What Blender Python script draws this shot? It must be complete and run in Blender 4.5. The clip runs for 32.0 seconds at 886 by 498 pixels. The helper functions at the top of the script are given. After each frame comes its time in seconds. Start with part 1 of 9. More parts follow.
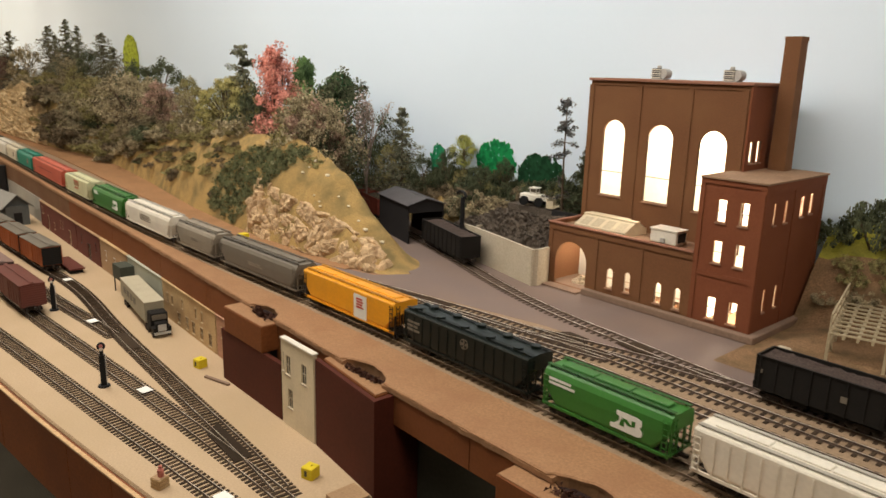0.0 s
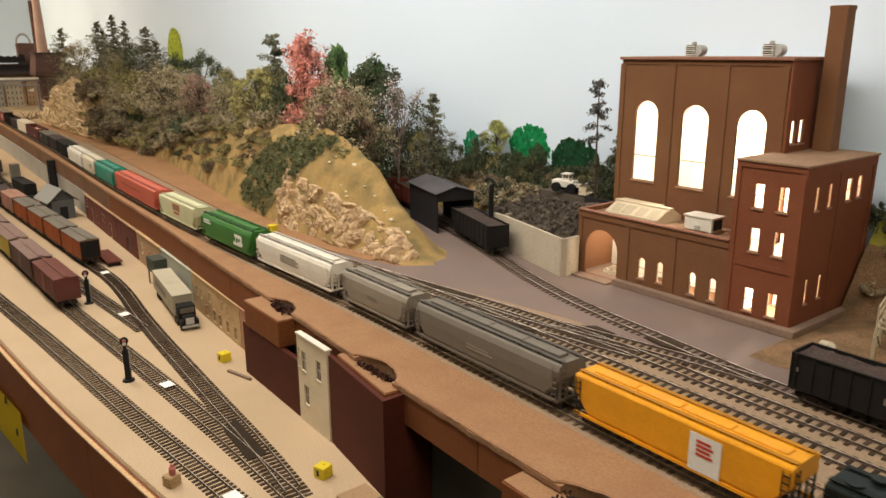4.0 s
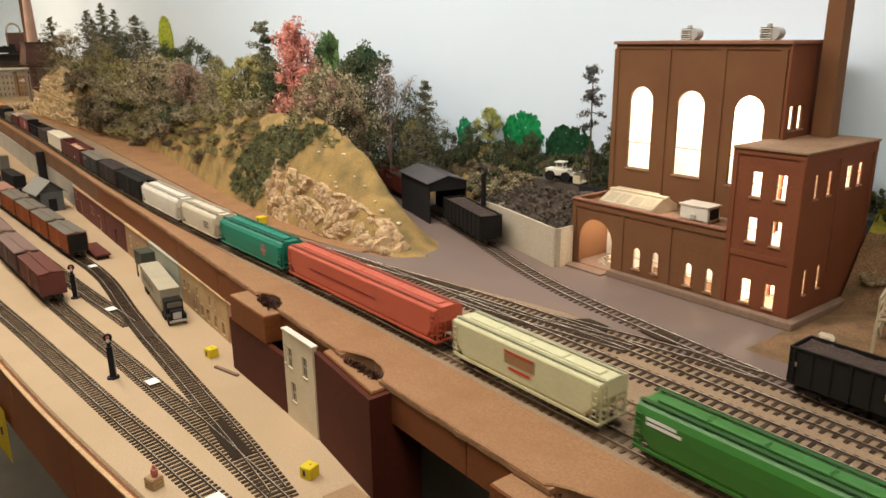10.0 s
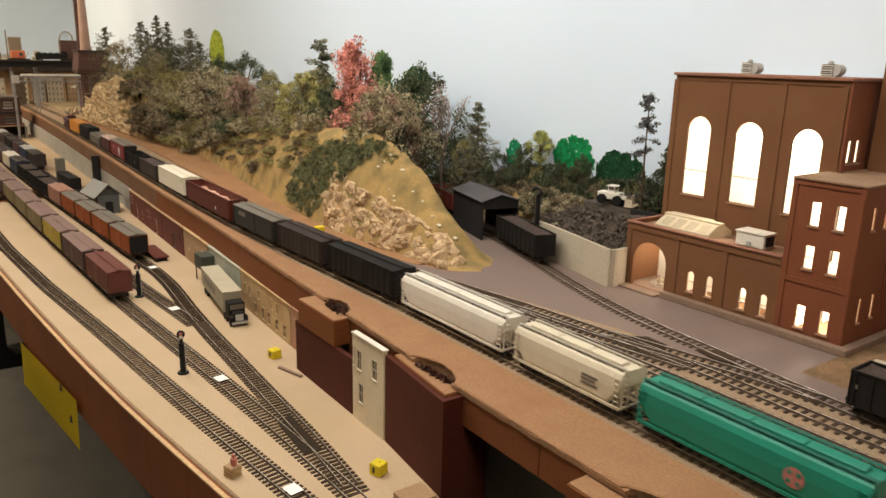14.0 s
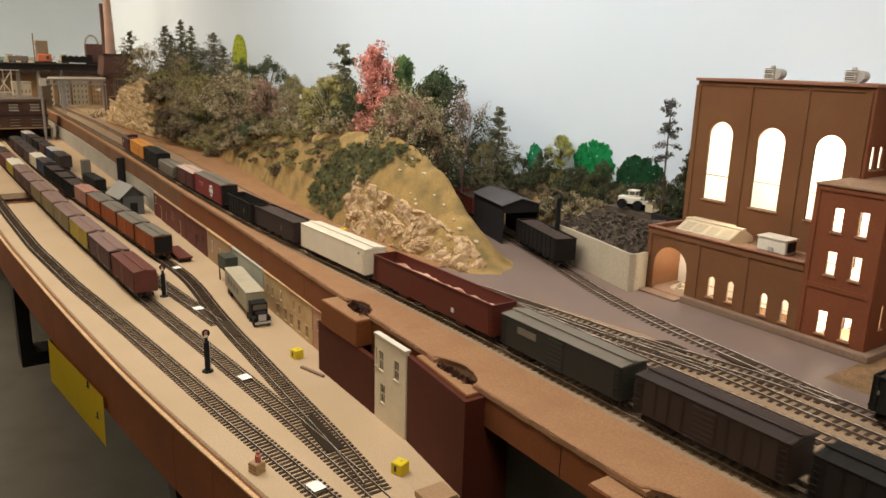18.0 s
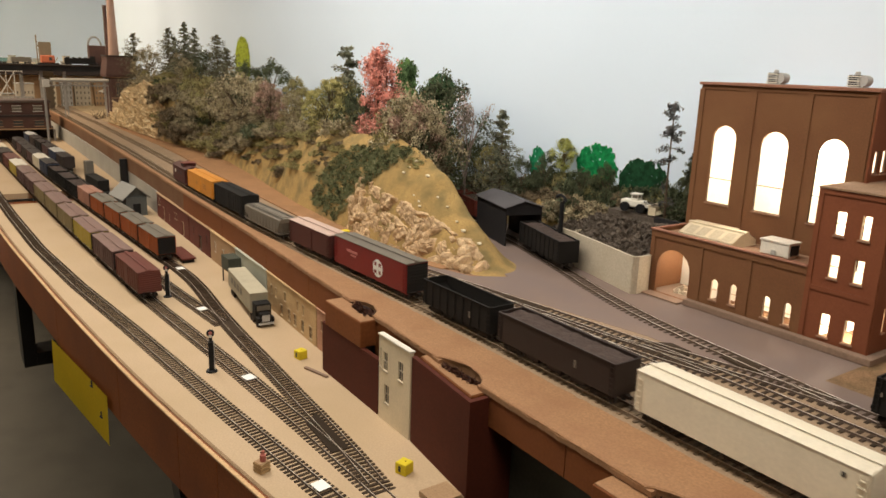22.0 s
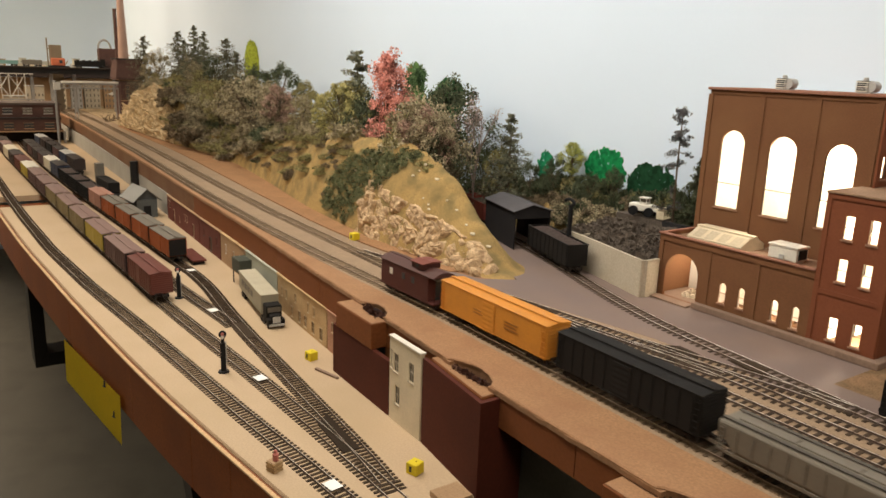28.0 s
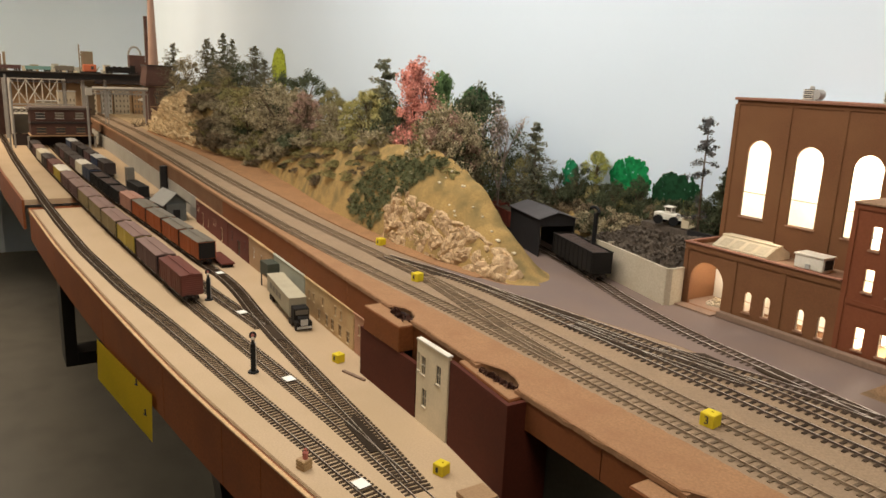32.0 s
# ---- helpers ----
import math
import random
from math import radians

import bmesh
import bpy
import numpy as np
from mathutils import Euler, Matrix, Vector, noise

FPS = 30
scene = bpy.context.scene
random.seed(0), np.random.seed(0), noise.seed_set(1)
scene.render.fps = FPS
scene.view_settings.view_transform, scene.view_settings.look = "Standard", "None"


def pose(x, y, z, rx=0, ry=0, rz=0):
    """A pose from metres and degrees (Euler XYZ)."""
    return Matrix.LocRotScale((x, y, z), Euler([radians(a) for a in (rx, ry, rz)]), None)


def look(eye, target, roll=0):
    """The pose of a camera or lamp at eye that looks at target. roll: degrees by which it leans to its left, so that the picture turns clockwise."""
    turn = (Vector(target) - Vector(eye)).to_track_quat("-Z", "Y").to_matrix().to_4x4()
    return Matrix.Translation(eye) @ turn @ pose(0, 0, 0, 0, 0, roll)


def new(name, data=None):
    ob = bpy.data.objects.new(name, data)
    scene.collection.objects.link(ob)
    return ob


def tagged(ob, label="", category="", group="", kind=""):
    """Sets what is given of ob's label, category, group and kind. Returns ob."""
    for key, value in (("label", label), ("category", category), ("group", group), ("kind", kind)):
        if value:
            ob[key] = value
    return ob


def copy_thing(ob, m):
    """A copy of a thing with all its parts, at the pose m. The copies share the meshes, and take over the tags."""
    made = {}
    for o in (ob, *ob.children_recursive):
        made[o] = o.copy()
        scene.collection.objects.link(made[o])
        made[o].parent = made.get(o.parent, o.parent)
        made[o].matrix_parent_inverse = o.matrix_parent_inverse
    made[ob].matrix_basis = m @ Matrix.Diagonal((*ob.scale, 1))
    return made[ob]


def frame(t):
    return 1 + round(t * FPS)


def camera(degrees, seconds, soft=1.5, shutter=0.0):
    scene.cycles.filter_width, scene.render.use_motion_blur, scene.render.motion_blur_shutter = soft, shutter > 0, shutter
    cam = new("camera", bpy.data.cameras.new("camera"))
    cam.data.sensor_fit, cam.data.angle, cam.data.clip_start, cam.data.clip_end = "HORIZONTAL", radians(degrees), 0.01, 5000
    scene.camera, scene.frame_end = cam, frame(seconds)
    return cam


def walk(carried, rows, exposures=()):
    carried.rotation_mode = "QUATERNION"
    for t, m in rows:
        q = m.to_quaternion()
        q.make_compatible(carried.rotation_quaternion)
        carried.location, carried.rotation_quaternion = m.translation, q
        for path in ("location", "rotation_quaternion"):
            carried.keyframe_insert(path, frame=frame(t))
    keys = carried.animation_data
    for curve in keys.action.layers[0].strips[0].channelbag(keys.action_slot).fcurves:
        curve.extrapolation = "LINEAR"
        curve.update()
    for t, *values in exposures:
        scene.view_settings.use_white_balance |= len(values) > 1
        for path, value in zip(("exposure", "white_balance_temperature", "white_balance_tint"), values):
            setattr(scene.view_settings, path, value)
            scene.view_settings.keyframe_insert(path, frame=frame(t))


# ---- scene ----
cam = camera(62.2, 32.0, soft=1.6, shutter=0.5)
PATH = [
    (0, (0.1728, 0.2397, 1.5312), (-1.2706, 1.5384, 1.0517), 1.55),
    (0.5, (0.1733, 0.2428, 1.5308), (-1.2617, 1.5509, 1.0518), 1.45),
    (1, (0.1735, 0.2482, 1.5311), (-1.2687, 1.5463, 1.0464), 1.32),
    (1.5, (0.1880, 0.2869, 1.5312), (-1.3365, 1.4795, 1.0274), -0.27),
    (2, (0.1761, 0.2982, 1.5316), (-1.3496, 1.4795, 1.0057), -0.33),
    (2.5, (0.1771, 0.3004, 1.5313), (-1.3481, 1.4830, 1.0066), -0.46),
    (3, (0.1725, 0.2984, 1.5318), (-1.3556, 1.4754, 1.0028), -0.30),
    (3.5, (0.1727, 0.2972, 1.5309), (-1.3572, 1.4732, 1.0051), -0.24),
    (5.5, (0.1821, 0.2871, 1.5310), (-1.3365, 1.4857, 1.0236), -0.12),
    (6, (0.1738, 0.2882, 1.5308), (-1.3386, 1.4905, 1.0140), 0.06),
    (6.5, (0.1767, 0.3036, 1.5306), (-1.3370, 1.5005, 1.0049), -0.48),
    (7, (0.1792, 0.3104, 1.5317), (-1.3418, 1.4954, 1.0000), -0.82),
    (7.5, (0.1758, 0.3196, 1.5310), (-1.3494, 1.4942, 0.9887), -1.05),
    (8, (0.1764, 0.3210, 1.5305), (-1.3572, 1.4857, 0.9905), -1.12),
    (8.5, (0.1783, 0.3204, 1.5305), (-1.3544, 1.4875, 0.9932), -1.12),
    (9, (0.1699, 0.3172, 1.5306), (-1.3601, 1.4845, 0.9860), -0.85),
    (9.5, (0.1642, 0.3225, 1.5297), (-1.3567, 1.4976, 0.9763), -0.83),
    (10, (0.1624, 0.3184, 1.5303), (-1.3573, 1.4949, 0.9770), -0.67),
    (10.5, (0.1619, 0.3157, 1.5303), (-1.3620, 1.4879, 0.9794), -0.58),
    (11, (0.1478, 0.3080, 1.5305), (-1.3835, 1.4656, 0.9691), 0.06),
    (11.5, (0.1298, 0.3363, 1.5271), (-1.4044, 1.4704, 0.9273), -0.54),
    (12, (0.1580, 0.3088, 1.5312), (-1.3898, 1.4497, 0.9810), -0.36),
    (12.5, (0.1501, 0.2713, 1.5330), (-1.3893, 1.4315, 0.9998), 0.97),
    (13, (0.1449, 0.2626, 1.5325), (-1.4110, 1.4014, 1.0011), 1.33),
    (13.5, (0.1570, 0.2572, 1.5338), (-1.4082, 1.3907, 1.0188), 1.21),
    (14, (0.1622, 0.2487, 1.5332), (-1.4026, 1.3889, 1.0318), 1.41),
    (14.5, (0.1671, 0.2462, 1.5329), (-1.4091, 1.3740, 1.0392), 1.40),
    (15, (0.1643, 0.2532, 1.5322), (-1.4096, 1.3805, 1.0304), 1.22),
    (15.5, (0.1631, 0.2389, 1.5337), (-1.4171, 1.3600, 1.0375), 1.67),
    (17.5, (0.1671, 0.2385, 1.5334), (-1.4247, 1.3450, 1.0417), 1.60),
    (18, (0.1670, 0.2374, 1.5336), (-1.4266, 1.3413, 1.0420), 1.60),
    (18.5, (0.1654, 0.2369, 1.5332), (-1.4261, 1.3436, 1.0407), 1.71),
    (19, (0.1657, 0.2471, 1.5336), (-1.4231, 1.3543, 1.0339), 1.35),
    (19.5, (0.1684, 0.2449, 1.5339), (-1.4227, 1.3505, 1.0379), 1.29),
    (20, (0.1730, 0.2411, 1.5346), (-1.4193, 1.3481, 1.0453), 1.36),
    (20.5, (0.1737, 0.2364, 1.5339), (-1.4218, 1.3410, 1.0502), 1.51),
    (21, (0.1694, 0.2375, 1.5336), (-1.4271, 1.3387, 1.0451), 1.59),
    (21.5, (0.1693, 0.2305, 1.5343), (-1.4302, 1.3289, 1.0492), 1.75),
    (22, (0.1678, 0.2303, 1.5321), (-1.4281, 1.3349, 1.0494), 1.90),
    (22.5, (0.1700, 0.2412, 1.5319), (-1.4246, 1.3451, 1.0437), 1.50),
    (23, (0.1716, 0.2480, 1.5338), (-1.4217, 1.3511, 1.0392), 1.19),
    (23.5, (0.1687, 0.2432, 1.5337), (-1.4279, 1.3417, 1.0397), 1.36),
    (24, (0.1683, 0.2379, 1.5342), (-1.4282, 1.3379, 1.0428), 1.57),
    (24.5, (0.1734, 0.2372, 1.5336), (-1.4238, 1.3392, 1.0492), 1.47),
    (25, (0.1818, 0.2328, 1.5335), (-1.4200, 1.3335, 1.0616), 1.46),
    (25.5, (0.1825, 0.2307, 1.5345), (-1.4202, 1.3303, 1.0633), 1.47),
    (27.5, (0.1736, 0.2247, 1.5338), (-1.4315, 1.3189, 1.0581), 1.90),
    (28, (0.1722, 0.2199, 1.5340), (-1.4342, 1.3126, 1.0588), 2.02),
    (28.5, (0.1705, 0.2154, 1.5340), (-1.4432, 1.2973, 1.0592), 2.22),
    (29, (0.1679, 0.2219, 1.5338), (-1.4431, 1.3048, 1.0521), 2.09),
    (29.5, (0.1706, 0.2228, 1.5337), (-1.4373, 1.3113, 1.0545), 1.97),
    (30, (0.1723, 0.2140, 1.5337), (-1.4409, 1.2986, 1.0635), 2.25),
    (30.5, (0.1771, 0.2155, 1.5343), (-1.4356, 1.3023, 1.0672), 2.07),
    (31, (0.1616, 0.2181, 1.5341), (-1.4576, 1.2856, 1.0454), 2.31),
    (31.5, (0.1750, 0.2040, 1.5334), (-1.4630, 1.2540, 1.0705), 2.48),
    (32, (0.1807, 0.2024, 1.5342), (-1.4597, 1.2516, 1.0777), 2.39),
]
walk(cam, [(t, look(eye, target, roll)) for t, eye, target, roll in PATH],
     [(0, -0.02), (1.5, 0.04), (3, 0.10), (6, 0.08), (10, 0.14), (12, 0.20), (14, 0.04), (18, 0.0), (24, 0.03), (28, 0.03), (32, -0.02)])

# ---- light ----
world = bpy.data.worlds.new("room_world")
world.use_nodes = True
world.node_tree.nodes["Background"].inputs[0].default_value = (0.9, 0.85, 0.75, 1)
world.node_tree.nodes["Background"].inputs[1].default_value = 0.075
scene.world = world
scene.view_settings.exposure = 0.0


def area_lamp(name, eye, target, sx, sy, watts, col):
    data = bpy.data.lights.new(name, "AREA")
    data.shape, data.size, data.size_y, data.energy, data.color = "RECTANGLE", sx, sy, watts, col
    ob = new(name, data)
    ob.matrix_world = look(eye, target)
    return ob


# Lamp out of view, placed from the stack's shadow on the backdrop.
area_lamp("ceiling_lamp", (-1.05, 0.42, 2.44), (-1.05, 0.82, 1.2), 2.3, 0.3, 28.5, (1.0, 0.93, 0.82))
# Out-of-view lamps added to brighten far end, aisle floor, far wall, right side.
area_lamp("ceiling_lamp", (-4.4, -0.1, 2.44), (-4.6, 0.4, 1.2), 1.4, 0.3, 31, (1.0, 0.83, 0.63))
area_lamp("ceiling_lamp", (-2.6, -0.9, 2.44), (-2.6, -0.7, 1.0), 1.2, 0.3, 21, (1.0, 0.85, 0.64))
area_lamp("ceiling_lamp", (-5.5, -0.5, 2.44), (-6.4, 0.5, 1.4), 0.9, 0.3, 27, (1.0, 0.82, 0.55))
area_lamp("ceiling_lamp", (1.2, 0.2, 2.44), (1.0, 0.8, 1.2), 1.2, 0.3, 13, (1.0, 0.86, 0.66))
for lx, ly, lz, lw in ((-0.40, 1.222, 1.43, 1.15), (-0.25, 1.16, 1.37, 0.55), (-0.25, 1.16, 1.25, 0.5), (-0.38, 1.135, 1.26, 0.22), (-0.488, 1.135, 1.27, 0.15)):
    data = bpy.data.lights.new("building_bulb", "POINT")
    data.energy, data.color, data.shadow_soft_size = lw, (1.0, 0.86, 0.66), 0.006
    new("building_bulb", data).location = (lx, ly, lz)

# ---- materials ----
MATS = {}


def mat(name, col, rough=0.6, grain=400.0, vary=0.25, bump=0.15, metal=0.0, stain=None, stain_amount=0.35, big=12.0, rnd=0.0, spec=0.2):
    if name in MATS:
        return MATS[name]
    m = bpy.data.materials.new(name)
    m.use_nodes = True
    nt = m.node_tree
    n, l = nt.nodes, nt.links
    b = n["Principled BSDF"]
    b.inputs["Roughness"].default_value, b.inputs["Metallic"].default_value = rough, metal
    b.inputs["Specular IOR Level"].default_value = spec
    co = n.new("ShaderNodeTexCoord")
    fine = n.new("ShaderNodeTexNoise")
    fine.inputs["Scale"].default_value, fine.inputs["Detail"].default_value = grain, 5
    wide = n.new("ShaderNodeTexNoise")
    wide.inputs["Scale"].default_value, wide.inputs["Detail"].default_value = big, 4
    for k in (fine, wide):
        l.new(co.outputs["Object"], k.inputs["Vector"])
    r1 = n.new("ShaderNodeMapRange")
    r1.inputs[1].default_value, r1.inputs[2].default_value = 0.3, 0.7
    r1.inputs[3].default_value, r1.inputs[4].default_value = 1 - vary, 1 + vary
    l.new(fine.outputs["Fac"], r1.inputs[0])
    mul = n.new("ShaderNodeVectorMath")
    mul.operation = "SCALE"
    mul.inputs[0].default_value = col
    l.new(r1.outputs[0], mul.inputs["Scale"])
    r2 = n.new("ShaderNodeMapRange")
    r2.inputs[1].default_value, r2.inputs[2].default_value = 0.42, 0.68
    r2.inputs[3].default_value, r2.inputs[4].default_value = 0.0, stain_amount
    l.new(wide.outputs["Fac"], r2.inputs[0])
    mix = n.new("ShaderNodeMix")
    mix.data_type = "RGBA"
    sc = stain or tuple(c * 0.62 for c in col)
    mix.inputs["B"].default_value = (*sc, 1)
    l.new(r2.outputs[0], mix.inputs["Factor"])
    l.new(mul.outputs[0], mix.inputs["A"])
    out = mix.outputs["Result"]
    if rnd:
        oi = n.new("ShaderNodeObjectInfo")
        r3 = n.new("ShaderNodeMapRange")
        r3.inputs[3].default_value, r3.inputs[4].default_value = 1 - rnd, 1 + rnd
        l.new(oi.outputs["Random"], r3.inputs[0])
        m2 = n.new("ShaderNodeVectorMath")
        m2.operation = "SCALE"
        l.new(out, m2.inputs[0])
        l.new(r3.outputs[0], m2.inputs["Scale"])
        out = m2.outputs[0]
    l.new(out, b.inputs["Base Color"])
    if bump:
        bp = n.new("ShaderNodeBump")
        bp.inputs["Strength"].default_value, bp.inputs["Distance"].default_value = bump, 0.001
        l.new(fine.outputs["Fac"], bp.inputs["Height"])
        l.new(bp.outputs[0], b.inputs["Normal"])
    MATS[name] = m
    return m


def leaf_mat(name, col, col2, deep=0.42):
    """Foam foliage: two colours, mixed from flake to flake and from clump to clump, with darker and paler lumps."""
    m = bpy.data.materials.new(name)
    m.use_nodes = True
    n, l = m.node_tree.nodes, m.node_tree.links
    b = n["Principled BSDF"]
    b.inputs["Roughness"].default_value = 0.9
    b.inputs["Specular IOR Level"].default_value = 0.1
    g = n.new("ShaderNodeNewGeometry")
    co = n.new("ShaderNodeTexCoord")
    clump = n.new("ShaderNodeTexNoise")
    clump.inputs["Scale"].default_value, clump.inputs["Detail"].default_value = 95, 3
    l.new(co.outputs["Object"], clump.inputs["Vector"])
    half = n.new("ShaderNodeMath")
    half.operation = "MULTIPLY_ADD"
    half.inputs[1].default_value, half.inputs[2].default_value = 0.45, -0.22
    l.new(g.outputs["Random Per Island"], half.inputs[0])
    spread = n.new("ShaderNodeMapRange")
    spread.inputs[1].default_value, spread.inputs[2].default_value = 0.36, 0.64
    l.new(clump.outputs["Fac"], spread.inputs[0])
    total = n.new("ShaderNodeMath")
    total.operation = "ADD"
    l.new(half.outputs[0], total.inputs[0])
    l.new(spread.outputs[0], total.inputs[1])
    ramp = n.new("ShaderNodeValToRGB")
    e = ramp.color_ramp.elements
    e[0].position, e[0].color = 0.05, (*[c * deep for c in col], 1)
    e[1].position, e[1].color = 0.95, (*[c * 1.12 for c in col2], 1)
    mid = e.new(0.45)
    mid.color = (*[(c + d) / 2 for c, d in zip(col, col2)], 1)
    l.new(total.outputs[0], ramp.inputs[0])
    l.new(ramp.outputs[0], b.inputs["Base Color"])
    MATS[name] = m
    return m


wall_paint = mat("backdrop_paint", (0.715, 0.82, 0.95), 0.75, 900, 0.03, 0.05, big=1.6, stain=(0.665, 0.77, 0.90), stain_amount=0.5)
room_paint = mat("room_wall_paint", (0.74, 0.68, 0.54), 0.8, 300, 0.05, 0.05, big=2)
ceil_paint = mat("ceiling_paint", (0.75, 0.72, 0.66), 0.8, 300, 0.05, 0.05, big=2)
carpet = mat("grey_carpet", (0.155, 0.143, 0.122), 0.95, 500, 0.45, 0.6, big=6)
yard_board = mat("tan_painted_board", (0.455, 0.332, 0.213), 0.7, 420, 0.08, 0.08, stain=(0.41, 0.30, 0.18), stain_amount=0.6, big=9)
deck_board = mat("brown_painted_board", (0.27, 0.146, 0.076), 0.8, 380, 0.12, 0.12, stain=(0.30, 0.17, 0.10), stain_amount=0.5, big=8)
deck_foam = mat("pinkish_brown_foam", (0.300, 0.164, 0.084), 0.85, 420, 0.16, 0.2, stain=(0.255, 0.130, 0.068), stain_amount=0.6, big=24)
deck_grey = mat("purple_grey_asphalt", (0.185, 0.138, 0.122), 0.75, 600, 0.10, 0.10, stain=(0.215, 0.150, 0.118), stain_amount=0.5, big=10, spec=0.12)
ballast = mat("grey_tan_roadbed", (0.285, 0.200, 0.130), 0.9, 500, 0.18, 0.2, stain=(0.235, 0.168, 0.112), stain_amount=0.6, big=22)
fascia_brown = mat("brown_hardboard", (0.24, 0.072, 0.022), 0.55, 260, 0.15, 0.06, stain=(0.16, 0.05, 0.022), stain_amount=0.6, big=9)
# The deck wall's brown, dimmed in its colour for weaker light far off.
wall_dimmed = mat("dull_brown_strip", (0.150, 0.072, 0.036), 0.75, 300, 0.2, 0.08, stain=(0.20, 0.115, 0.065), stain_amount=0.6, big=10)
wall_brown = mat("rust_brown_strip", (0.172, 0.056, 0.016), 0.7, 300, 0.15, 0.08, stain=(0.19, 0.062, 0.024), stain_amount=0.6, big=10)
maroon_card = mat("maroon_card", (0.075, 0.016, 0.008), 0.75, 300, 0.12, 0.05, big=14)
trim_wood = mat("pale_wood_trim", (0.55, 0.36, 0.19), 0.6, 300, 0.2, 0.1, big=30)
tie_mat = mat("dark_plastic_ties", (0.050, 0.033, 0.021), 0.85, 700, 0.3, 0.1, rnd=0.35, spec=0.12)
tie_pale = mat("weathered_ties", (0.165, 0.115, 0.072), 0.85, 700, 0.3, 0.1, rnd=0.35)
# Brown patches break up the bright head; the rest stands for glints.
rail_mat = mat("nickel_rail", (0.74, 0.66, 0.58), 0.30, 500, 0.2, 0.0, metal=0.85, stain=(0.26, 0.18, 0.12), stain_amount=0.85, big=55)
rail_side = mat("brown_rail_side", (0.075, 0.048, 0.032), 0.6, 500, 0.2, 0.0, big=40)
rust_side = mat("tan_painted_rail_side", (0.185, 0.128, 0.082), 0.7, 500, 0.2, 0.0, big=40)
rail_rust = mat("browned_rail", (0.46, 0.35, 0.25), 0.42, 500, 0.2, 0.0, metal=0.5, stain=(0.16, 0.10, 0.06), stain_amount=0.7, big=40)
black_plastic = mat("black_plastic", (0.012, 0.012, 0.013), 0.55, 500, 0.3, 0.05, big=40)
black_metal = mat("black_steel", (0.02, 0.018, 0.017), 0.45, 300, 0.2, 0.05)
brick_dark = mat("brick_brown", (0.158, 0.070, 0.032), 0.8, 500, 0.09, 0.10, stain=(0.20, 0.10, 0.045), stain_amount=0.5, big=14)
brick_red = mat("brick_red", (0.19, 0.062, 0.028), 0.8, 500, 0.09, 0.10, stain=(0.15, 0.045, 0.022), stain_amount=0.5, big=14)
roof_red = mat("dull_red_roof", (0.29, 0.135, 0.09), 0.8, 300, 0.15, 0.08, big=20)
roof_tan = mat("dusty_brown_roof", (0.26, 0.16, 0.10), 0.85, 300, 0.2, 0.1, big=30)
interior_white = mat("interior_white", (0.8, 0.76, 0.68), 0.8, 200, 0.03, 0.0)
concrete = mat("grey_cream_concrete", (0.46, 0.40, 0.31), 0.8, 350, 0.1, 0.15, stain=(0.36, 0.29, 0.2), stain_amount=0.5, big=18)
plinth_mat = mat("brown_grey_concrete", (0.225, 0.150, 0.110), 0.8, 350, 0.12, 0.15, big=25)
cream_plastic = mat("cream_plastic", (0.66, 0.56, 0.40), 0.6, 300, 0.06, 0.04, big=25)
white_plastic = mat("white_plastic", (0.72, 0.68, 0.60), 0.5, 300, 0.05, 0.03, big=25)
grey_metal = mat("grey_metal", (0.42, 0.41, 0.39), 0.45, 300, 0.1, 0.03, big=30)
coal_mat = mat("grey_black_coal", (0.092, 0.074, 0.060), 0.95, 450, 0.6, 0.5, stain=(0.12, 0.095, 0.072), stain_amount=0.5, big=60, spec=0.15)
shed_dark = mat("charcoal_shed", (0.020, 0.018, 0.019), 0.75, 300, 0.15, 0.05, big=25, spec=0.2)
shed_roof_mat = mat("slate_grey_roof", (0.085, 0.078, 0.082), 0.65, 300, 0.12, 0.08, big=25)
rust_mat = mat("rust_red_car", (0.20, 0.048, 0.034), 0.7, 400, 0.25, 0.08, big=40)
yellow_mat = mat("bright_yellow", (0.66, 0.51, 0.025), 0.6, 300, 0.06, 0.03, big=60, stain_amount=0.15)
yellow_paper = mat("yellow_paper", (0.85, 0.64, 0.03), 0.85, 200, 0.04, 0.03, big=6, stain_amount=0.2)
white_card = mat("white_card", (0.82, 0.80, 0.76), 0.8, 200, 0.03, 0.0, big=60, stain_amount=0.1)
grass_mat = mat("ochre_grass", (0.345, 0.225, 0.085), 0.95, 650, 0.35, 0.5, stain=(0.165, 0.125, 0.055), stain_amount=0.9, big=26)
dirt_mat = mat("tan_dirt", (0.31, 0.165, 0.08), 0.95, 600, 0.3, 0.4, big=20)
rock_mat = mat("cream_rock", (0.64, 0.46, 0.275), 0.9, 260, 0.35, 0.7, stain=(0.29, 0.175, 0.095), stain_amount=0.85, big=85, rnd=0.16)
strata_mat = mat("pale_strata_rock", (0.72, 0.57, 0.36), 0.9, 260, 0.35, 0.5, stain=(0.30, 0.21, 0.115), stain_amount=0.85, big=38)
moss_mat = leaf_mat("dark_green_moss", (0.10, 0.107, 0.05), (0.20, 0.205, 0.105))
bark = mat("grey_brown_bark", (0.11, 0.075, 0.05), 0.9, 500, 0.3, 0.3)
glass_mat = bpy.data.materials.new("dusty_glazing")
glass_mat.use_nodes = True
glass_mat.node_tree.nodes["Principled BSDF"].inputs["Transmission Weight"].default_value = 1.0
glass_mat.node_tree.nodes["Principled BSDF"].inputs["Roughness"].default_value = 0.12
glass_mat.node_tree.nodes["Principled BSDF"].inputs["IOR"].default_value = 1.1


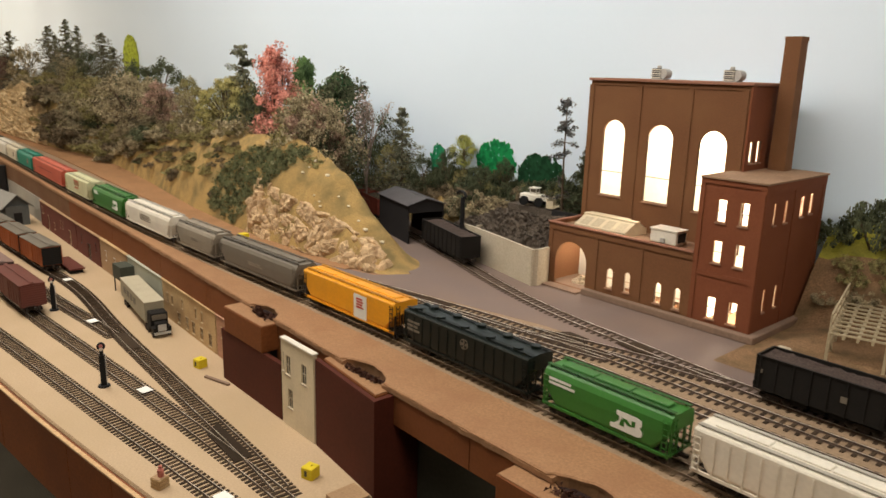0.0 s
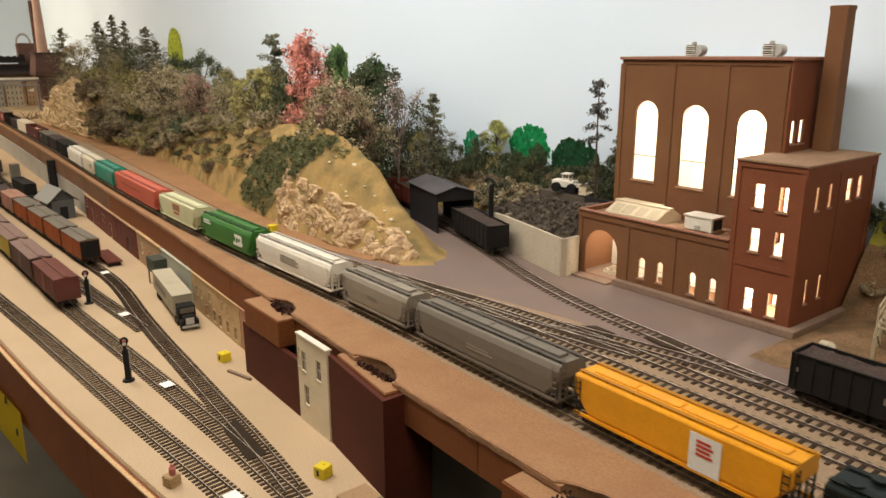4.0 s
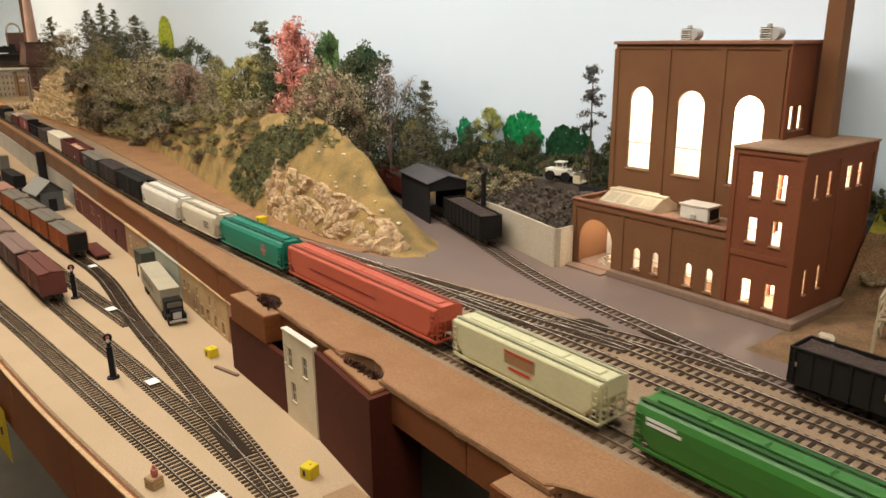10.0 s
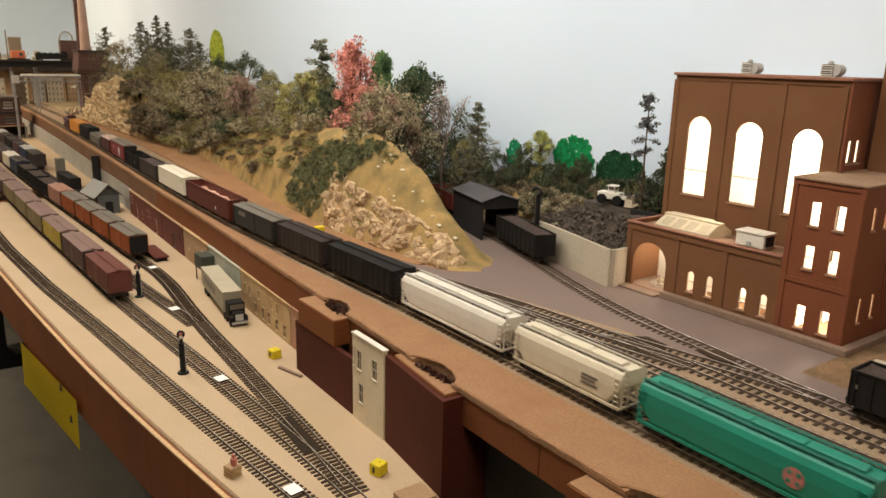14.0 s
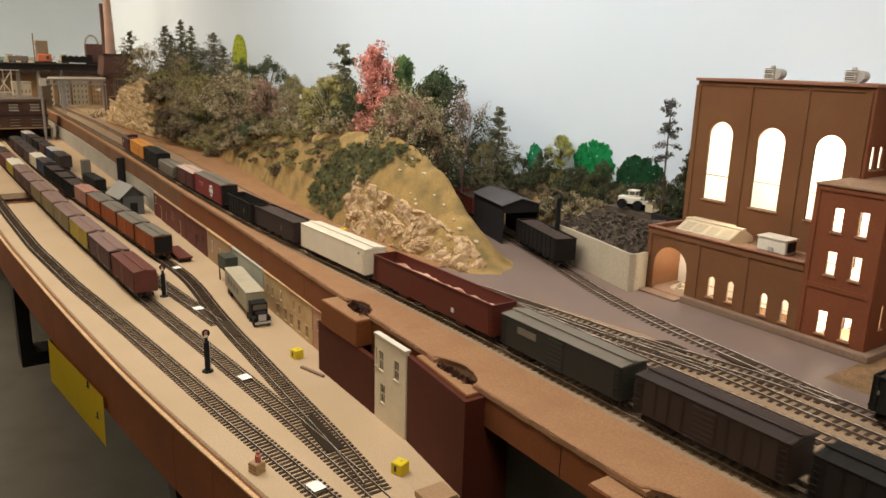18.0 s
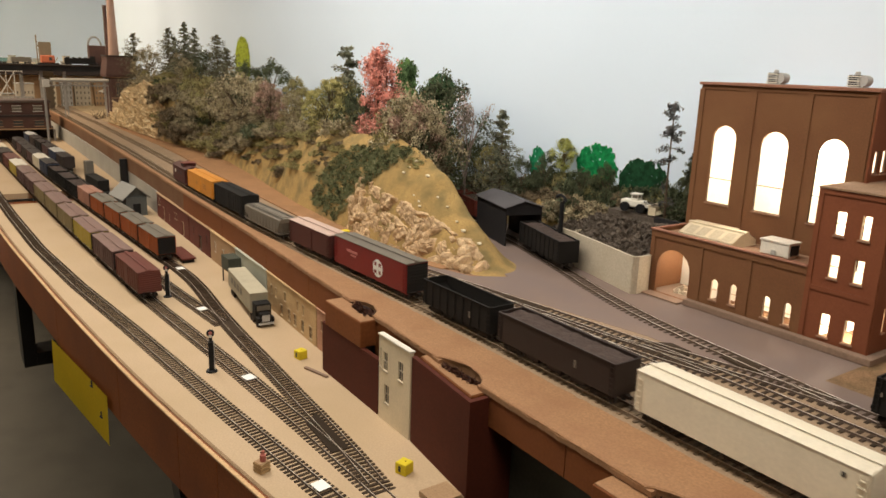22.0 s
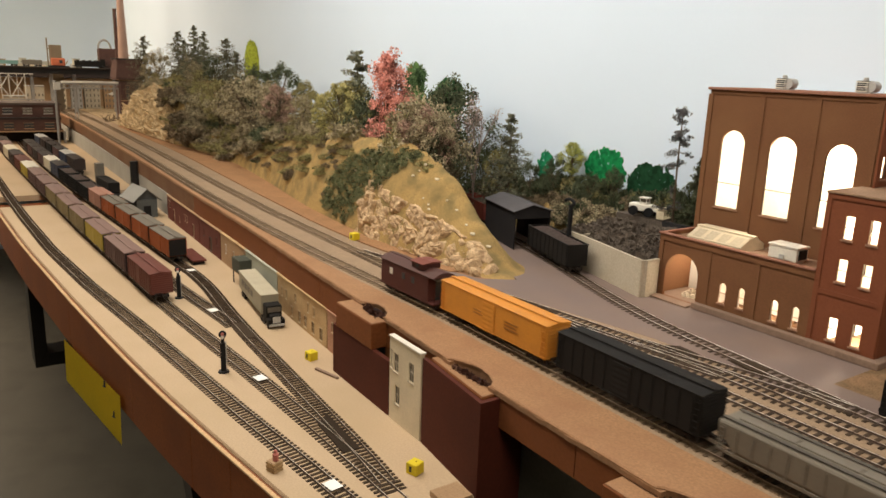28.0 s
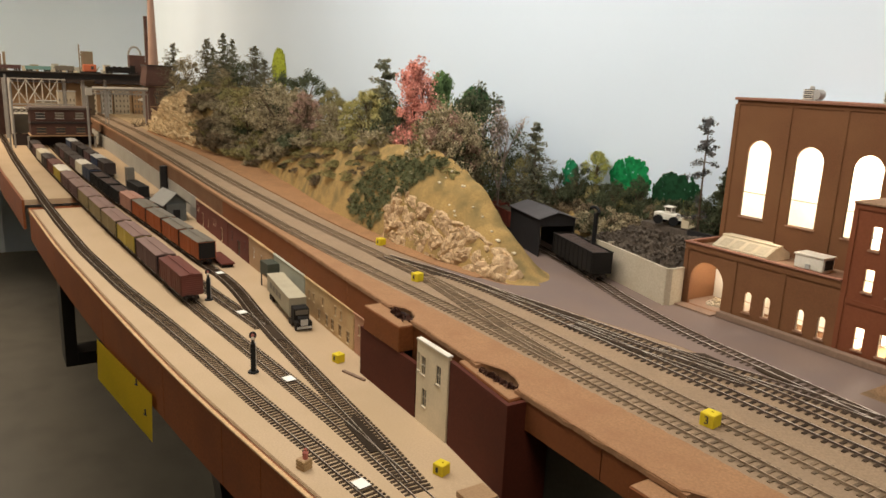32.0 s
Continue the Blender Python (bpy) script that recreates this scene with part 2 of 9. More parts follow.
# ---- helpers of this scene ----
def part(name, bm, material, parent=None, label="", smooth=False):
    me = bpy.data.meshes.new(name)
    bmesh.ops.recalc_face_normals(bm, faces=bm.faces[:])
    bm.to_mesh(me)
    bm.free()
    me.materials.append(material)
    if smooth:
        for p in me.polygons:
            p.use_smooth = True
    ob = new(name, me)
    ob.parent = parent
    if label:
        ob["label"] = label
    return ob


def share(name, me, parent, m):
    ob = new(name, me)
    ob.parent = parent
    ob.matrix_basis = m
    return ob


def thing(name, label, category, m=None, group="", kind=""):
    ob = new(name)
    ob.empty_display_size = 0.02
    if m is not None:
        ob.matrix_basis = m
    return tagged(ob, label, category, group, kind)


def box(bm, x0, x1, y0, y1, z0, z1, bevel=0.0):
    v = [bm.verts.new(p) for p in ((x0, y0, z0), (x1, y0, z0), (x1, y1, z0), (x0, y1, z0), (x0, y0, z1), (x1, y0, z1), (x1, y1, z1), (x0, y1, z1))]
    f = [bm.faces.new([v[i] for i in q]) for q in ((3, 2, 1, 0), (4, 5, 6, 7), (0, 1, 5, 4), (1, 2, 6, 5), (2, 3, 7, 6), (3, 0, 4, 7))]
    if bevel:
        es = list({e for q in f for e in q.edges})
        bmesh.ops.bevel(bm, geom=es, offset=bevel, segments=1, affect="EDGES")
    return bm


def B(*a, bevel=0.0):
    return box(bmesh.new(), *a, bevel=bevel)


def cyl(bm, p, q, r0, r1=None, seg=8, caps=True):
    p, q = Vector(p), Vector(q)
    r1 = r0 if r1 is None else r1
    d = (q - p).normalized()
    u = d.orthogonal().normalized()
    w = d.cross(u)
    rings = []
    for c, r in ((p, r0), (q, r1)):
        rings.append([bm.verts.new(c + r * (math.cos(a) * u + math.sin(a) * w)) for a in [2 * math.pi * k / seg for k in range(seg)]])
    for k in range(seg):
        bm.faces.new((rings[0][k], rings[0][(k + 1) % seg], rings[1][(k + 1) % seg], rings[1][k]))
    if caps:
        bm.faces.new(rings[0][::-1])
        bm.faces.new(rings[1])
    return bm


def loft(bm, profile, x0, x1):
    """A profile of (y, z) points, closed, drawn out along x."""
    a = [bm.verts.new((x0, y, z)) for y, z in profile]
    b = [bm.verts.new((x1, y, z)) for y, z in profile]
    n = len(profile)
    for k in range(n):
        bm.faces.new((a[k], a[(k + 1) % n], b[(k + 1) % n], b[k]))
    bm.faces.new(a[::-1])
    bm.faces.new(b)
    return bm


def plane_prism(bm, pts, z0, z1):
    """A polygon of (x, y) points, closed, between two heights."""
    a = [bm.verts.new((x, y, z0)) for x, y in pts]
    b = [bm.verts.new((x, y, z1)) for x, y in pts]
    n = len(pts)
    for k in range(n):
        bm.faces.new((a[k], a[(k + 1) % n], b[(k + 1) % n], b[k]))
    bm.faces.new(a[::-1])
    bm.faces.new(b)
    return bm


def curve_at(pts, x):
    """y on a line of (x, y) points sorted by x."""
    return float(np.interp(x, [p[0] for p in pts], [p[1] for p in pts]))


def smooth_line(pts, step=0.02):
    """Points of (x, y), sorted by falling x or rising x, as a smooth line by even steps."""
    p = np.array(sorted(pts))
    xs = np.arange(p[0, 0], p[-1, 0] + 1e-6, step)
    ys = np.interp(xs, p[:, 0], p[:, 1])
    k = np.ones(9) / 9
    pad = np.r_[2 * ys[0] - ys[4:0:-1], ys, 2 * ys[-1] - ys[-2:-6:-1]]
    ys = np.convolve(pad, k, "valid")
    return np.c_[xs, ys]

# ---- the room ----
YARD, DECK, RAIL = 1.10, 1.213, 1.2170
X0, X1 = -6.6, 6.4
WALL_Y = 1.32
floor = part("floor", B(X0, X1, -2.6, WALL_Y + 0.1, -0.1, 0.0), carpet)
tagged(floor, "dark grey carpeted room floor", "floor", kind="structure")
ceiling = part("ceiling", B(X0, X1, -2.6, WALL_Y + 0.1, 2.5, 2.6), ceil_paint)
tagged(ceiling, "plain off-white room ceiling", "ceiling", kind="structure")
for wname, a in (("wall_north", (X0, X1, WALL_Y, WALL_Y + 0.1, 0, 2.5)), ("wall_south", (X0, X1, -2.7, -2.6, 0, 2.5)),
                 ("wall_west", (X0 - 0.1, X0, -2.7, WALL_Y + 0.1, 0, 2.5)), ("wall_east", (X1, X1 + 0.1, -2.7, WALL_Y + 0.1, 0, 2.5))):
    w = part(wname, B(*a), wall_paint if wname in ("wall_north", "wall_west") else room_paint)
    tagged(w, "pale blue-grey painted backdrop wall" if wname in ("wall_north", "wall_west") else "plain tan painted room wall", "wall", kind="structure")

bm = bmesh.new()
R = 1.0
arc = [(X0 + R - R * math.cos(a), WALL_Y - R + R * math.sin(a)) for a in np.linspace(0, math.pi / 2, 17)]
rows = [[bm.verts.new((x, y, z)) for z in (0.0, 2.5)] for x, y in arc]
for a, b in zip(rows[:-1], rows[1:]):
    bm.faces.new((a[0], b[0], b[1], a[1]))
bmesh.ops.solidify(bm, geom=bm.faces[:], thickness=0.004)
tagged(part("backdrop", bm, wall_paint, smooth=True), "coved corner of the pale painted backdrop", "wall", kind="structure")

# ---- the layout's lines, from above ----
EDGE = [(-8.2, 0.79), (-3.7, 0.775), (-2.374, 0.74), (-2.025, 0.733), (-1.661, 0.718), (-1.343, 0.712), (-1.072, 0.70), (-0.856, 0.69), (-0.629, 0.681), (-0.45, 0.671), (-0.36, 0.6685), (-0.1, 0.668), (0.1, 0.668), (6.2, 0.668)]
FRONT = [(-8.2, 0.20), (-3.252, 0.272), (-2.338, 0.316), (-1.756, 0.343), (-1.443, 0.366), (-1.203, 0.384), (-1.026, 0.400), (-0.878, 0.413), (-0.675, 0.437), (-0.53, 0.458), (-0.36, 0.482)]
BACK = [(-8.2, 0.755), (-3.7, 0.75), (-2.41, 0.727), (-1.975, 0.714), (-1.421, 0.700), (-1.25, 0.695), (-1.07, 0.689), (-0.87, 0.681), (-0.74, 0.677), (-0.567, 0.67), (-0.36, 0.66)]
# bites out of the deck's edge: from, to, depth
NOTCH = [(-0.695, -0.632, 0.012), (-0.462, -0.388, 0.014), (-0.158, -0.088, 0.012)]


def bite(x, a, b, d):
    """The depth of a torn bite out of an edge."""
    return d * max(0.0, math.sin(math.pi * (x - a) / (b - a))) ** 0.8 + 0.004 * noise.noise(Vector((x * 70, 0, d * 900))) * math.sin(math.pi * (x - a) / (b - a))


def strip(name, front, back, x0, x1, z0, z1, material, bites=(), ragged=0.0):
    f, b = smooth_line(front, 0.03), smooth_line(back, 0.03)
    xs = [x0] + [x for x in np.arange(math.ceil(x0 / 0.06) * 0.06, x1, 0.06) if x0 + 0.005 < x < x1 - 0.005] + [x1]
    if ragged:
        xs = sorted(set(xs) | {x for x in np.arange(-1.35, 0.15, 0.006) if x0 < x < x1})
    for a, b2, d in bites:
        if x0 < a and b2 < x1:
            xs = sorted([x for x in xs if not a - 0.012 < x < b2 + 0.012] + [a - 0.0004, a, b2, b2 + 0.0004] + [a + (b2 - a) * k / 9 for k in range(1, 9)])
    bm = bmesh.new()
    rows = []
    for x in xs:
        yf, yb = np.interp(x, f[:, 0], f[:, 1]), np.interp(x, b[:, 0], b[:, 1])
        yf += ragged * (noise.noise(Vector((x * 40, 1.0, 0))) + 0.6 * noise.noise(Vector((x * 130, 2.0, 0))))
        for a, b2, d in bites:
            if a <= x <= b2:
                yf += bite(x, a, b2, d)
        rows.append([bm.verts.new(p) for p in ((x, yf, z0), (x, yb, z0), (x, yb, z1), (x, yf, z1))])
    for a, c in zip(rows[:-1], rows[1:]):
        for k in range(4):
            bm.faces.new((a[k], a[(k + 1) % 4], c[(k + 1) % 4], c[k]))
    bm.faces.new(rows[0][::-1])
    bm.faces.new(rows[-1])
    return part(name, bm, material)


def shifted(line, d):
    return [(x, y + d) for x, y in line]


JOINT = -2.28
yard = strip("yard_board", shifted(FRONT, 0.004), shifted(EDGE, 0.012), JOINT, -0.372, YARD - 0.018, YARD, yard_board)
tagged(yard, "tan painted plywood yard board of the layout", "layout board", kind="structure")
yard2 = strip("yard_board", shifted(FRONT, 0.004), shifted(EDGE, 0.012), -6.58, JOINT - 0.19, YARD - 0.018, YARD, yard_board)
tagged(yard2, "tan painted plywood yard board beyond the gap", "layout board", kind="structure")
bridge_sill = strip("yard_joint", shifted(FRONT, 0.012), BACK, JOINT - 0.19, JOINT, YARD - 0.05, YARD - 0.026, fascia_brown)
tagged(bridge_sill, "dark recessed joint between two yard boards", "layout board", kind="structure")

fascia = thing("fascia", "brown hardboard fascia panels along the yard's edge", "fascia", kind="structure")
seams = [-6.58, -5.2, -3.9, -3.1, JOINT - 0.19]
for a, b in zip(seams[:-1], seams[1:]):
    strip("panel", shifted(FRONT, -0.004), shifted(FRONT, 0.0035), a + 0.001, b - 0.001, YARD - 0.095, YARD - 0.001, fascia_brown).parent = fascia
seams = [JOINT, -1.80, -1.28, -0.905, -0.683, -0.575, -0.372]
for a, b in zip(seams[:-1], seams[1:]):
    strip("panel", shifted(FRONT, -0.004), shifted(FRONT, 0.0035), a + 0.0008, b - 0.0008, YARD - 0.092, YARD - 0.001, fascia_brown).parent = fascia
lip = strip("edge_trim", shifted(FRONT, -0.0055), shifted(FRONT, -0.0005), JOINT + 0.002, -0.372, YARD - 0.0005, YARD + 0.0016, trim_wood)
tagged(lip, "worn pale wood edge strip on the yard board", "trim", kind="structure")
# Brown of the thin raised strip just inside the board's edge.
edge_line = mat("faint_brown_line", (0.27, 0.175, 0.10), 0.8, 300, 0.2, 0.0)
groove = strip("edge_trim", shifted(FRONT, 0.0045), shifted(FRONT, 0.0075), JOINT + 0.002, -0.372, YARD + 0.0002, YARD + 0.0007, edge_line)
tagged(groove, "thin dark line along the board's edge", "trim", kind="structure")

# the upper deck
deck = strip("upper_deck", EDGE, [(-8.2, WALL_Y - 0.002), (6.2, WALL_Y - 0.002)], -6.58, 6.1, DECK - 0.03, DECK - 0.0015, deck_board, NOTCH)
tagged(deck, "brown painted board of the upper level", "layout board", kind="structure")
# ground cover zones on the deck, each proud of the board
roadbed = strip("roadbed", [(-8.2, 0.79), (-3.7, 0.79), (-2.5, 0.762), (-1.8, 0.735), (-1.2, 0.722), (-0.7, 0.725), (-0.3, 0.722), (6.2, 0.72)],
                [(-8.2, 0.93), (-3.3, 0.93), (-2.5, 0.90), (-1.8, 0.865), (-1.2, 0.838), (-0.95, 0.845), (-0.7, 0.89), (-0.4, 0.948), (-0.2, 0.955), (6.2, 0.95)], -6.58, 6.0, DECK - 0.0012, DECK, ballast)
tagged(roadbed, "grey-tan painted roadbed under the tracks", "ground", kind="structure")
bm = bmesh.new()
plane_prism(bm, [(-0.93, 0.842), (-0.7, 0.878), (-0.4, 0.936), (-0.2, 0.943), (0.4, 0.941), (0.4, 1.30), (-0.205, 1.30), (-0.205, 1.09), (-0.54, 1.09), (-0.75, 1.16), (-1.35, 1.30), (-1.35, 1.21), (-1.0, 1.08), (-0.69, 0.95), (-0.72, 0.90)], DECK - 0.0012, DECK + 0.0003)
plaza = part("paved_yard", bm, deck_grey)
tagged(plaza, "smooth purple-grey paved ground before the power house", "ground", kind="structure")

def foam_strip():
    """The raised brown strip between the deck's edge and the first track; its inner edge is broken and chipped."""
    bm = bmesh.new()
    f = smooth_line(EDGE, 0.03)
    inner = smooth_line([(-8.2, 0.806), (-3.7, 0.771), (-2.551, 0.752), (-2.1, 0.737), (-1.734, 0.725), (-1.436, 0.718), (-1.211, 0.715), (-1.0, 0.7165), (-0.858, 0.7205), (-0.689, 0.727), (-0.56, 0.7315), (-0.2, 0.732), (6.2, 0.732)], 0.03)
    xs = list(np.arange(-6.5, -1.6, 0.03)) + list(np.arange(-1.6, 0.3, 0.004)) + list(np.arange(0.3, 6.0, 0.05))
    rows = []
    for x in xs:
        near = -1.6 < x < 0.3
        yf = float(np.interp(x, f[:, 0], f[:, 1])) - 0.0055
        yb = float(np.interp(x, inner[:, 0], inner[:, 1]))
        chip = 0.0
        if near:
            c = noise.noise(Vector((x * 26, 4.0, 0)))
            chip = 0.0022 * noise.noise(Vector((x * 95, 3.0, 0))) + (0.006 * (c - 0.28) if c > 0.28 else 0)
        yb -= chip
        for a, b2, d in NOTCH:
            if a - 0.002 <= x <= b2 + 0.002:
                yf = float(np.interp(x, f[:, 0], f[:, 1])) + bite(min(b2, max(a, x)), a, b2, d) - 0.0008
        top = DECK + 0.0030 + 0.0004 * noise.noise(Vector((x * 30, 7.0, 0)))
        rows.append([bm.verts.new(p) for p in ((x, yf, DECK - 0.0014), (x, yf - 0.0006, top - 0.0012), (x, yf + 0.0012, top), (x, yb - 0.0016 - abs(chip) * 0.5, top), (x, yb + 0.0008, DECK + 0.0014), (x, yb + 0.0014, DECK - 0.0014))])
    for a, c in zip(rows[:-1], rows[1:]):
        for k in range(5):
            bm.faces.new((a[k], a[k + 1], c[k + 1], c[k]))
    bm.faces.new(rows[0])
    bm.faces.new(rows[-1][::-1])
    return part("foam_strip", bm, deck_foam)


tagged(foam_strip(), "raised pinkish-brown foam strip with a chipped inner edge", "trim", kind="structure")

# ---- tracks ----
TIE_STEP, GAUGE = 0.0098, 0.0165


def tie_mesh(name, material, half):
    bm = box(bmesh.new(), -half, half, -0.0148, 0.0148, -0.0008, 0.0010)
    me = bpy.data.meshes.new(name)
    bm.to_mesh(me)
    bm.free()
    me.materials.append(material)
    return me


TIES = {m.name: tie_mesh("tie", m, h) for m, h in ((tie_mat, 0.0018), (tie_pale, 0.0016))}
ALL_TRACKS = []


def track(label, pts, z, tmat, rmat, near, step=TIE_STEP):
    """One track along (x, y) points: two rails, and ties, the ones within the near stretch of x as parts of their own."""
    root = thing("railway_track", label, "track", group="tracks of the layout", kind="structure")
    p = smooth_line(pts, 0.01)
    d = np.gradient(p, axis=0)
    d /= np.linalg.norm(d, axis=1)[:, None]
    nrm = np.c_[-d[:, 1], d[:, 0]]
    for side in (-1, 1):
        c = p + nrm * side * GAUGE / 2
        bm = bmesh.new()
        rows = []
        for q, n in zip(c[::3], nrm[::3]):
            rows.append([bm.verts.new((q[0] + n[0] * w, q[1] + n[1] * w, z + h)) for w, h in ((-0.0009, 0.0010), (0.0009, 0.0010), (0.0003, 0.0017), (0.00052, 0.0025), (0.00052, 0.0031), (0.0003, 0.0034), (-0.0003, 0.0034), (-0.00052, 0.0031), (-0.00052, 0.0025), (-0.0003, 0.0017))])
        for a, b in zip(rows[:-1], rows[1:]):
            for k in range(10):
                bm.faces.new((a[k], a[(k + 1) % 10], b[(k + 1) % 10], b[k]))
        rail = part("rail", bm, rust_side if rmat is rail_rust else rail_side, root)
        rail.data.materials.append(rmat)
        for k, poly in enumerate(rail.data.polygons):
            poly.material_index = 1 if 4 <= k % 10 <= 6 else 0
    seg = np.r_[0, np.cumsum(np.linalg.norm(np.diff(p, axis=0), axis=1))]
    far = bmesh.new()
    far_any = False
    for s in np.arange(0.003, seg[-1], step):
        x, y = np.interp(s, seg, p[:, 0]), np.interp(s, seg, p[:, 1])
        a = math.atan2(np.interp(s, seg, d[:, 1]), np.interp(s, seg, d[:, 0]))
        m = pose(x, y, z, 0, 0, math.degrees(a) + random.uniform(-1.2, 1.2))
        if near[0] < x < near[1]:
            ALL_TRACKS.append((TIES[tmat.name], root, m))
        else:
            far_any = True
            cx, sx = math.cos(a), math.sin(a)
            v = [far.verts.new((x + cx * u - sx * w, y + sx * u + cx * w, z + h)) for u, w, h in ((-0.0016, -0.0148, -0.0008), (0.0016, -0.0148, -0.0008), (0.0016, 0.0148, -0.0008), (-0.0016, 0.0148, -0.0008), (-0.0016, -0.0148, 0.0010), (0.0016, -0.0148, 0.0010), (0.0016, 0.0148, 0.0010), (-0.0016, 0.0148, 0.0010))]
            for q in ((4, 5, 6, 7), (0, 1, 5, 4), (1, 2, 6, 5), (2, 3, 7, 6), (3, 0, 4, 7)):
                far.faces.new([v[i] for i in q])
    if far_any:
        tagged(part("tie_row", far, tmat, root), kind="stuff")
    else:
        far.free()
    return root


M1 = [(-8.0, 0.83), (-5.0, 0.815), (-3.67, 0.797), (-2.551, 0.776), (-2.1, 0.758), (-1.734, 0.745), (-1.436, 0.738), (-1.211, 0.7355), (-1.009, 0.739), (-0.858, 0.744), (-0.689, 0.751), (-0.559, 0.7555), (-0.2, 0.756), (0.3, 0.756), (6.0, 0.756)]
M2 = [(-8.0, 0.885), (-3.7, 0.875), (-2.55, 0.842), (-1.8, 0.815), (-1.39, 0.804), (-1.12, 0.805), (-0.972, 0.806), (-0.6, 0.807), (-0.3, 0.804), (1.5, 0.803)]
M3 = [(-0.96, 0.812), (-0.882, 0.831), (-0.79, 0.850), (-0.703, 0.860), (-0.571, 0.863), (-0.486, 0.864), (-0.351, 0.865), (-0.25, 0.867), (-0.1, 0.866), (1.5, 0.866)]
M4 = [(-0.74, 0.857), (-0.66, 0.868), (-0.561, 0.885), (-0.453, 0.900), (-0.352, 0.909), (-0.262, 0.911), (-0.14, 0.908), (1.5, 0.908)]
M5 = [(-1.30, 1.235), (-1.05, 1.165), (-0.85, 1.110), (-0.685, 1.06), (-0.576, 1.022), (-0.47, 0.993), (-0.38, 0.977), (-0.287, 0.968), (-0.21, 0.958), (-0.13, 0.949), (0.0, 0.947), (1.5, 0.947)]
XO = [(-0.79, 0.802), (-0.72, 0.795), (-0.65, 0.785), (-0.58, 0.775), (-0.50, 0.765), (-0.42, 0.759)]
XO2 = [(-0.52, 0.866), (-0.44, 0.875), (-0.36, 0.889), (-0.28, 0.905)]
XO3 = [(-0.40, 0.906), (-0.34, 0.919), (-0.28, 0.932), (-0.22, 0.944), (-0.15, 0.951)]
YA = [(-8.0, 0.30), (-3.6, 0.338), (-2.995, 0.352), (-2.451, 0.364), (-2.089, 0.375), (-1.686, 0.393), (-1.344, 0.422), (-1.043, 0.457), (-0.821, 0.480), (-0.691, 0.4935), (-0.585, 0.506), (-0.532, 0.512), (-0.432, 0.523), (-0.375, 0.530)]
YB = [(-8.0, 0.40), (-3.475, 0.437), (-2.44, 0.467), (-1.869, 0.486), (-1.415, 0.507), (-1.157, 0.519), (-1.006, 0.531), (-0.863, 0.543), (-0.753, 0.551), (-0.621, 0.560), (-0.5, 0.566), (-0.375, 0.570)]
YB2 = [(-2.5, 0.515), (-1.7, 0.540), (-1.247, 0.569), (-1.161, 0.576), (-1.076, 0.584), (-0.983, 0.592)]
YC = [(-8.0, 0.52), (-3.6, 0.53), (-2.9, 0.545), (-2.2, 0.572), (-1.75, 0.597), (-1.477, 0.611), (-1.36, 0.620), (-1.28, 0.621), (-1.198, 0.617), (-1.068, 0.605), (-0.944, 0.5975), (-0.8, 0.592), (-0.657, 0.586), (-0.577, 0.5835), (-0.49, 0.579), (-0.42, 0.573)]
track("weathered main line with brown ties along the deck's edge", M1, DECK, tie_pale, rail_rust, (-1.25, 0.12))
track("weathered second main line with brown ties", M2, DECK, tie_pale, rail_rust, (-1.1, 0.1))
track("dark siding with bright worn rails", M3, DECK, tie_mat, rail_mat, (-0.97, 0.1))
track("dark middle siding with worn rails", M4, DECK, tie_mat, rail_mat, (-0.8, 0.1))
track("dark spur from the coal shed to the black hopper car", M5, DECK, tie_mat, rail_mat, (-1.1, 0.1))
track("weathered crossover between the main lines", XO, DECK + 0.0004, tie_pale, rail_rust, (-0.9, -0.3))
track("dark crossover with bright rails", XO2, DECK + 0.0004, tie_mat, rail_mat, (-0.9, -0.2))
track("dark crossover from the siding to the coal spur", XO3, DECK + 0.0004, tie_mat, rail_mat, (-0.9, 0.0))
track("dark yard track along the board's edge", YA, YARD, tie_mat, rail_mat, step=0.0076, near=(-1.6, -0.3))
track("dark yard track with a string of freight cars", YB, YARD, tie_mat, rail_mat, step=0.0076, near=(-1.3, -0.3))
track("dark yard track behind the freight cars", YB2, YARD, tie_mat, rail_mat, step=0.0076, near=(-1.3, -0.9))
track("dark yard track curving from the orange cars", YC, YARD + 0.0003, tie_mat, rail_mat, step=0.0076, near=(-1.55, -0.3))
bm = bmesh.new()
plane_prism(bm, [(-0.60, 0.566), (-0.52, 0.562), (-0.52, 0.584), (-0.62, 0.588)], YARD, YARD + 0.0017)
tagged(part("frog_plate", bm, tie_mat), "black plastic frog of a yard switch", "switch", group="switch plates", kind="structure")
bm = bmesh.new()
plane_prism(bm, [(-1.0, 0.588), (-0.93, 0.584), (-0.92, 0.603), (-1.0, 0.610)], YARD, YARD + 0.0017)
tagged(part("frog_plate", bm, tie_mat), "black plastic frog where two yard tracks meet", "switch", group="switch plates", kind="structure")
bm = bmesh.new()
plane_prism(bm, [(-0.302, 0.954), (-0.275, 0.949), (-0.255, 0.953), (-0.262, 0.967), (-0.29, 0.972)], DECK, DECK + 0.0030)
tagged(part("frog_plate", bm, tie_mat), "black plastic frog of the coal spur's switch", "switch", group="switch plates", kind="structure")
bm = bmesh.new()
plane_prism(bm, [(-0.375, 0.921), (-0.345, 0.917), (-0.325, 0.924), (-0.332, 0.936), (-0.362, 0.938)], DECK, DECK + 0.0030)
tagged(part("frog_plate", bm, tie_mat), "black plastic frog between two dark sidings", "switch", group="switch plates", kind="structure")


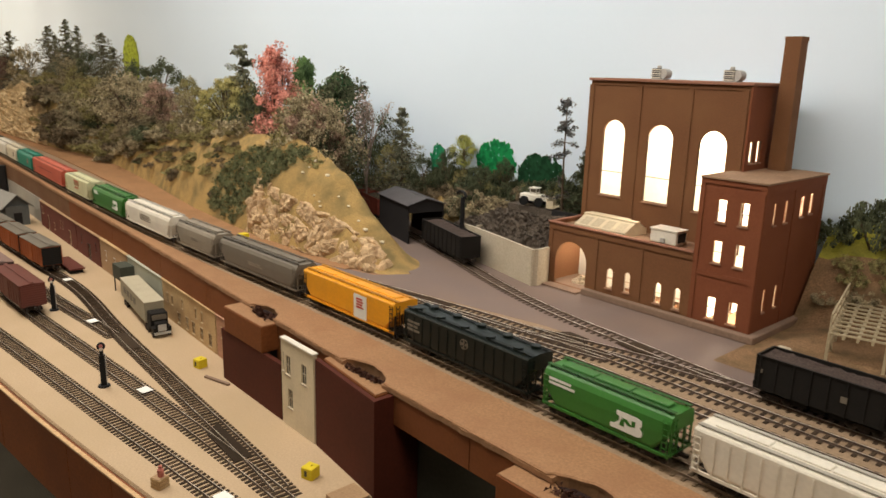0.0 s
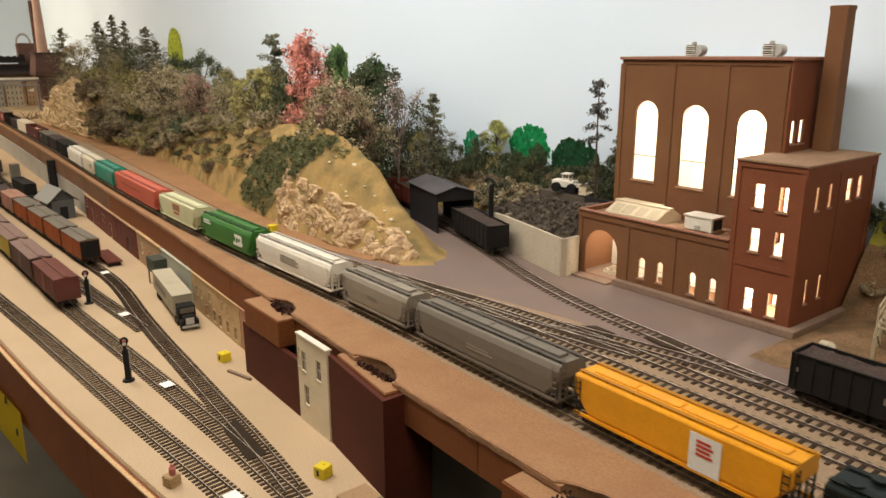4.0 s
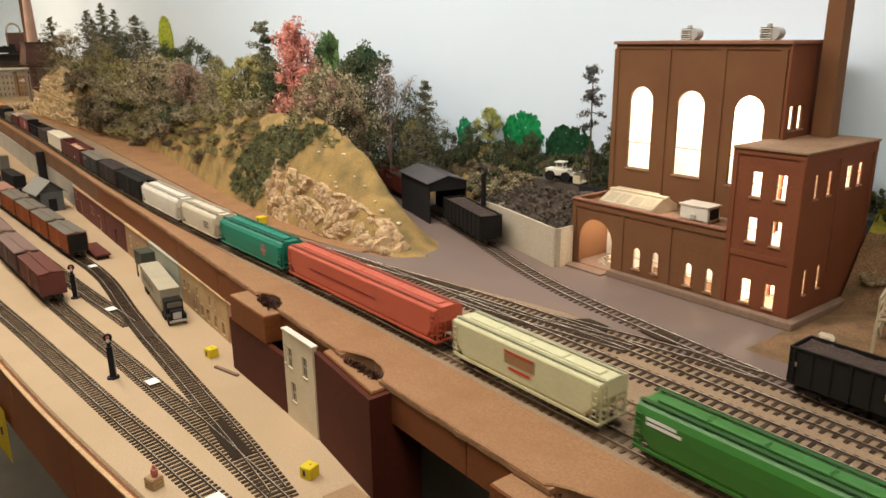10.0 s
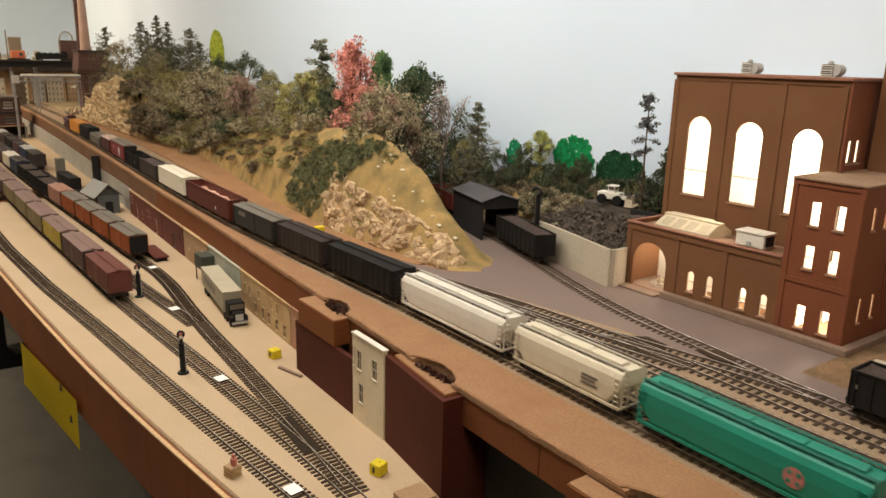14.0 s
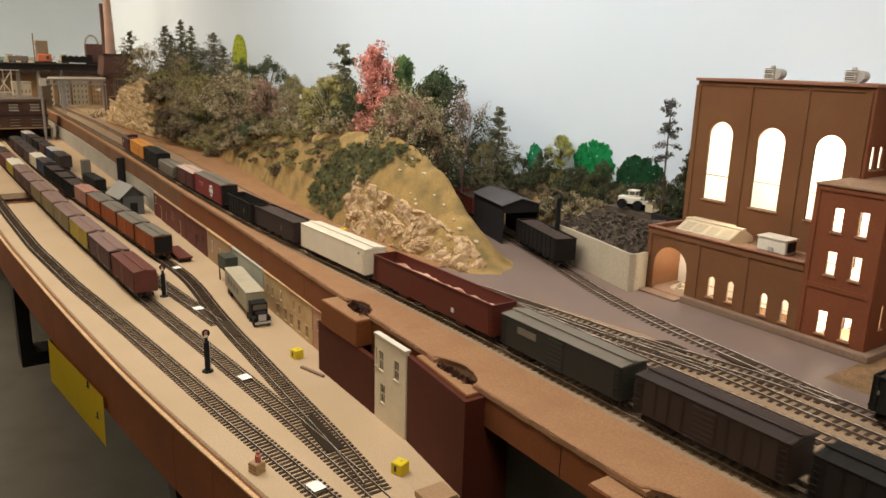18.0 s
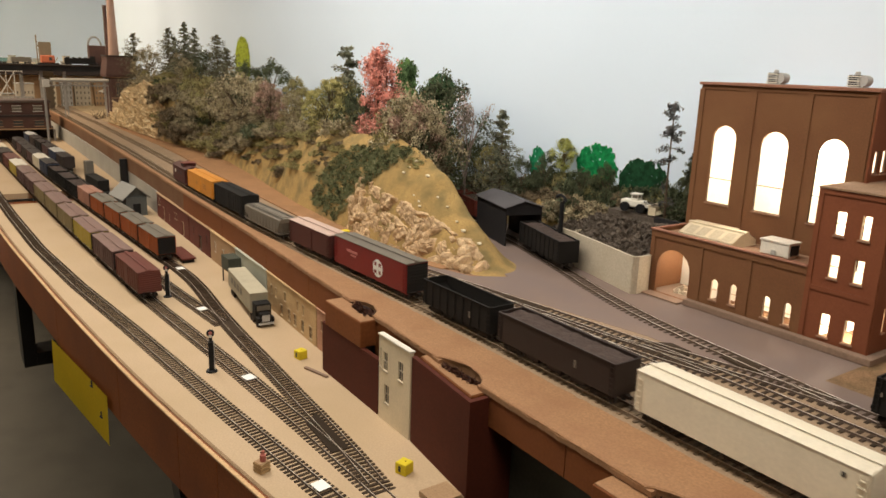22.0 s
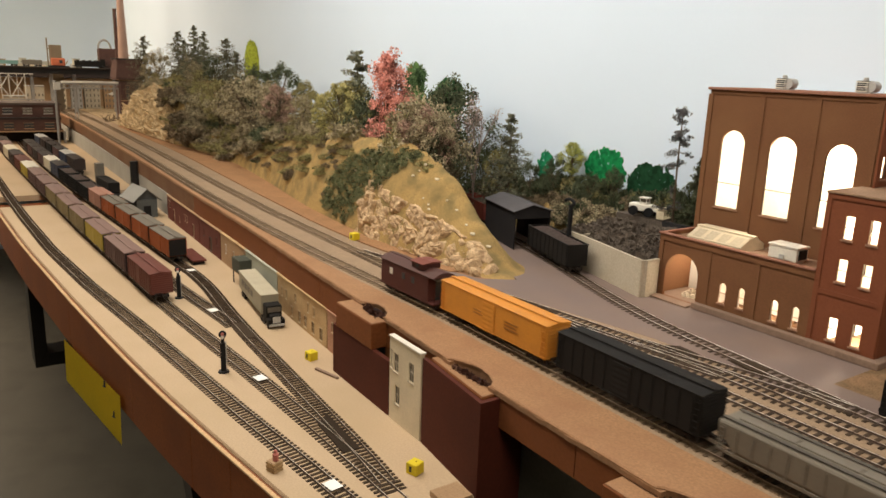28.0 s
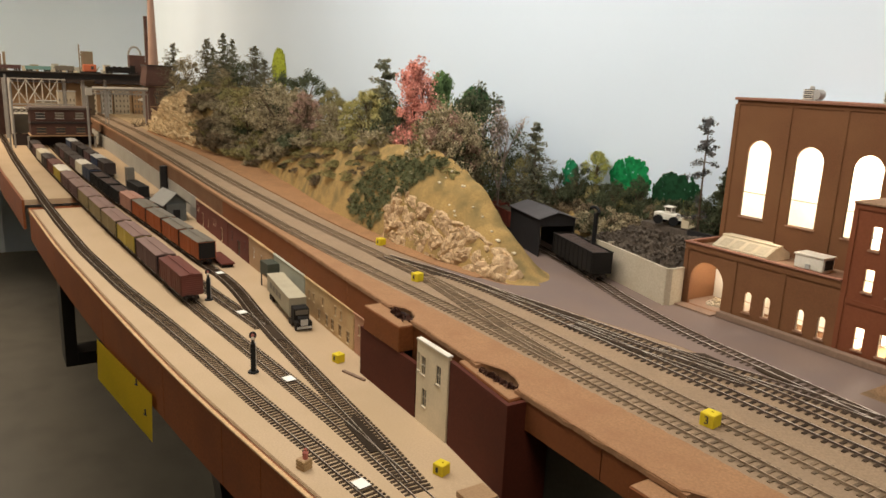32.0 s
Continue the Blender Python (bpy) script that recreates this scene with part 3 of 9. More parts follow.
def long_ties(label, lower, upper, x0, x1, tmat, step=TIE_STEP, z=DECK):
    """The long ties under a switch, from one track's line to the other's."""
    root = thing("switch_ties", label, "track", group="tracks of the layout", kind="structure")
    a, b = smooth_line(lower, 0.01), smooth_line(upper, 0.01)
    for k in range(int((x1 - x0) / step)):
        x = x0 + step * k
        ya = float(np.interp(x, a[:, 0], a[:, 1])) - 0.0146
        yb = float(np.interp(x, b[:, 0], b[:, 1])) + 0.0146
        part("tie", B(x - 0.0018, x + 0.0018, ya, yb, z - 0.0006, z + 0.0011), tmat, root)


long_ties("black long ties under the siding's switch", M3, M4, -0.735, -0.52, tie_mat)
long_ties("black long ties where the coal spur joins", XO3, M5, -0.235, -0.16, tie_mat)
long_ties("dark long ties where the siding leaves the main line", M2, M3, -0.955, -0.80, tie_mat)
long_ties("weathered long ties under the crossover", XO, M2, -0.785, -0.60, tie_pale)
long_ties("weathered long ties at the crossover's near end", M1, XO, -0.60, -0.425, tie_pale)

# ---- the power house ----
def holed_wall(bm, axis, a0, a1, z0, z1, at, thick, holes, arch=()):
    """A wall along x (axis 0) or y (axis 1) whose outer face lies at the given place; holes are (a0, a1, z0, z1); arched ones are rounded on top."""
    xs = sorted({a0, a1, *(v for h in holes for v in h[:2])})
    zs = sorted({z0, z1, *(v for h in holes for v in h[2:])})

    def put(u0, u1, w0, w1):
        if axis == 0:
            box(bm, u0, u1, at, at + thick, w0, w1)
        else:
            box(bm, at, at + thick, u0, u1, w0, w1)

    for w0, w1 in zip(zs[:-1], zs[1:]):
        for u0, u1 in zip(xs[:-1], xs[1:]):
            if not any(h[0] <= u0 and u1 <= h[1] and h[2] <= w0 and w1 <= h[3] for h in holes):
                put(u0, u1, w0, w1)
    for h0, h1, hz0, hz1 in arch:
        r, c = (h1 - h0) / 2, (h0 + h1) / 2
        for side in (-1, 1):
            for k in range(8):
                t0, t1 = math.pi / 2 * k / 8, math.pi / 2 * (k + 1) / 8
                u0, u1 = c + side * r * math.cos(t0), c + side * r * math.cos(t1)
                w0, w1 = hz1 - r + r * math.sin(t0), hz1 - r + r * math.sin(t1)
                quad = [(u0, w0), (u0, hz1), (u1, hz1), (u1, w1)] if k < 7 else [(u0, w0), (u0, hz1), (u1, hz1)]
                fa = [bm.verts.new((u, at, w) if axis == 0 else (at, u, w)) for u, w in quad]
                fb = [bm.verts.new((u, at + thick, w) if axis == 0 else (at + thick, u, w)) for u, w in quad]
                bm.faces.new(fa)
                bm.faces.new(fb[::-1])
                for j in range(len(quad)):
                    bm.faces.new((fa[j], fb[j], fb[(j + 1) % len(quad)], fa[(j + 1) % len(quad)]))
    bmesh.ops.remove_doubles(bm, verts=bm.verts[:], dist=0.00003)
    return bm


PB = DECK
YF, YM = 1.093, 1.172          # front of the low wing, front of the tall hall
XL, XB, XR = -0.533, -0.293, -0.21
T = 0.004
power = thing("power_house", "brown brick power house with lit arched windows and a tall stack", "building")
sash = mat("dark_sash", (0.10, 0.075, 0.055), 0.6, 300, 0.1, 0.0)
sill_brown = mat("brown_sill", (0.30, 0.17, 0.11), 0.7, 300, 0.15, 0.05)
pale_frame = mat("pale_window_frame", (0.55, 0.42, 0.30), 0.6, 300, 0.1, 0.0)


def window(parent, axis, a0, a1, z0, z1, at, bars_z=(), bars_a=(), frame_mat=None, rim=0.0009):
    """Sash bars and a pane set in an opening."""
    bm = bmesh.new()

    def put(u0, u1, w0, w1, d0=0.0012, d1=0.0026):
        if axis == 0:
            box(bm, u0, u1, at + d0, at + d1, w0, w1)
        else:
            box(bm, at - d1, at - d0, u0, u1, w0, w1)

    put(a0, a0 + rim, z0, z1)
    put(a1 - rim, a1, z0, z1)
    put(a0 + rim, a1 - rim, z0, z0 + rim)
    for z in bars_z:
        put(a0 + rim, a1 - rim, z - 0.0005, z + 0.0005)
    for a in bars_a:
        put(a - 0.0004, a + 0.0004, z0 + rim, z1 - rim)
    w = part("window", bm, frame_mat or sash, parent)
    sill = bmesh.new()
    if axis == 0:
        box(sill, a0 - 0.0012, a1 + 0.0012, at - 0.0018, at + 0.002, z0 - 0.0022, z0 - 0.0001)
    else:
        box(sill, at - 0.002, at + 0.0018, a0 - 0.0012, a1 + 0.0012, z0 - 0.0022, z0 - 0.0001)
    part("sill", sill, sill_brown, w)
    return w


# tall hall: front wall, sides, back, roof
hall_win = [(-0.506, -0.467, 1.348, 1.462), (-0.428, -0.387, 1.348, 1.460), (-0.347, -0.306, 1.346, 1.458)]
bm = holed_wall(bmesh.new(), 0, XL, -0.281, PB, 1.5185, YM, T, hall_win, hall_win)
part("hall_front_wall", bm, brick_dark, power)
# White lining added to bounce the bulbs' light, so that windows read white.
part("interior_lining", holed_wall(bmesh.new(), 0, XL + T, -0.286, PB + 0.002, 1.5183, YM + T + 0.0001, 0.0008, hall_win, hall_win), interior_white, power)
for px in (XL + 0.001, -0.447, -0.366, -0.288):
    part("pilaster", B(px - 0.004, px + 0.004, YM - 0.0013, YM - 0.00005, PB, 1.5124), brick_dark, power)
part("cornice", B(XL, -0.281, YM - 0.0014, YM - 0.00005, 1.5125, 1.5185), brick_dark, power)
side_win = [(1.184, 1.197, 1.419, 1.447), (1.204, 1.217, 1.419, 1.447)]
bm = holed_wall(bmesh.new(), 1, YM + T, 1.286, PB, 1.5185, -0.285, T, side_win)
part("hall_side_wall", bm, brick_red, power)
part("pilaster", B(-0.2809, -0.2785, YM - 0.003, YM + 0.006, PB, 1.5184), brick_red, power)
bm = B(XL, XL + T, YM + T, 1.286, PB, 1.5185)
part("hall_side_wall", bm, brick_dark, power)
part("hall_back_wall", B(XL + T, -0.285, 1.282, 1.286, PB, 1.5185), interior_white, power)
part("hall_roof", B(XL - 0.003, -0.2775, YM - 0.005, 1.288, 1.5185, 1.5225, bevel=0.0006), roof_red, power, "dull red flat roof")
for k, h in enumerate(hall_win):
    window(power, 0, *h, YM, bars_z=(h[2] + 0.0365,))
for h in side_win:
    window(power, 1, *h, -0.281)
part("interior_wall", B(XL + T + 0.0002, XL + T + 0.001, YM + T, 1.281, PB + 0.003, 1.517), interior_white, power)
part("interior_wall", B(-0.2862, -0.2854, YM + T, 1.281, PB + 0.003, 1.417), interior_white, power)
part("interior_floor", B(XL + T, -0.285, YM + T, 1.282, PB, PB + 0.002), interior_white, power)

# corner block
front_win = [(a, a + 0.0115, z, z + 0.028) for z in (1.354, 1.302, 1.2285) for a in (-0.2685, -0.2395)]
right_win = [(1.119, 1.126, 1.356, 1.382), (1.148, 1.157, 1.356, 1.383), (1.193, 1.204, 1.358, 1.384), (1.220, 1.230, 1.359, 1.385), (1.120, 1.126, 1.245, 1.274), (1.151, 1.158, 1.246, 1.274)]
bm = holed_wall(bmesh.new(), 0, XB, XR, PB, 1.4065, YF, T, front_win)
part("block_front_wall", bm, brick_red, power)
# The block's linings are added for the same bounce.
part("interior_lining", holed_wall(bmesh.new(), 0, XB + T, XR - T - 0.001, PB, 1.4063, YF + T + 0.0001, 0.0008, front_win), interior_white, power)
for px in (XB, XR - 0.006):
    part("pilaster", B(px, px + 0.006, YF - 0.0012, YF - 0.00005, PB, 1.4004), brick_red, power)
part("cornice", B(XB, XR, YF - 0.0014, YF - 0.00005, 1.4005, 1.4065), brick_red, power)
part("belt_course", B(XB + 0.0062, XR - 0.0062, YF - 0.0012, YF - 0.00005, 1.283, 1.289), brick_red, power)
bm = holed_wall(bmesh.new(), 1, YF + T, 1.264, PB, 1.4065, XR - T, T, right_win)
part("block_side_wall", bm, brick_red, power)
part("interior_lining", holed_wall(bmesh.new(), 1, YF + T + 0.001, 1.259, PB, 1.4063, XR - T - 0.0009, 0.0008, right_win), interior_white, power)
part("interior_lining", B(XB + T + 0.0001, XB + T + 0.0009, YF + T + 0.001, YM - 0.005, PB, 1.4063), interior_white, power)
for a in (YF, 1.172, 1.2555):
    part("pilaster", B(XR + 0.00005, XR + 0.0012, a, a + 0.008, PB, 1.3949), brick_red, power)
part("cornice", B(XR + 0.00005, XR + 0.0014, YF - 0.0014, 1.264, 1.395, 1.4065), brick_red, power)
part("block_side_wall", B(XB, XB + T, YF + T, YM - 0.004, PB, 1.4065), brick_red, power)
part("block_back_wall", B(-0.2775, XR - T, 1.260, 1.264, PB, 1.4065), interior_white, power)
part("block_roof", B(XB - 0.001, XR + 0.003, YF - 0.003, 1.266, 1.4066, 1.4092, bevel=0.0005), roof_tan, power, "dusty brown flat roof")
part("interior_floor", B(XB + T, XR - T, YF + T, 1.260, 1.292, 1.294), interior_white, power)
part("interior_wall", B(-0.2775, -0.2765, YM + 0.01, 1.259, PB, 1.406), interior_white, power)
part("interior_wall", B(XB + T + 0.001, -0.2780, YM - 0.0062, YM - 0.0052, PB + 0.001, 1.405), interior_white, power)
for h in front_win:
    window(power, 0, *h, YF, bars_z=((h[2] + h[3]) / 2,), frame_mat=pale_frame)
for h in right_win:
    window(power, 1, *h, XR, bars_z=((h[2] + h[3]) / 2,), frame_mat=pale_frame)

# low wing
wing_win = [(-0.4245, -0.4135, 1.2305, 1.2595), (-0.3945, -0.3845, 1.2315, 1.2600), (-0.3455, -0.335, 1.2285, 1.2572), (-0.3162, -0.3060, 1.2275, 1.2565)]
door_hole = (-0.519, -0.461, PB + 0.003, 1.2845)
bm = holed_wall(bmesh.new(), 0, XL, XB - 0.0002, PB, 1.3085, YF, T, wing_win + [door_hole], wing_win + [door_hole])
part("wing_front_wall", bm, brick_dark, power)
part("interior_lining", holed_wall(bmesh.new(), 0, -0.4555, XB - 0.001, PB, 1.2994, YF + T + 0.0001, 0.0008, wing_win), interior_white, power)
for a in (XL, -0.449, -0.374):
    part("pilaster", B(a, a + 0.007, YF - 0.0013, YF - 0.00005, PB, 1.2989), brick_dark, power)
part("cornice", B(XL, XB - 0.0002, YF - 0.0016, YF - 0.00005, 1.299, 1.3085), brick_dark, power)
part("wing_side_wall", B(XL, XL + T, YF + T, YM - 0.0005, PB, 1.3085), brick_dark, power)
part("interior_wall", B(-0.458, -0.4565, YF + T, YM - 0.001, PB, 1.300), interior_white, power)
part("interior_wall", B(-0.456, XB - 0.001, 1.166, 1.1675, PB, 1.300), interior_white, power)
part("interior_wall", B(XL + T, -0.4585, 1.166, 1.1675, PB, 1.300), interior_white, power)
part("wing_roof", B(XL + T, XB - 0.0004, YF + T, YM - 0.0045, 1.2995, 1.3035), roof_tan, power, "dusty grey-brown flat roof")
bm = bmesh.new()
box(bm, XL - 0.001, XB - 0.001, YF - 0.0035, YF + T + 0.001, 1.3086, 1.3105)
box(bm, XL - 0.001, XL + T + 0.001, YF + T + 0.0012, YM - 0.006, 1.3086, 1.3105)
part("coping", bm, roof_red, power)
for h in wing_win:
    window(power, 0, *h, YF, bars_z=((h[2] + h[3]) / 2,), frame_mat=pale_frame)
bm = bmesh.new()
plane_prism(bm, [(-0.459, YF - 0.012), (XR + 0.012, YF - 0.012), (XR + 0.012, 1.268), (XR + 0.0026, 1.268), (XR + 0.0026, YF - 0.0027), (-0.459, YF - 0.0027)], PB + 0.0004, PB + 0.0095)
bmesh.ops.bevel(bm, geom=bm.edges[:], offset=0.001, segments=1, affect="EDGES")
part("plinth", bm, plinth_mat, power, "chipped concrete plinth")
part("doorstep", B(XL + 0.002, -0.462, YF - 0.02, YF + 0.07, PB + 0.0004, PB + 0.0028), plinth_mat, power)
bm = bmesh.new()
for k in range(90):
    a, r = random.uniform(0, 6.28), 0.014 * math.sqrt(random.random())
    s = random.uniform(0.001, 0.0025)
    x, y = -0.492 + r * 1.2 * math.cos(a), 1.128 + r * math.sin(a)
    z = PB + 0.002 + 0.010 * max(0, 1 - r / 0.014)
    box(bm, x - s, x + s, y - s, y + s, z - s, z + s)
part("rubble_heap", bm, concrete, power)
# stack
bm = bmesh.new()
sx, sy = -0.2625, 1.2385
lev = [(1.4092, 0.0112), (1.455, 0.0108), (1.577, 0.0103), (1.577, 0.0109), (1.582, 0.0109)]
rings = [[bm.verts.new((sx + u * r, sy + w * r, z)) for u, w in ((-1, -1), (1, -1), (1, 1), (-1, 1))] for z, r in lev]
for a, b in zip(rings[:-1], rings[1:]):
    for k in range(4):
        bm.faces.new((a[k], a[(k + 1) % 4], b[(k + 1) % 4], b[k]))
bm.faces.new(rings[-1])
bm.faces.new(rings[0][::-1])
part("chimney", bm, brick_dark, power, "tall square brick chimney")

# things on the roofs
def roof_ventilator(x, y, z):
    v = thing("roof_ventilator", "striped grey louvred roof ventilator with a rounded hood", "ventilator", pose(x, y, z), group="ventilators on the hall roof")
    part("base", B(-0.009, 0.009, -0.007, 0.008, 0.0, 0.0016), grey_metal, v)
    for k in range(5):
        part("louvre", B(-0.0105, 0.0045, -0.008, -0.0062 + 0.0005 * (k % 2), 0.002 + 0.0028 * k, 0.0034 + 0.0028 * k), white_plastic if k % 2 == 0 else grey_metal, v)
    part("housing", B(-0.010, 0.004, -0.006, 0.008, 0.0016, 0.0155), black_plastic, v)
    bm = bmesh.new()
    cyl(bm, (0.0072, -0.0062, 0.0085), (0.0072, 0.0075, 0.0085), 0.0068, seg=16)
    part("hood", bm, grey_metal, v, smooth=False)
    bm = bmesh.new()
    cyl(bm, (-0.003, 0.001, 0.0155), (-0.003, 0.001, 0.0195), 0.0035, 0.0028, seg=10)
    part("cap", bm, grey_metal, v)
    return v


roof_ventilator(-0.428, 1.19, 1.5225)
roof_ventilator(-0.318, 1.19, 1.5225)

sky_l = thing("roof_skylight", "cream plastic monitor skylight with ribbed sloping panes", "skylight")
bm = bmesh.new()
prof = [(1.106, 1.3036), (1.160, 1.3036), (1.160, 1.3115), (1.141, 1.3215), (1.127, 1.3215), (1.106, 1.3105)]
loft(bm, prof, -0.497, -0.408)
part("roof_body", bm, cream_plastic, sky_l)
part("ridge", B(-0.499, -0.406, 1.1295, 1.1385, 1.3216, 1.3245), cream_plastic, sky_l)
part("ridge", B(-0.500, -0.430, 1.146, 1.151, 1.3185, 1.3235), cream_plastic, sky_l)
for k in range(5):
    x = -0.494 + 0.0205 * k
    bm = bmesh.new()
    v = [bm.verts.new(p) for p in ((x, 1.1055, 1.3112), (x + 0.0028, 1.1055, 1.3112), (x + 0.0028, 1.127, 1.3226), (x, 1.127, 1.3226), (x, 1.1055, 1.3095), (x + 0.0028, 1.1055, 1.3095))]
    for q in ((0, 1, 2, 3), (4, 5, 1, 0)):
        bm.faces.new([v[i] for i in q])
    part("rib", bm, cream_plastic, sky_l)
for k in range(4):
    x = -0.4895 + 0.0205 * k
    bm = bmesh.new()
    v = [bm.verts.new(p) for p in ((x, 1.1075, 1.3115), (x + 0.0145, 1.1075, 1.3115), (x + 0.0145, 1.1245, 1.3205), (x, 1.1245, 1.3205))]
    bm.faces.new(v)
    bmesh.ops.translate(bm, verts=bm.verts[:], vec=(0, -0.0002, 0.0003))
    part("pane", bm, mat("dusty_pane", (0.50, 0.42, 0.30), 0.5, 300, 0.1, 0.0), sky_l)
ac = thing("air_conditioner", "white boxy rooftop air conditioner with a dark grille", "air conditioner", pose(-0.352, 1.128, 1.3036, 0, 0, 0))
part("housing", B(-0.021, 0.019, -0.013, 0.013, 0.003, 0.0205, bevel=0.0008), white_plastic, ac)
part("lid", B(-0.0222, 0.0202, -0.0142, 0.0142, 0.0206, 0.0222), white_plastic, ac)
part("grille", B(0.0191, 0.0202, -0.009, 0.009, 0.0055, 0.0185), black_plastic, ac, "dark open grille")
for x in (-0.017, 0.011):
    part("foot", B(x, x + 0.005, -0.011, 0.011, 0.0, 0.003), white_plastic, ac)
part("vent_cap", B(-0.004, 0.002, -0.0152, -0.0132, 0.004, 0.010), grey_metal, ac)

# ---- the train ----
PAINT = {}


def colour(name, col, rough=0.5, worn=0.35):
    PAINT["paint_" + name] = col
    return mat("paint_" + name, col, rough, 350, 0.05, 0.03, stain=tuple(c * 0.6 + 0.015 for c in col), stain_amount=worn, big=35, spec=0.3)


truck_mat = mat("brown_black_trucks", (0.03, 0.022, 0.018), 0.7, 500, 0.3, 0.1)
wheel_mat = mat("dark_wheel_steel", (0.09, 0.08, 0.075), 0.5, 500, 0.2, 0.05, metal=0.5)
mark_white = mat("white_lettering", (0.72, 0.72, 0.68), 0.6, 300, 0.05, 0.0)
mark_dark = mat("dark_lettering", (0.05, 0.05, 0.05), 0.6, 300, 0.05, 0.0)
mark_red = mat("red_lettering", (0.45, 0.06, 0.04), 0.6, 300, 0.05, 0.0)


def truck_at(car, x):
    """A two-axle truck with side frames and four wheels, as a part of a car."""
    bm = bmesh.new()
    box(bm, -0.004, 0.004, -0.0125, 0.0125, 0.0045, 0.0085)
    for s in (-1, 1):
        y0, y1 = sorted((s * 0.0105, s * 0.0128))
        box(bm, -0.0145, 0.0145, y0, y1, 0.0055, 0.008)
        box(bm, -0.005, 0.005, y0, y1, 0.0025, 0.0055)
        box(bm, -0.0155, -0.0095, y0, y1, 0.0035, 0.0075)
        box(bm, 0.0095, 0.0155, y0, y1, 0.0035, 0.0075)
    t = part("truck", bm, truck_mat, car)
    t.location = (x, 0, 0)
    for ax in (-0.0112, 0.0112):
        bm = bmesh.new()
        for s in (-1, 1):
            cyl(bm, (ax, s * 0.0075, 0.0057), (ax, s * 0.0098, 0.0057), 0.0057, seg=12)
        cyl(bm, (ax, -0.0075, 0.0057), (ax, 0.0075, 0.0057), 0.0012, seg=6)
        part("wheelset", bm, wheel_mat, t)


def coupler(car, x, s):
    part("coupler", B(min(x, x + s * 0.008), max(x, x + s * 0.008), -0.0018, 0.0018, 0.0085, 0.0115), truck_mat, car)


def ladder(car, x, y, z0, z1, material, along=True, n=6, w=0.005):
    bm = bmesh.new()
    for k in range(n):
        z = z0 + (z1 - z0) * (k + 0.3) / n
        if along:
            box(bm, x - w / 2, x + w / 2, y - 0.0004, y + 0.0004, z, z + 0.0007)
        else:
            box(bm, x - 0.0004, x + 0.0004, y - w / 2, y + w / 2, z, z + 0.0007)
    for s in (-1, 1):
        if along:
            box(bm, x + s * w / 2 - 0.0003, x + s * w / 2 + 0.0003, y - 0.0003, y + 0.0003, z0, z1)
        else:
            box(bm, x - 0.0003, x + 0.0003, y + s * w / 2 - 0.0003, y + s * w / 2 + 0.0003, z0, z1)
    return part("ladder", bm, material, car)


def marks(car, y, boxes, material, name="lettering"):
    """Plain bars for lettering on a side: (x0, x1, z0, z1)."""
    bm = bmesh.new()
    for x0, x1, z0, z1 in boxes:
        box(bm, x0, x1, y - 0.00022, y + 0.0001, z0, z1)
    return part(name, bm, material, car)


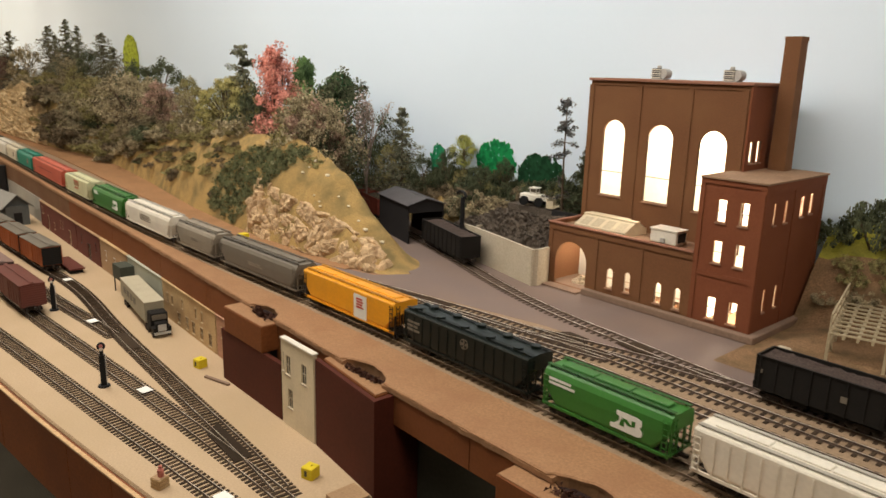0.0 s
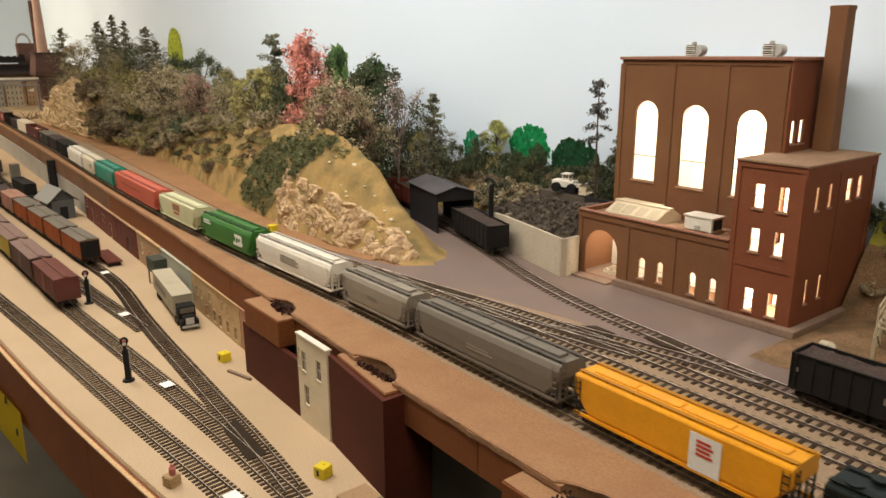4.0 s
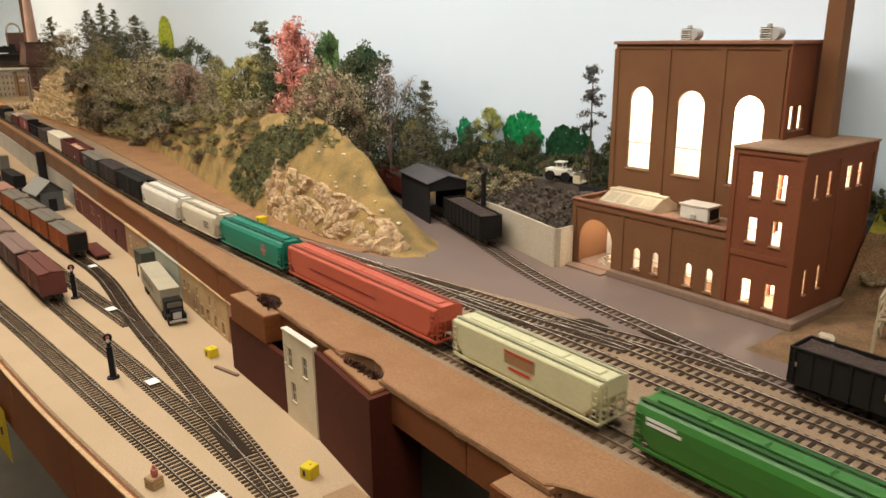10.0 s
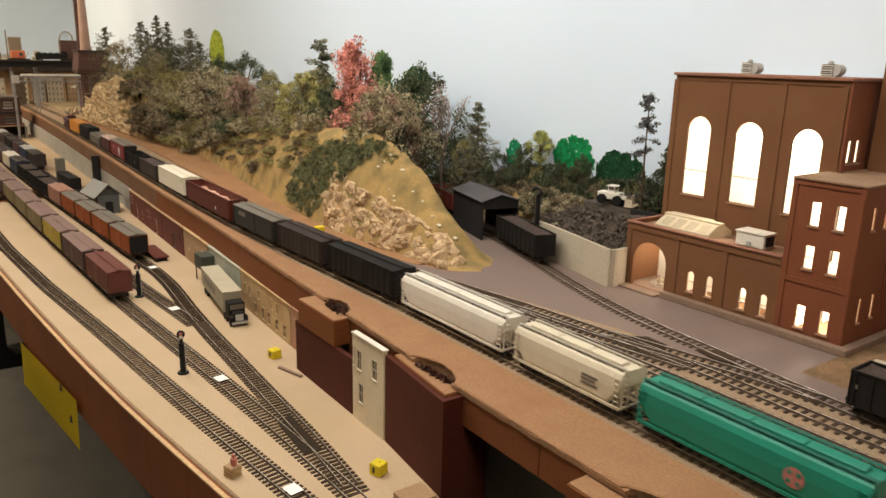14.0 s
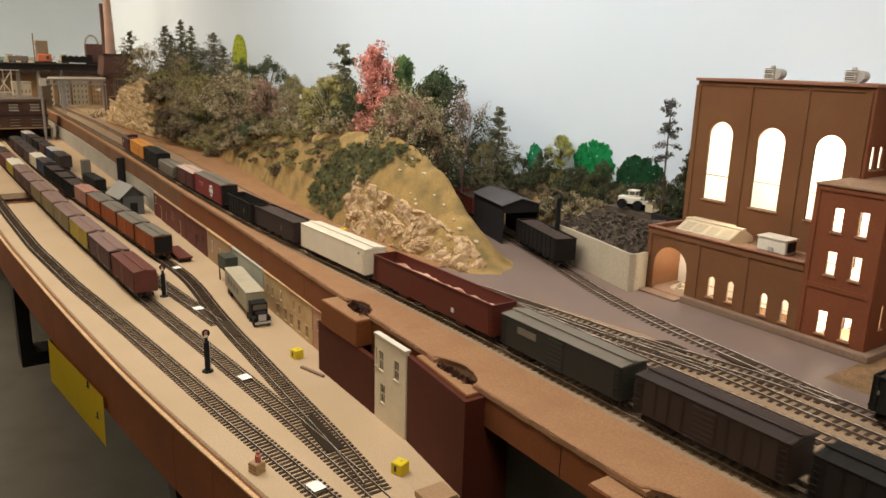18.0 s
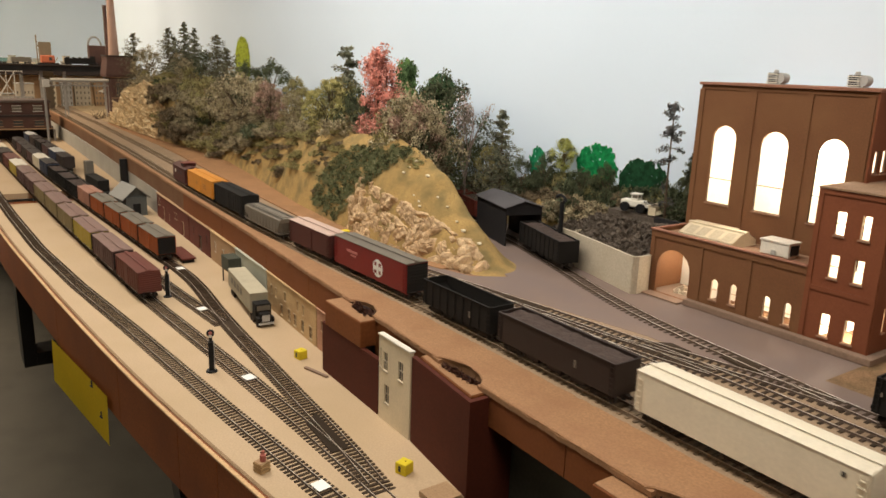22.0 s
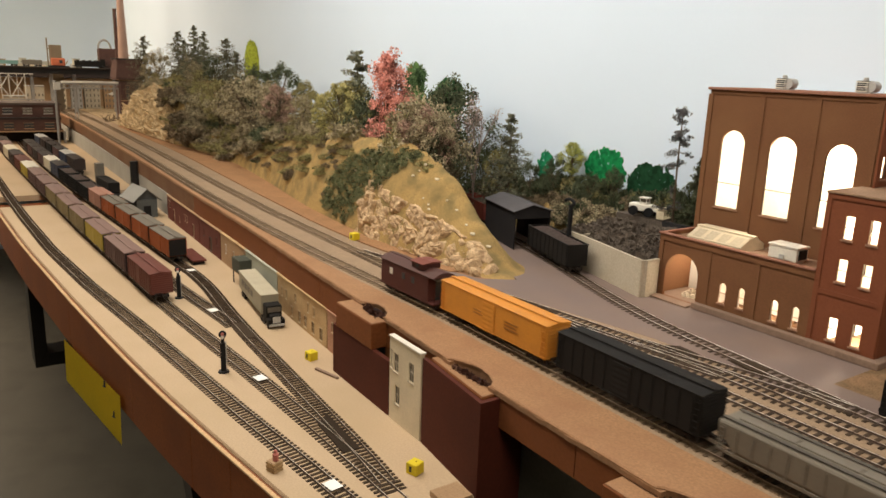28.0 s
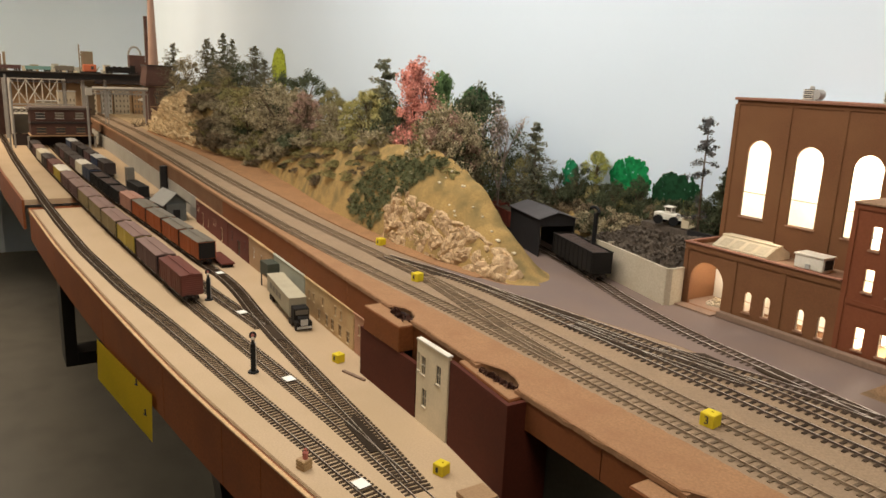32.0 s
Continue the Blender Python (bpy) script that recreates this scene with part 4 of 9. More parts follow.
def covered_hopper(label, length, paint, dark_end=None, ribs=0, rounded=True, hatches="trough", letters=(), lmat=None, height=0.0505, emblem=None):
    car = thing("covered_hopper", label, "freight car", group="cars of the moving train")
    L = length / 2 - 0.0075
    hw, zb, ze = 0.0182, 0.0125, height - 0.003
    side = [(-hw, zb + 0.004), (-hw + 0.0012, zb), (hw - 0.0012, zb), (hw, zb + 0.004)]
    if rounded:
        top = [(hw + 0.0002, zb + 0.018), (hw - 0.0004, ze - 0.007), (hw - 0.0028, ze - 0.0022), (hw - 0.006, ze), (-hw + 0.006, ze), (-hw + 0.0028, ze - 0.0022), (-hw + 0.0004, ze - 0.007), (-hw - 0.0002, zb + 0.018)]
    else:
        top = [(hw, ze - 0.0015), (hw - 0.001, ze), (0.006, ze + 0.0013), (-0.006, ze + 0.0013), (-hw + 0.001, ze), (-hw, ze - 0.0015)]
    prof = side + top
    bm = bmesh.new()
    n = len(prof)
    # ends cut back below, as slope sheets
    st = [(-L, 0.0), (-L + 0.016, 1.0), (L - 0.016, 1.0), (L, 0.0)]
    rows = []
    for x, full in st:
        rows.append([bm.verts.new((x, y, max(z, zb + 0.020) if not full else z)) for y, z in prof])
    for a, b in zip(rows[:-1], rows[1:]):
        for k in range(n):
            try:
                bm.faces.new((a[k], a[(k + 1) % n], b[(k + 1) % n], b[k]))
            except ValueError:
                pass
    bm.faces.new(rows[0][::-1])
    bm.faces.new(rows[-1])
    part("body", bm, paint, car)
    sill = bmesh.new()
    for s in (-1, 1):
        y0, y1 = sorted((s * (hw - 0.0018), s * (hw + 0.0003)))
        box(sill, -L, L, y0, y1, zb - 0.0016, zb + 0.0010)
    part("side_sill", sill, paint, car)
    endm = dark_end or paint
    for s in (-1, 1):
        x0, x1 = sorted((s * (L - 0.0012), s * (L + 0.0002)))
        bm = bmesh.new()
        box(bm, x0, x1, -hw + 0.001, hw - 0.001, zb - 0.0012, zb + 0.0008)
        for w in (-0.0155, -0.005, 0.005, 0.0155):
            box(bm, x0, x1, w - 0.0006, w + 0.0006, zb + 0.001, zb + 0.021)
        part("end_frame", bm, endm, car)
        part("end_platform", B(min(s * (L - 0.014), s * L), max(s * (L - 0.014), s * L), -0.006, 0.006, zb - 0.002, zb - 0.0005), truck_mat, car)
        for w in (-1, 1):
            ladder(car, s * (L - 0.004), w * (hw + 0.0007), zb - 0.001, ze - 0.003, endm if dark_end else paint)
        ladder(car, s * (L + 0.0007), -0.012, zb - 0.001, ze - 0.003, endm, along=False)
        coupler(car, s * L, s)
    for x in np.linspace(-L + 0.018, L - 0.018, ribs) if ribs else ():
        for s in (-1, 1):
            y0, y1 = sorted((s * (hw - 0.0005), s * (hw + 0.0007)))
            part("rib", B(x - 0.0006, x + 0.0006, y0, y1, zb + 0.001, ze - 0.003), paint, car)
    # hopper bays
    nb = 3 if length < 0.2 else 4
    for k in range(nb):
        c = (-L + 0.034) + (2 * L - 0.068) * (k + 0.5) / nb
        w = (2 * L - 0.068) / nb / 2 - 0.001
        bm = bmesh.new()
        a = [bm.verts.new((c + sx * w, sy * (hw - 0.003), zb - 0.0002)) for sx, sy in ((-1, -1), (1, -1), (1, 1), (-1, 1))]
        b = [bm.verts.new((c + sx * 0.006, sy * 0.006, 0.0035)) for sx, sy in ((-1, -1), (1, -1), (1, 1), (-1, 1))]
        for j in range(4):
            bm.faces.new((a[j], a[(j + 1) % 4], b[(j + 1) % 4], b[j]))
        bm.faces.new(b)
        bm.faces.new(a[::-1])
        part("hopper_bay", bm, truck_mat if dark_end else paint, car)
    # roof walks and hatches
    bm = bmesh.new()
    for s in (-1, 1):
        box(bm, -L, L, s * 0.0115 - 0.0022, s * 0.0115 + 0.0022, ze + 0.0018, ze + 0.0023)
        for x in np.linspace(-L + 0.004, L - 0.004, max(5, int(length / 0.025))):
            box(bm, x - 0.0005, x + 0.0005, s * 0.0115 - 0.0018, s * 0.0115 + 0.0018, ze - 0.0004, ze + 0.0018)
    # Walks in the car's paint at about half its value.
    part("roof_walk", bm, colour(paint.name[6:] + "_grimy", tuple(c * 0.52 for c in PAINT[paint.name]), 0.6), car)
    if hatches == "trough":
        k = 4 if length > 0.2 else 3
        for j in range(k):
            a = -L + 0.010 + (2 * L - 0.020) * j / k
            bm = B(a + 0.0006, a + (2 * L - 0.020) / k - 0.0006, -0.0058, 0.0058, ze + 0.0002, ze + 0.0028, bevel=0.0006)
            part("hatch", bm, paint, car)
    else:
        for x in np.linspace(-L + 0.018, L - 0.018, 5):
            for s in (-1, 1):
                bm = bmesh.new()
                cyl(bm, (x + 0.004 * s, s * 0.0085, ze), (x + 0.004 * s, s * 0.0085, ze + 0.0042), 0.0052, seg=12)
                part("round_hatch", bm, paint, car)
    for s in (-1, 1):
        truck_at(car, s * (L - 0.020))
    for b, m in letters:
        marks(car, -hw - 0.0004, b, m)
    return car


def box_car(label, length, paint, roof=None, end=None, door=True, ribs=0, height=0.0495, letters=(), emblem=None):
    car = thing("box_car", label, "freight car", group="cars of the moving train")
    L, hw, zb = length / 2 - 0.006, 0.0178, 0.0118
    part("body", B(-L, L, -hw, hw, zb, height, bevel=0.0004), paint, car)
    bm = bmesh.new()
    loft(bm, [(-hw - 0.0006, height + 0.00005), (hw + 0.0006, height + 0.00005), (hw + 0.0006, height + 0.0008), (0.0, height + 0.0024), (-hw - 0.0006, height + 0.0008)], -L - 0.0003, L + 0.0003)
    part("roof", bm, roof or paint, car)
    for x in np.linspace(-L + 0.006, L - 0.006, max(6, int(length / 0.016))):
        bm = bmesh.new()
        for s in (-1, 1):
            v = [bm.verts.new(p) for p in ((x - 0.0005, s * (hw + 0.0005), height + 0.0014), (x + 0.0005, s * (hw + 0.0005), height + 0.0014), (x + 0.0005, 0.0002 * s, height + 0.0030), (x - 0.0005, 0.0002 * s, height + 0.0030))]
            bm.faces.new(v)
        part("roof_rib", bm, roof or paint, car)
    part("running_board", B(-L, L, -0.0028, 0.0028, height + 0.0032, height + 0.0038), roof or paint, car)
    for s in (-1, 1):
        x0, x1 = sorted((s * (L + 0.00005), s * (L + 0.0008)))
        bm = bmesh.new()
        far, near = s * (L + 0.0009), s * (L + 0.0003)
        wave = [(near if k % 2 else far, zb + 0.001 + (height - zb - 0.002) * k / 18) for k in range(19)]
        wave = [(s * (L + 0.00005), zb + 0.001)] + wave + [(s * (L + 0.00005), height - 0.001)]
        a = [bm.verts.new((x, -hw + 0.001, z)) for x, z in wave]
        b = [bm.verts.new((x, hw - 0.001, z)) for x, z in wave]
        for k in range(len(wave)):
            bm.faces.new((a[k - 1], a[k], b[k], b[k - 1]))
        bm.faces.new(a)
        bm.faces.new(b[::-1])
        part("end_panel", bm, end or paint, car)
        for w in (-1, 1):
            ladder(car, s * (L - 0.0045), w * (hw + 0.0007), zb, height - 0.003, paint)
        part("brake_wheel" if s < 0 else "end_step", B(min(s * (L + 0.0009), s * (L + 0.0018)), max(s * (L + 0.0009), s * (L + 0.0018)), 0.006, 0.012, 0.034, 0.040) if s < 0 else B(L + 0.0009, L + 0.002, -0.012, 0.0, zb + 0.001, zb + 0.0018), truck_mat, car)
        coupler(car, s * L, s)
    if door:
        for s in (-1, 1):
            y0, y1 = sorted((s * (hw + 0.00005), s * (hw + 0.0012)))
            dz0, dz1 = zb + 0.002, height - 0.003
            prof = [(s * (hw + 0.00005), dz0)] + [(s * (hw + (0.0011 if k % 2 else 0.0008)), dz0 + (dz1 - dz0) * k / 12) for k in range(13)] + [(s * (hw + 0.00005), dz1)]
            part("door", loft(bmesh.new(), prof, -0.011, 0.011), paint, car)
            part("door_track", B(-0.024, 0.014, y0, y1, zb + 0.0004, zb + 0.0016), paint, car)
    for x in np.linspace(-L + 0.009, L - 0.009, ribs) if ribs else ():
        if abs(x) < 0.014 and door:
            continue
        for s in (-1, 1):
            y0, y1 = sorted((s * (hw + 0.00005), s * (hw + 0.0007)))
            part("side_post", B(x - 0.0006, x + 0.0006, y0, y1, zb + 0.001, height - 0.0008), paint, car)
    part("underframe", B(-L + 0.004, L - 0.004, -0.006, 0.006, 0.0075, zb - 0.0002), truck_mat, car)
    part("brake_gear", B(-0.012, 0.006, -0.013, -0.007, 0.0055, zb - 0.0002), truck_mat, car)
    for s in (-1, 1):
        truck_at(car, s * (L - 0.022))
    for b, m in letters:
        marks(car, -hw - 0.0003, b, m)
    return car


def open_hopper(label, length, paint, height=0.046, load=None, load_top=0.0, ribs=9, letters=(), lumpy=None):
    car = thing("open_hopper", label, "freight car", group="cars of the moving train")
    L, hw, zb, w = length / 2 - 0.006, 0.0178, 0.0120, 0.0008
    bm = bmesh.new()
    rings = [[bm.verts.new((a * (L - d), b * (hw - d), z)) for a, b in ((-1, -1), (1, -1), (1, 1), (-1, 1))] for d, z in ((0, zb), (0, height), (w, height), (w, zb + 0.0015))]
    for p, q in zip(rings[:-1], rings[1:]):
        for k in range(4):
            bm.faces.new((p[k], p[(k + 1) % 4], q[(k + 1) % 4], q[k]))
    bm.faces.new(rings[0][::-1])
    bm.faces.new(rings[-1])
    part("tub", bm, paint, car)
    bm = bmesh.new()
    for s in (-1, 1):
        y0, y1 = sorted((s * (hw - 0.0012), s * (hw + 0.0012)))
        box(bm, -L, L, y0, y1, height + 0.00005, height + 0.0013)
        x0, x1 = sorted((s * (L - 0.0012), s * (L + 0.0006)))
        box(bm, x0, x1, -hw + 0.0012, hw - 0.0012, height + 0.00005, height + 0.0013)
    part("top_chord", bm, paint, car)
    for x in np.linspace(-L + 0.004, L - 0.004, ribs):
        for s in (-1, 1):
            y0, y1 = sorted((s * (hw + 0.00005), s * (hw + 0.0011)))
            part("side_post", B(x - 0.0008, x + 0.0008, y0, y1, zb, height - 0.0002), paint, car)
    for s in (-1, 1):
        bm = bmesh.new()
        v = [bm.verts.new(p) for p in ((s * (L - 0.001), -hw + w, height - 0.008), (s * (L - 0.001), hw - w, height - 0.008), (s * (L - 0.030), hw - w, zb + 0.0017), (s * (L - 0.030), -hw + w, zb + 0.0017))]
        bm.faces.new(v)
        bmesh.ops.solidify(bm, geom=bm.faces[:], thickness=0.0006)
        part("slope_sheet", bm, paint, car)
        ladder(car, s * (L - 0.003), -hw - 0.0009, zb, height, paint)
        coupler(car, s * L, s)
    for k in range(3):
        c = (-L + 0.036) + (2 * L - 0.072) * (k + 0.5) / 3
        part("hopper_bay", B(c - 0.010, c + 0.010, -0.012, 0.012, 0.0045, zb - 0.0001), paint, car)
    part("underframe", B(-L + 0.004, L - 0.004, -0.004, 0.004, 0.0082, zb - 0.0003), truck_mat, car)
    if load:
        bm = bmesh.new()
        nx, ny = 40, 9
        grid = []
        for i in range(nx):
            row = []
            for j in range(ny):
                x, y = -L + 0.002 + (2 * L - 0.004) * i / (nx - 1), -hw + 0.0012 + (2 * hw - 0.0024) * j / (ny - 1)
                z = load_top + 0.0022 * noise.noise(Vector((x * 90, y * 90, 3.1))) + 0.0012 * noise.noise(Vector((x * 260, y * 260, 1.7)))
                if lumpy:
                    z += lumpy * (max(0, noise.noise(Vector((x * 60, y * 30, 9.0)))) - 0.1)
                row.append(bm.verts.new((x, y, z)))
            grid.append(row)
        for i in range(nx - 1):
            for j in range(ny - 1):
                bm.faces.new((grid[i][j], grid[i + 1][j], grid[i + 1][j + 1], grid[i][j + 1]))
        part("load", bm, load, car, smooth=True)
    for s in (-1, 1):
        truck_at(car, s * (L - 0.020))
    for b, m in letters:
        marks(car, -hw - 0.0013, b, m)
    return car


def caboose(label, length, paint, roofm):
    car = thing("caboose", label, "caboose", group="cars of the moving train")
    L, hw, zb, h = length / 2 - 0.006, 0.0178, 0.0118, 0.0465
    b0, b1 = -L + 0.002, L - 0.014
    part("body", B(b0, b1, -hw, hw, zb, h), paint, car)
    part("side_sill", B(-L, L, -hw - 0.0004, hw + 0.0004, zb - 0.0022, zb - 0.0002), paint, car)
    arc = [(-hw - 0.0014 + (2 * hw + 0.0028) * k / 10, h + 0.0006 + 0.0062 * math.sin(math.pi * k / 10)) for k in range(11)]
    bm = loft(bmesh.new(), [(hw + 0.0014, h + 0.00005), (-hw - 0.0014, h + 0.00005)] + arc, -L, L)
    part("roof", bm, roofm, car)
    for x, m in ((-0.038, chalk), (-0.006, mark_dark), (0.018, mark_dark)):
        for s in (-1, 1):
            y0, y1 = sorted((s * (hw + 0.00005), s * (hw + 0.0006)))
            part("window", B(x - 0.0035, x + 0.0035, y0, y1, 0.029, 0.038), m, car)
    for s in (-1, 1):
        bm = bmesh.new()
        for w in (-0.0160, -0.006, 0.006, 0.0160):
            cyl(bm, (s * (L - 0.0008), w, zb - 0.002), (s * (L - 0.0008), w, zb + 0.014), 0.0005, seg=5)
        box(bm, min(s * (L - 0.0014), s * (L - 0.0004)), max(s * (L - 0.0014), s * (L - 0.0004)), -0.016, 0.016, zb + 0.010, zb + 0.0106)
        part("end_railing", bm, paint, car)
        coupler(car, s * L, s)
        truck_at(car, s * (L - 0.021))
    part("cupola", B(0.010, 0.036, -0.0150, 0.0150, h + 0.0048, h + 0.0125), paint, car)
    part("cupola_roof", loft(bmesh.new(), [(-0.0168, h + 0.0126), (0.0168, h + 0.0126), (0.0168, h + 0.0134), (0, h + 0.0152), (-0.0168, h + 0.0134)], 0.007, 0.039), colour("dull_red_hatch", (0.17, 0.045, 0.03), 0.65), car)
    for s in (-1, 1):
        y0, y1 = sorted((s * 0.01505, s * 0.0155))
        part("window", B(0.020, 0.027, y0, y1, h + 0.0065, h + 0.0105), mark_dark, car)
    part("platform_roof", B(L - 0.010, L + 0.001, -0.012, 0.012, h - 0.004, h - 0.003), gunmetal, car)
    part("end_door", B(b1 + 0.0001, b1 + 0.0008, -0.005, 0.005, zb, h - 0.008), mark_dark, car)
    bm = bmesh.new()
    cyl(bm, (-0.004, 0.006, h + 0.004), (-0.004, 0.006, h + 0.015), 0.0013, seg=8)
    part("stove_pipe", bm, truck_mat, car)
    part("running_board", B(-L, 0.006, -0.0028, 0.0028, h + 0.0070, h + 0.0075), roofm, car)
    part("underframe", B(-L + 0.002, L - 0.002, -0.006, 0.006, 0.0078, zb - 0.0023), truck_mat, car)
    return car


def sign_rows(x0, x1, z0, z1, n, fill=0.6):
    d = (z1 - z0) / n
    return [(x0, x1 - (x1 - x0) * 0.15 * (k % 2), z0 + d * k, z0 + d * (k + fill)) for k in range(n)]


green = colour("cascade_green", (0.035, 0.15, 0.025), 0.4)
pine = colour("black_green", (0.004, 0.008, 0.0065), 0.45, 0.2)
amber = colour("yellow_orange", (0.72, 0.31, 0.012), 0.4)
gunmetal = colour("weathered_grey", (0.15, 0.128, 0.10), 0.55)
silver = colour("pale_grey", (0.24, 0.205, 0.16), 0.5)
chalk = colour("off_white", (0.66, 0.61, 0.52), 0.5, 0.25)
lime = colour("pale_lime_cream", (0.55, 0.53, 0.33), 0.5, 0.25)
coral = colour("coral_red", (0.47, 0.10, 0.058), 0.5, 0.3)
teal = colour("teal_green", (0.012, 0.20, 0.135), 0.45)
bone = colour("bone_white", (0.60, 0.53, 0.40), 0.5, 0.3)
soot = mat("paint_soot_black", (0.013, 0.0115, 0.0105), 0.7, 350, 0.10, 0.04, stain=(0.02, 0.016, 0.013), stain_amount=0.15, big=35, spec=0.15)
dusk = colour("dark_brown_grey", (0.028, 0.017, 0.014), 0.6)
oxide = colour("oxide_red", (0.092, 0.016, 0.009), 0.55)
scarlet = colour("deep_red", (0.17, 0.017, 0.015), 0.5)
maroon = colour("maroon", (0.068, 0.017, 0.013), 0.6)
tan_white = colour("ivory", (0.70, 0.63, 0.50), 0.5, 0.2)
mustard = colour("mustard_yellow", (0.56, 0.225, 0.028), 0.55, 0.35)
pinkish = mat("pale_pink_scrap", (0.66, 0.42, 0.30), 0.85, 300, 0.2, 0.3, stain=(0.2, 0.05, 0.03), stain_amount=0.8, big=60)
dark_load = mat("dark_brown_load", (0.060, 0.042, 0.036), 0.9, 500, 0.4, 0.4)
light_roof = mat("pale_pink_roof", (0.50, 0.36, 0.30), 0.6, 300, 0.1, 0.03)


def emblem_disc(car, x, z, r, y, ring, cross):
    """A round emblem with a cross, on a car's near side."""
    bm = bmesh.new()
    cyl(bm, (x, y, z), (x, y - 0.0003, z), r, seg=24)
    part("emblem", bm, ring, car)
    bm = bmesh.new()
    for sx, sz in ((-1, -1), (1, -1), (1, 1), (-1, 1)):
        box(bm, x + sx * r * 0.44 - r * 0.20, x + sx * r * 0.44 + r * 0.20, y - 0.0006, y - 0.00032, z + sz * r * 0.44 - r * 0.20, z + sz * r * 0.44 + r * 0.20)
    part("emblem_field", bm, cross, car)


def flat_shape(bm, pts, y0, y1):
    """A plate in the side's plane from (x, z) points."""
    f = [bm.verts.new((px, y0, pz)) for px, pz in pts]
    g = [bm.verts.new((px, y1, pz)) for px, pz in pts]
    bm.faces.new(f)
    bm.faces.new(g[::-1])
    for k in range(len(pts)):
        bm.faces.new((f[k], f[(k + 1) % len(pts)], g[(k + 1) % len(pts)], g[k]))


def emblem_letters(car, x, z, w, h, y, material, under):
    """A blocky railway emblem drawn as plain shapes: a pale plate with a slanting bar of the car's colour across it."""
    bm = bmesh.new()
    plate = [(-0.32, 0.5), (0.30, 0.5), (0.44, 0.42), (0.47, 0.28), (0.46, 0.12), (0.40, 0.0), (0.48, -0.12), (0.5, -0.26), (0.47, -0.42), (0.36, -0.5), (-0.5, -0.5), (-0.5, -0.27), (-0.38, -0.24), (-0.24, -0.02), (-0.22, 0.22), (-0.32, 0.27)]
    flat_shape(bm, [(x + u * w, z + v * h) for u, v in plate], y, y - 0.0003)
    part("emblem", bm, material, car)
    bm = bmesh.new()
    for bar in ([(-0.16, 0.20), (0.02, 0.20), (0.20, -0.10), (0.04, -0.10)], [(-0.22, -0.24), (-0.06, -0.24), (-0.06, 0.12), (-0.16, 0.12)], [(0.16, -0.06), (0.26, -0.06), (0.28, 0.24), (0.16, 0.24)]):
        flat_shape(bm, [(x + u * w, z + v * h) for u, v in bar], y - 0.00032, y - 0.0005)
    part("emblem_bars", bm, under, car)


# seams between the cars along the line at the start, head first
SEAM = [0.13, -0.084, -0.237, -0.445, -0.656, -0.890, -1.048, -1.287, -1.499, -1.719, -2.066, -2.281, -2.445, -2.663, -2.853, -3.020, -3.214, -3.497, -3.731, -3.934, -4.090, -4.335, -4.500, -4.715, -4.915, -5.137, -5.289]
# each car's tail stands at its seam, its front a little short of the next one
FRONT_END = {6: -1.075, 8: -1.531, 9: -1.746, 17: -3.522, 18: -3.757, 20: -4.132, 22: -4.540}
SPAN = [(b, FRONT_END.get(k, a - 0.017)) for k, (a, b) in enumerate(zip(SEAM[:-1], SEAM[1:]))]
LEN = [b - a + 0.012 for a, b in SPAN]
HW = 0.0186
TRAIN = []
pale_red_mark = colour("pale_red", (0.45, 0.16, 0.14))
c = covered_hopper("off-white covered hopper with rust streaks at the train's head", LEN[0], chalk, rounded=False, ribs=14)
TRAIN.append(c)
c = covered_hopper("green covered hopper with a white railway emblem", LEN[1], green, letters=[(sign_rows(-0.060, -0.030, 0.034, 0.042, 2), mark_white)])
emblem_letters(c, 0.026, 0.027, 0.032, 0.017, -HW, mark_white, green)
TRAIN.append(c)
c = covered_hopper("black-green covered hopper with round roof hatches", LEN[2], pine, rounded=False, ribs=12, hatches="round", letters=[(sign_rows(-0.088, -0.066, 0.026, 0.040, 3), gunmetal)])
emblem_disc(c, 0.006, 0.036, 0.006, -HW, gunmetal, pine)
TRAIN.append(c)
c = covered_hopper("bright yellow covered hopper with black ends", LEN[3], amber, rounded=False, ribs=0, dark_end=colour("black_ends", (0.02, 0.018, 0.016)))
marks(c, -HW + 0.0001, [(0.018, 0.044, 0.013, 0.043)], mark_white, "sign_panel")
marks(c, -HW - 0.0002, sign_rows(0.024, 0.038, 0.026, 0.040, 4), mark_red)
TRAIN.append(c)
TRAIN.append(covered_hopper("weathered dark grey four-bay covered hopper", LEN[4], gunmetal, letters=[(sign_rows(-0.02, 0.02, 0.024, 0.030, 2), silver)]))
TRAIN.append(covered_hopper("weathered pale grey covered hopper", LEN[5], silver, letters=[(sign_rows(-0.012, 0.012, 0.026, 0.031, 2), gunmetal)]))
TRAIN.append(covered_hopper("white covered hopper with brown stains", LEN[6], chalk, letters=[(sign_rows(-0.030, 0.022, 0.024, 0.036, 4, 0.45), gunmetal)]))
c = covered_hopper("green covered hopper with a large white emblem", LEN[7], green, letters=[(sign_rows(-0.085, -0.055, 0.034, 0.042, 2), mark_white)])
emblem_letters(c, 0.050, 0.027, 0.034, 0.018, -HW, mark_white, green)
TRAIN.append(c)
c = covered_hopper("pale lime covered hopper with a red and brown sign", LEN[8], lime, rounded=False, ribs=0)
marks(c, -HW + 0.0001, [(-0.018, 0.020, 0.030, 0.042)], colour("brown_sign", (0.30, 0.16, 0.08)), "sign_panel")
marks(c, -HW - 0.0002, sign_rows(-0.018, 0.020, 0.040, 0.043, 1), mark_red)
marks(c, -HW - 0.0002, [(-0.012, 0.016, 0.024, 0.027)], mark_red)
TRAIN.append(c)
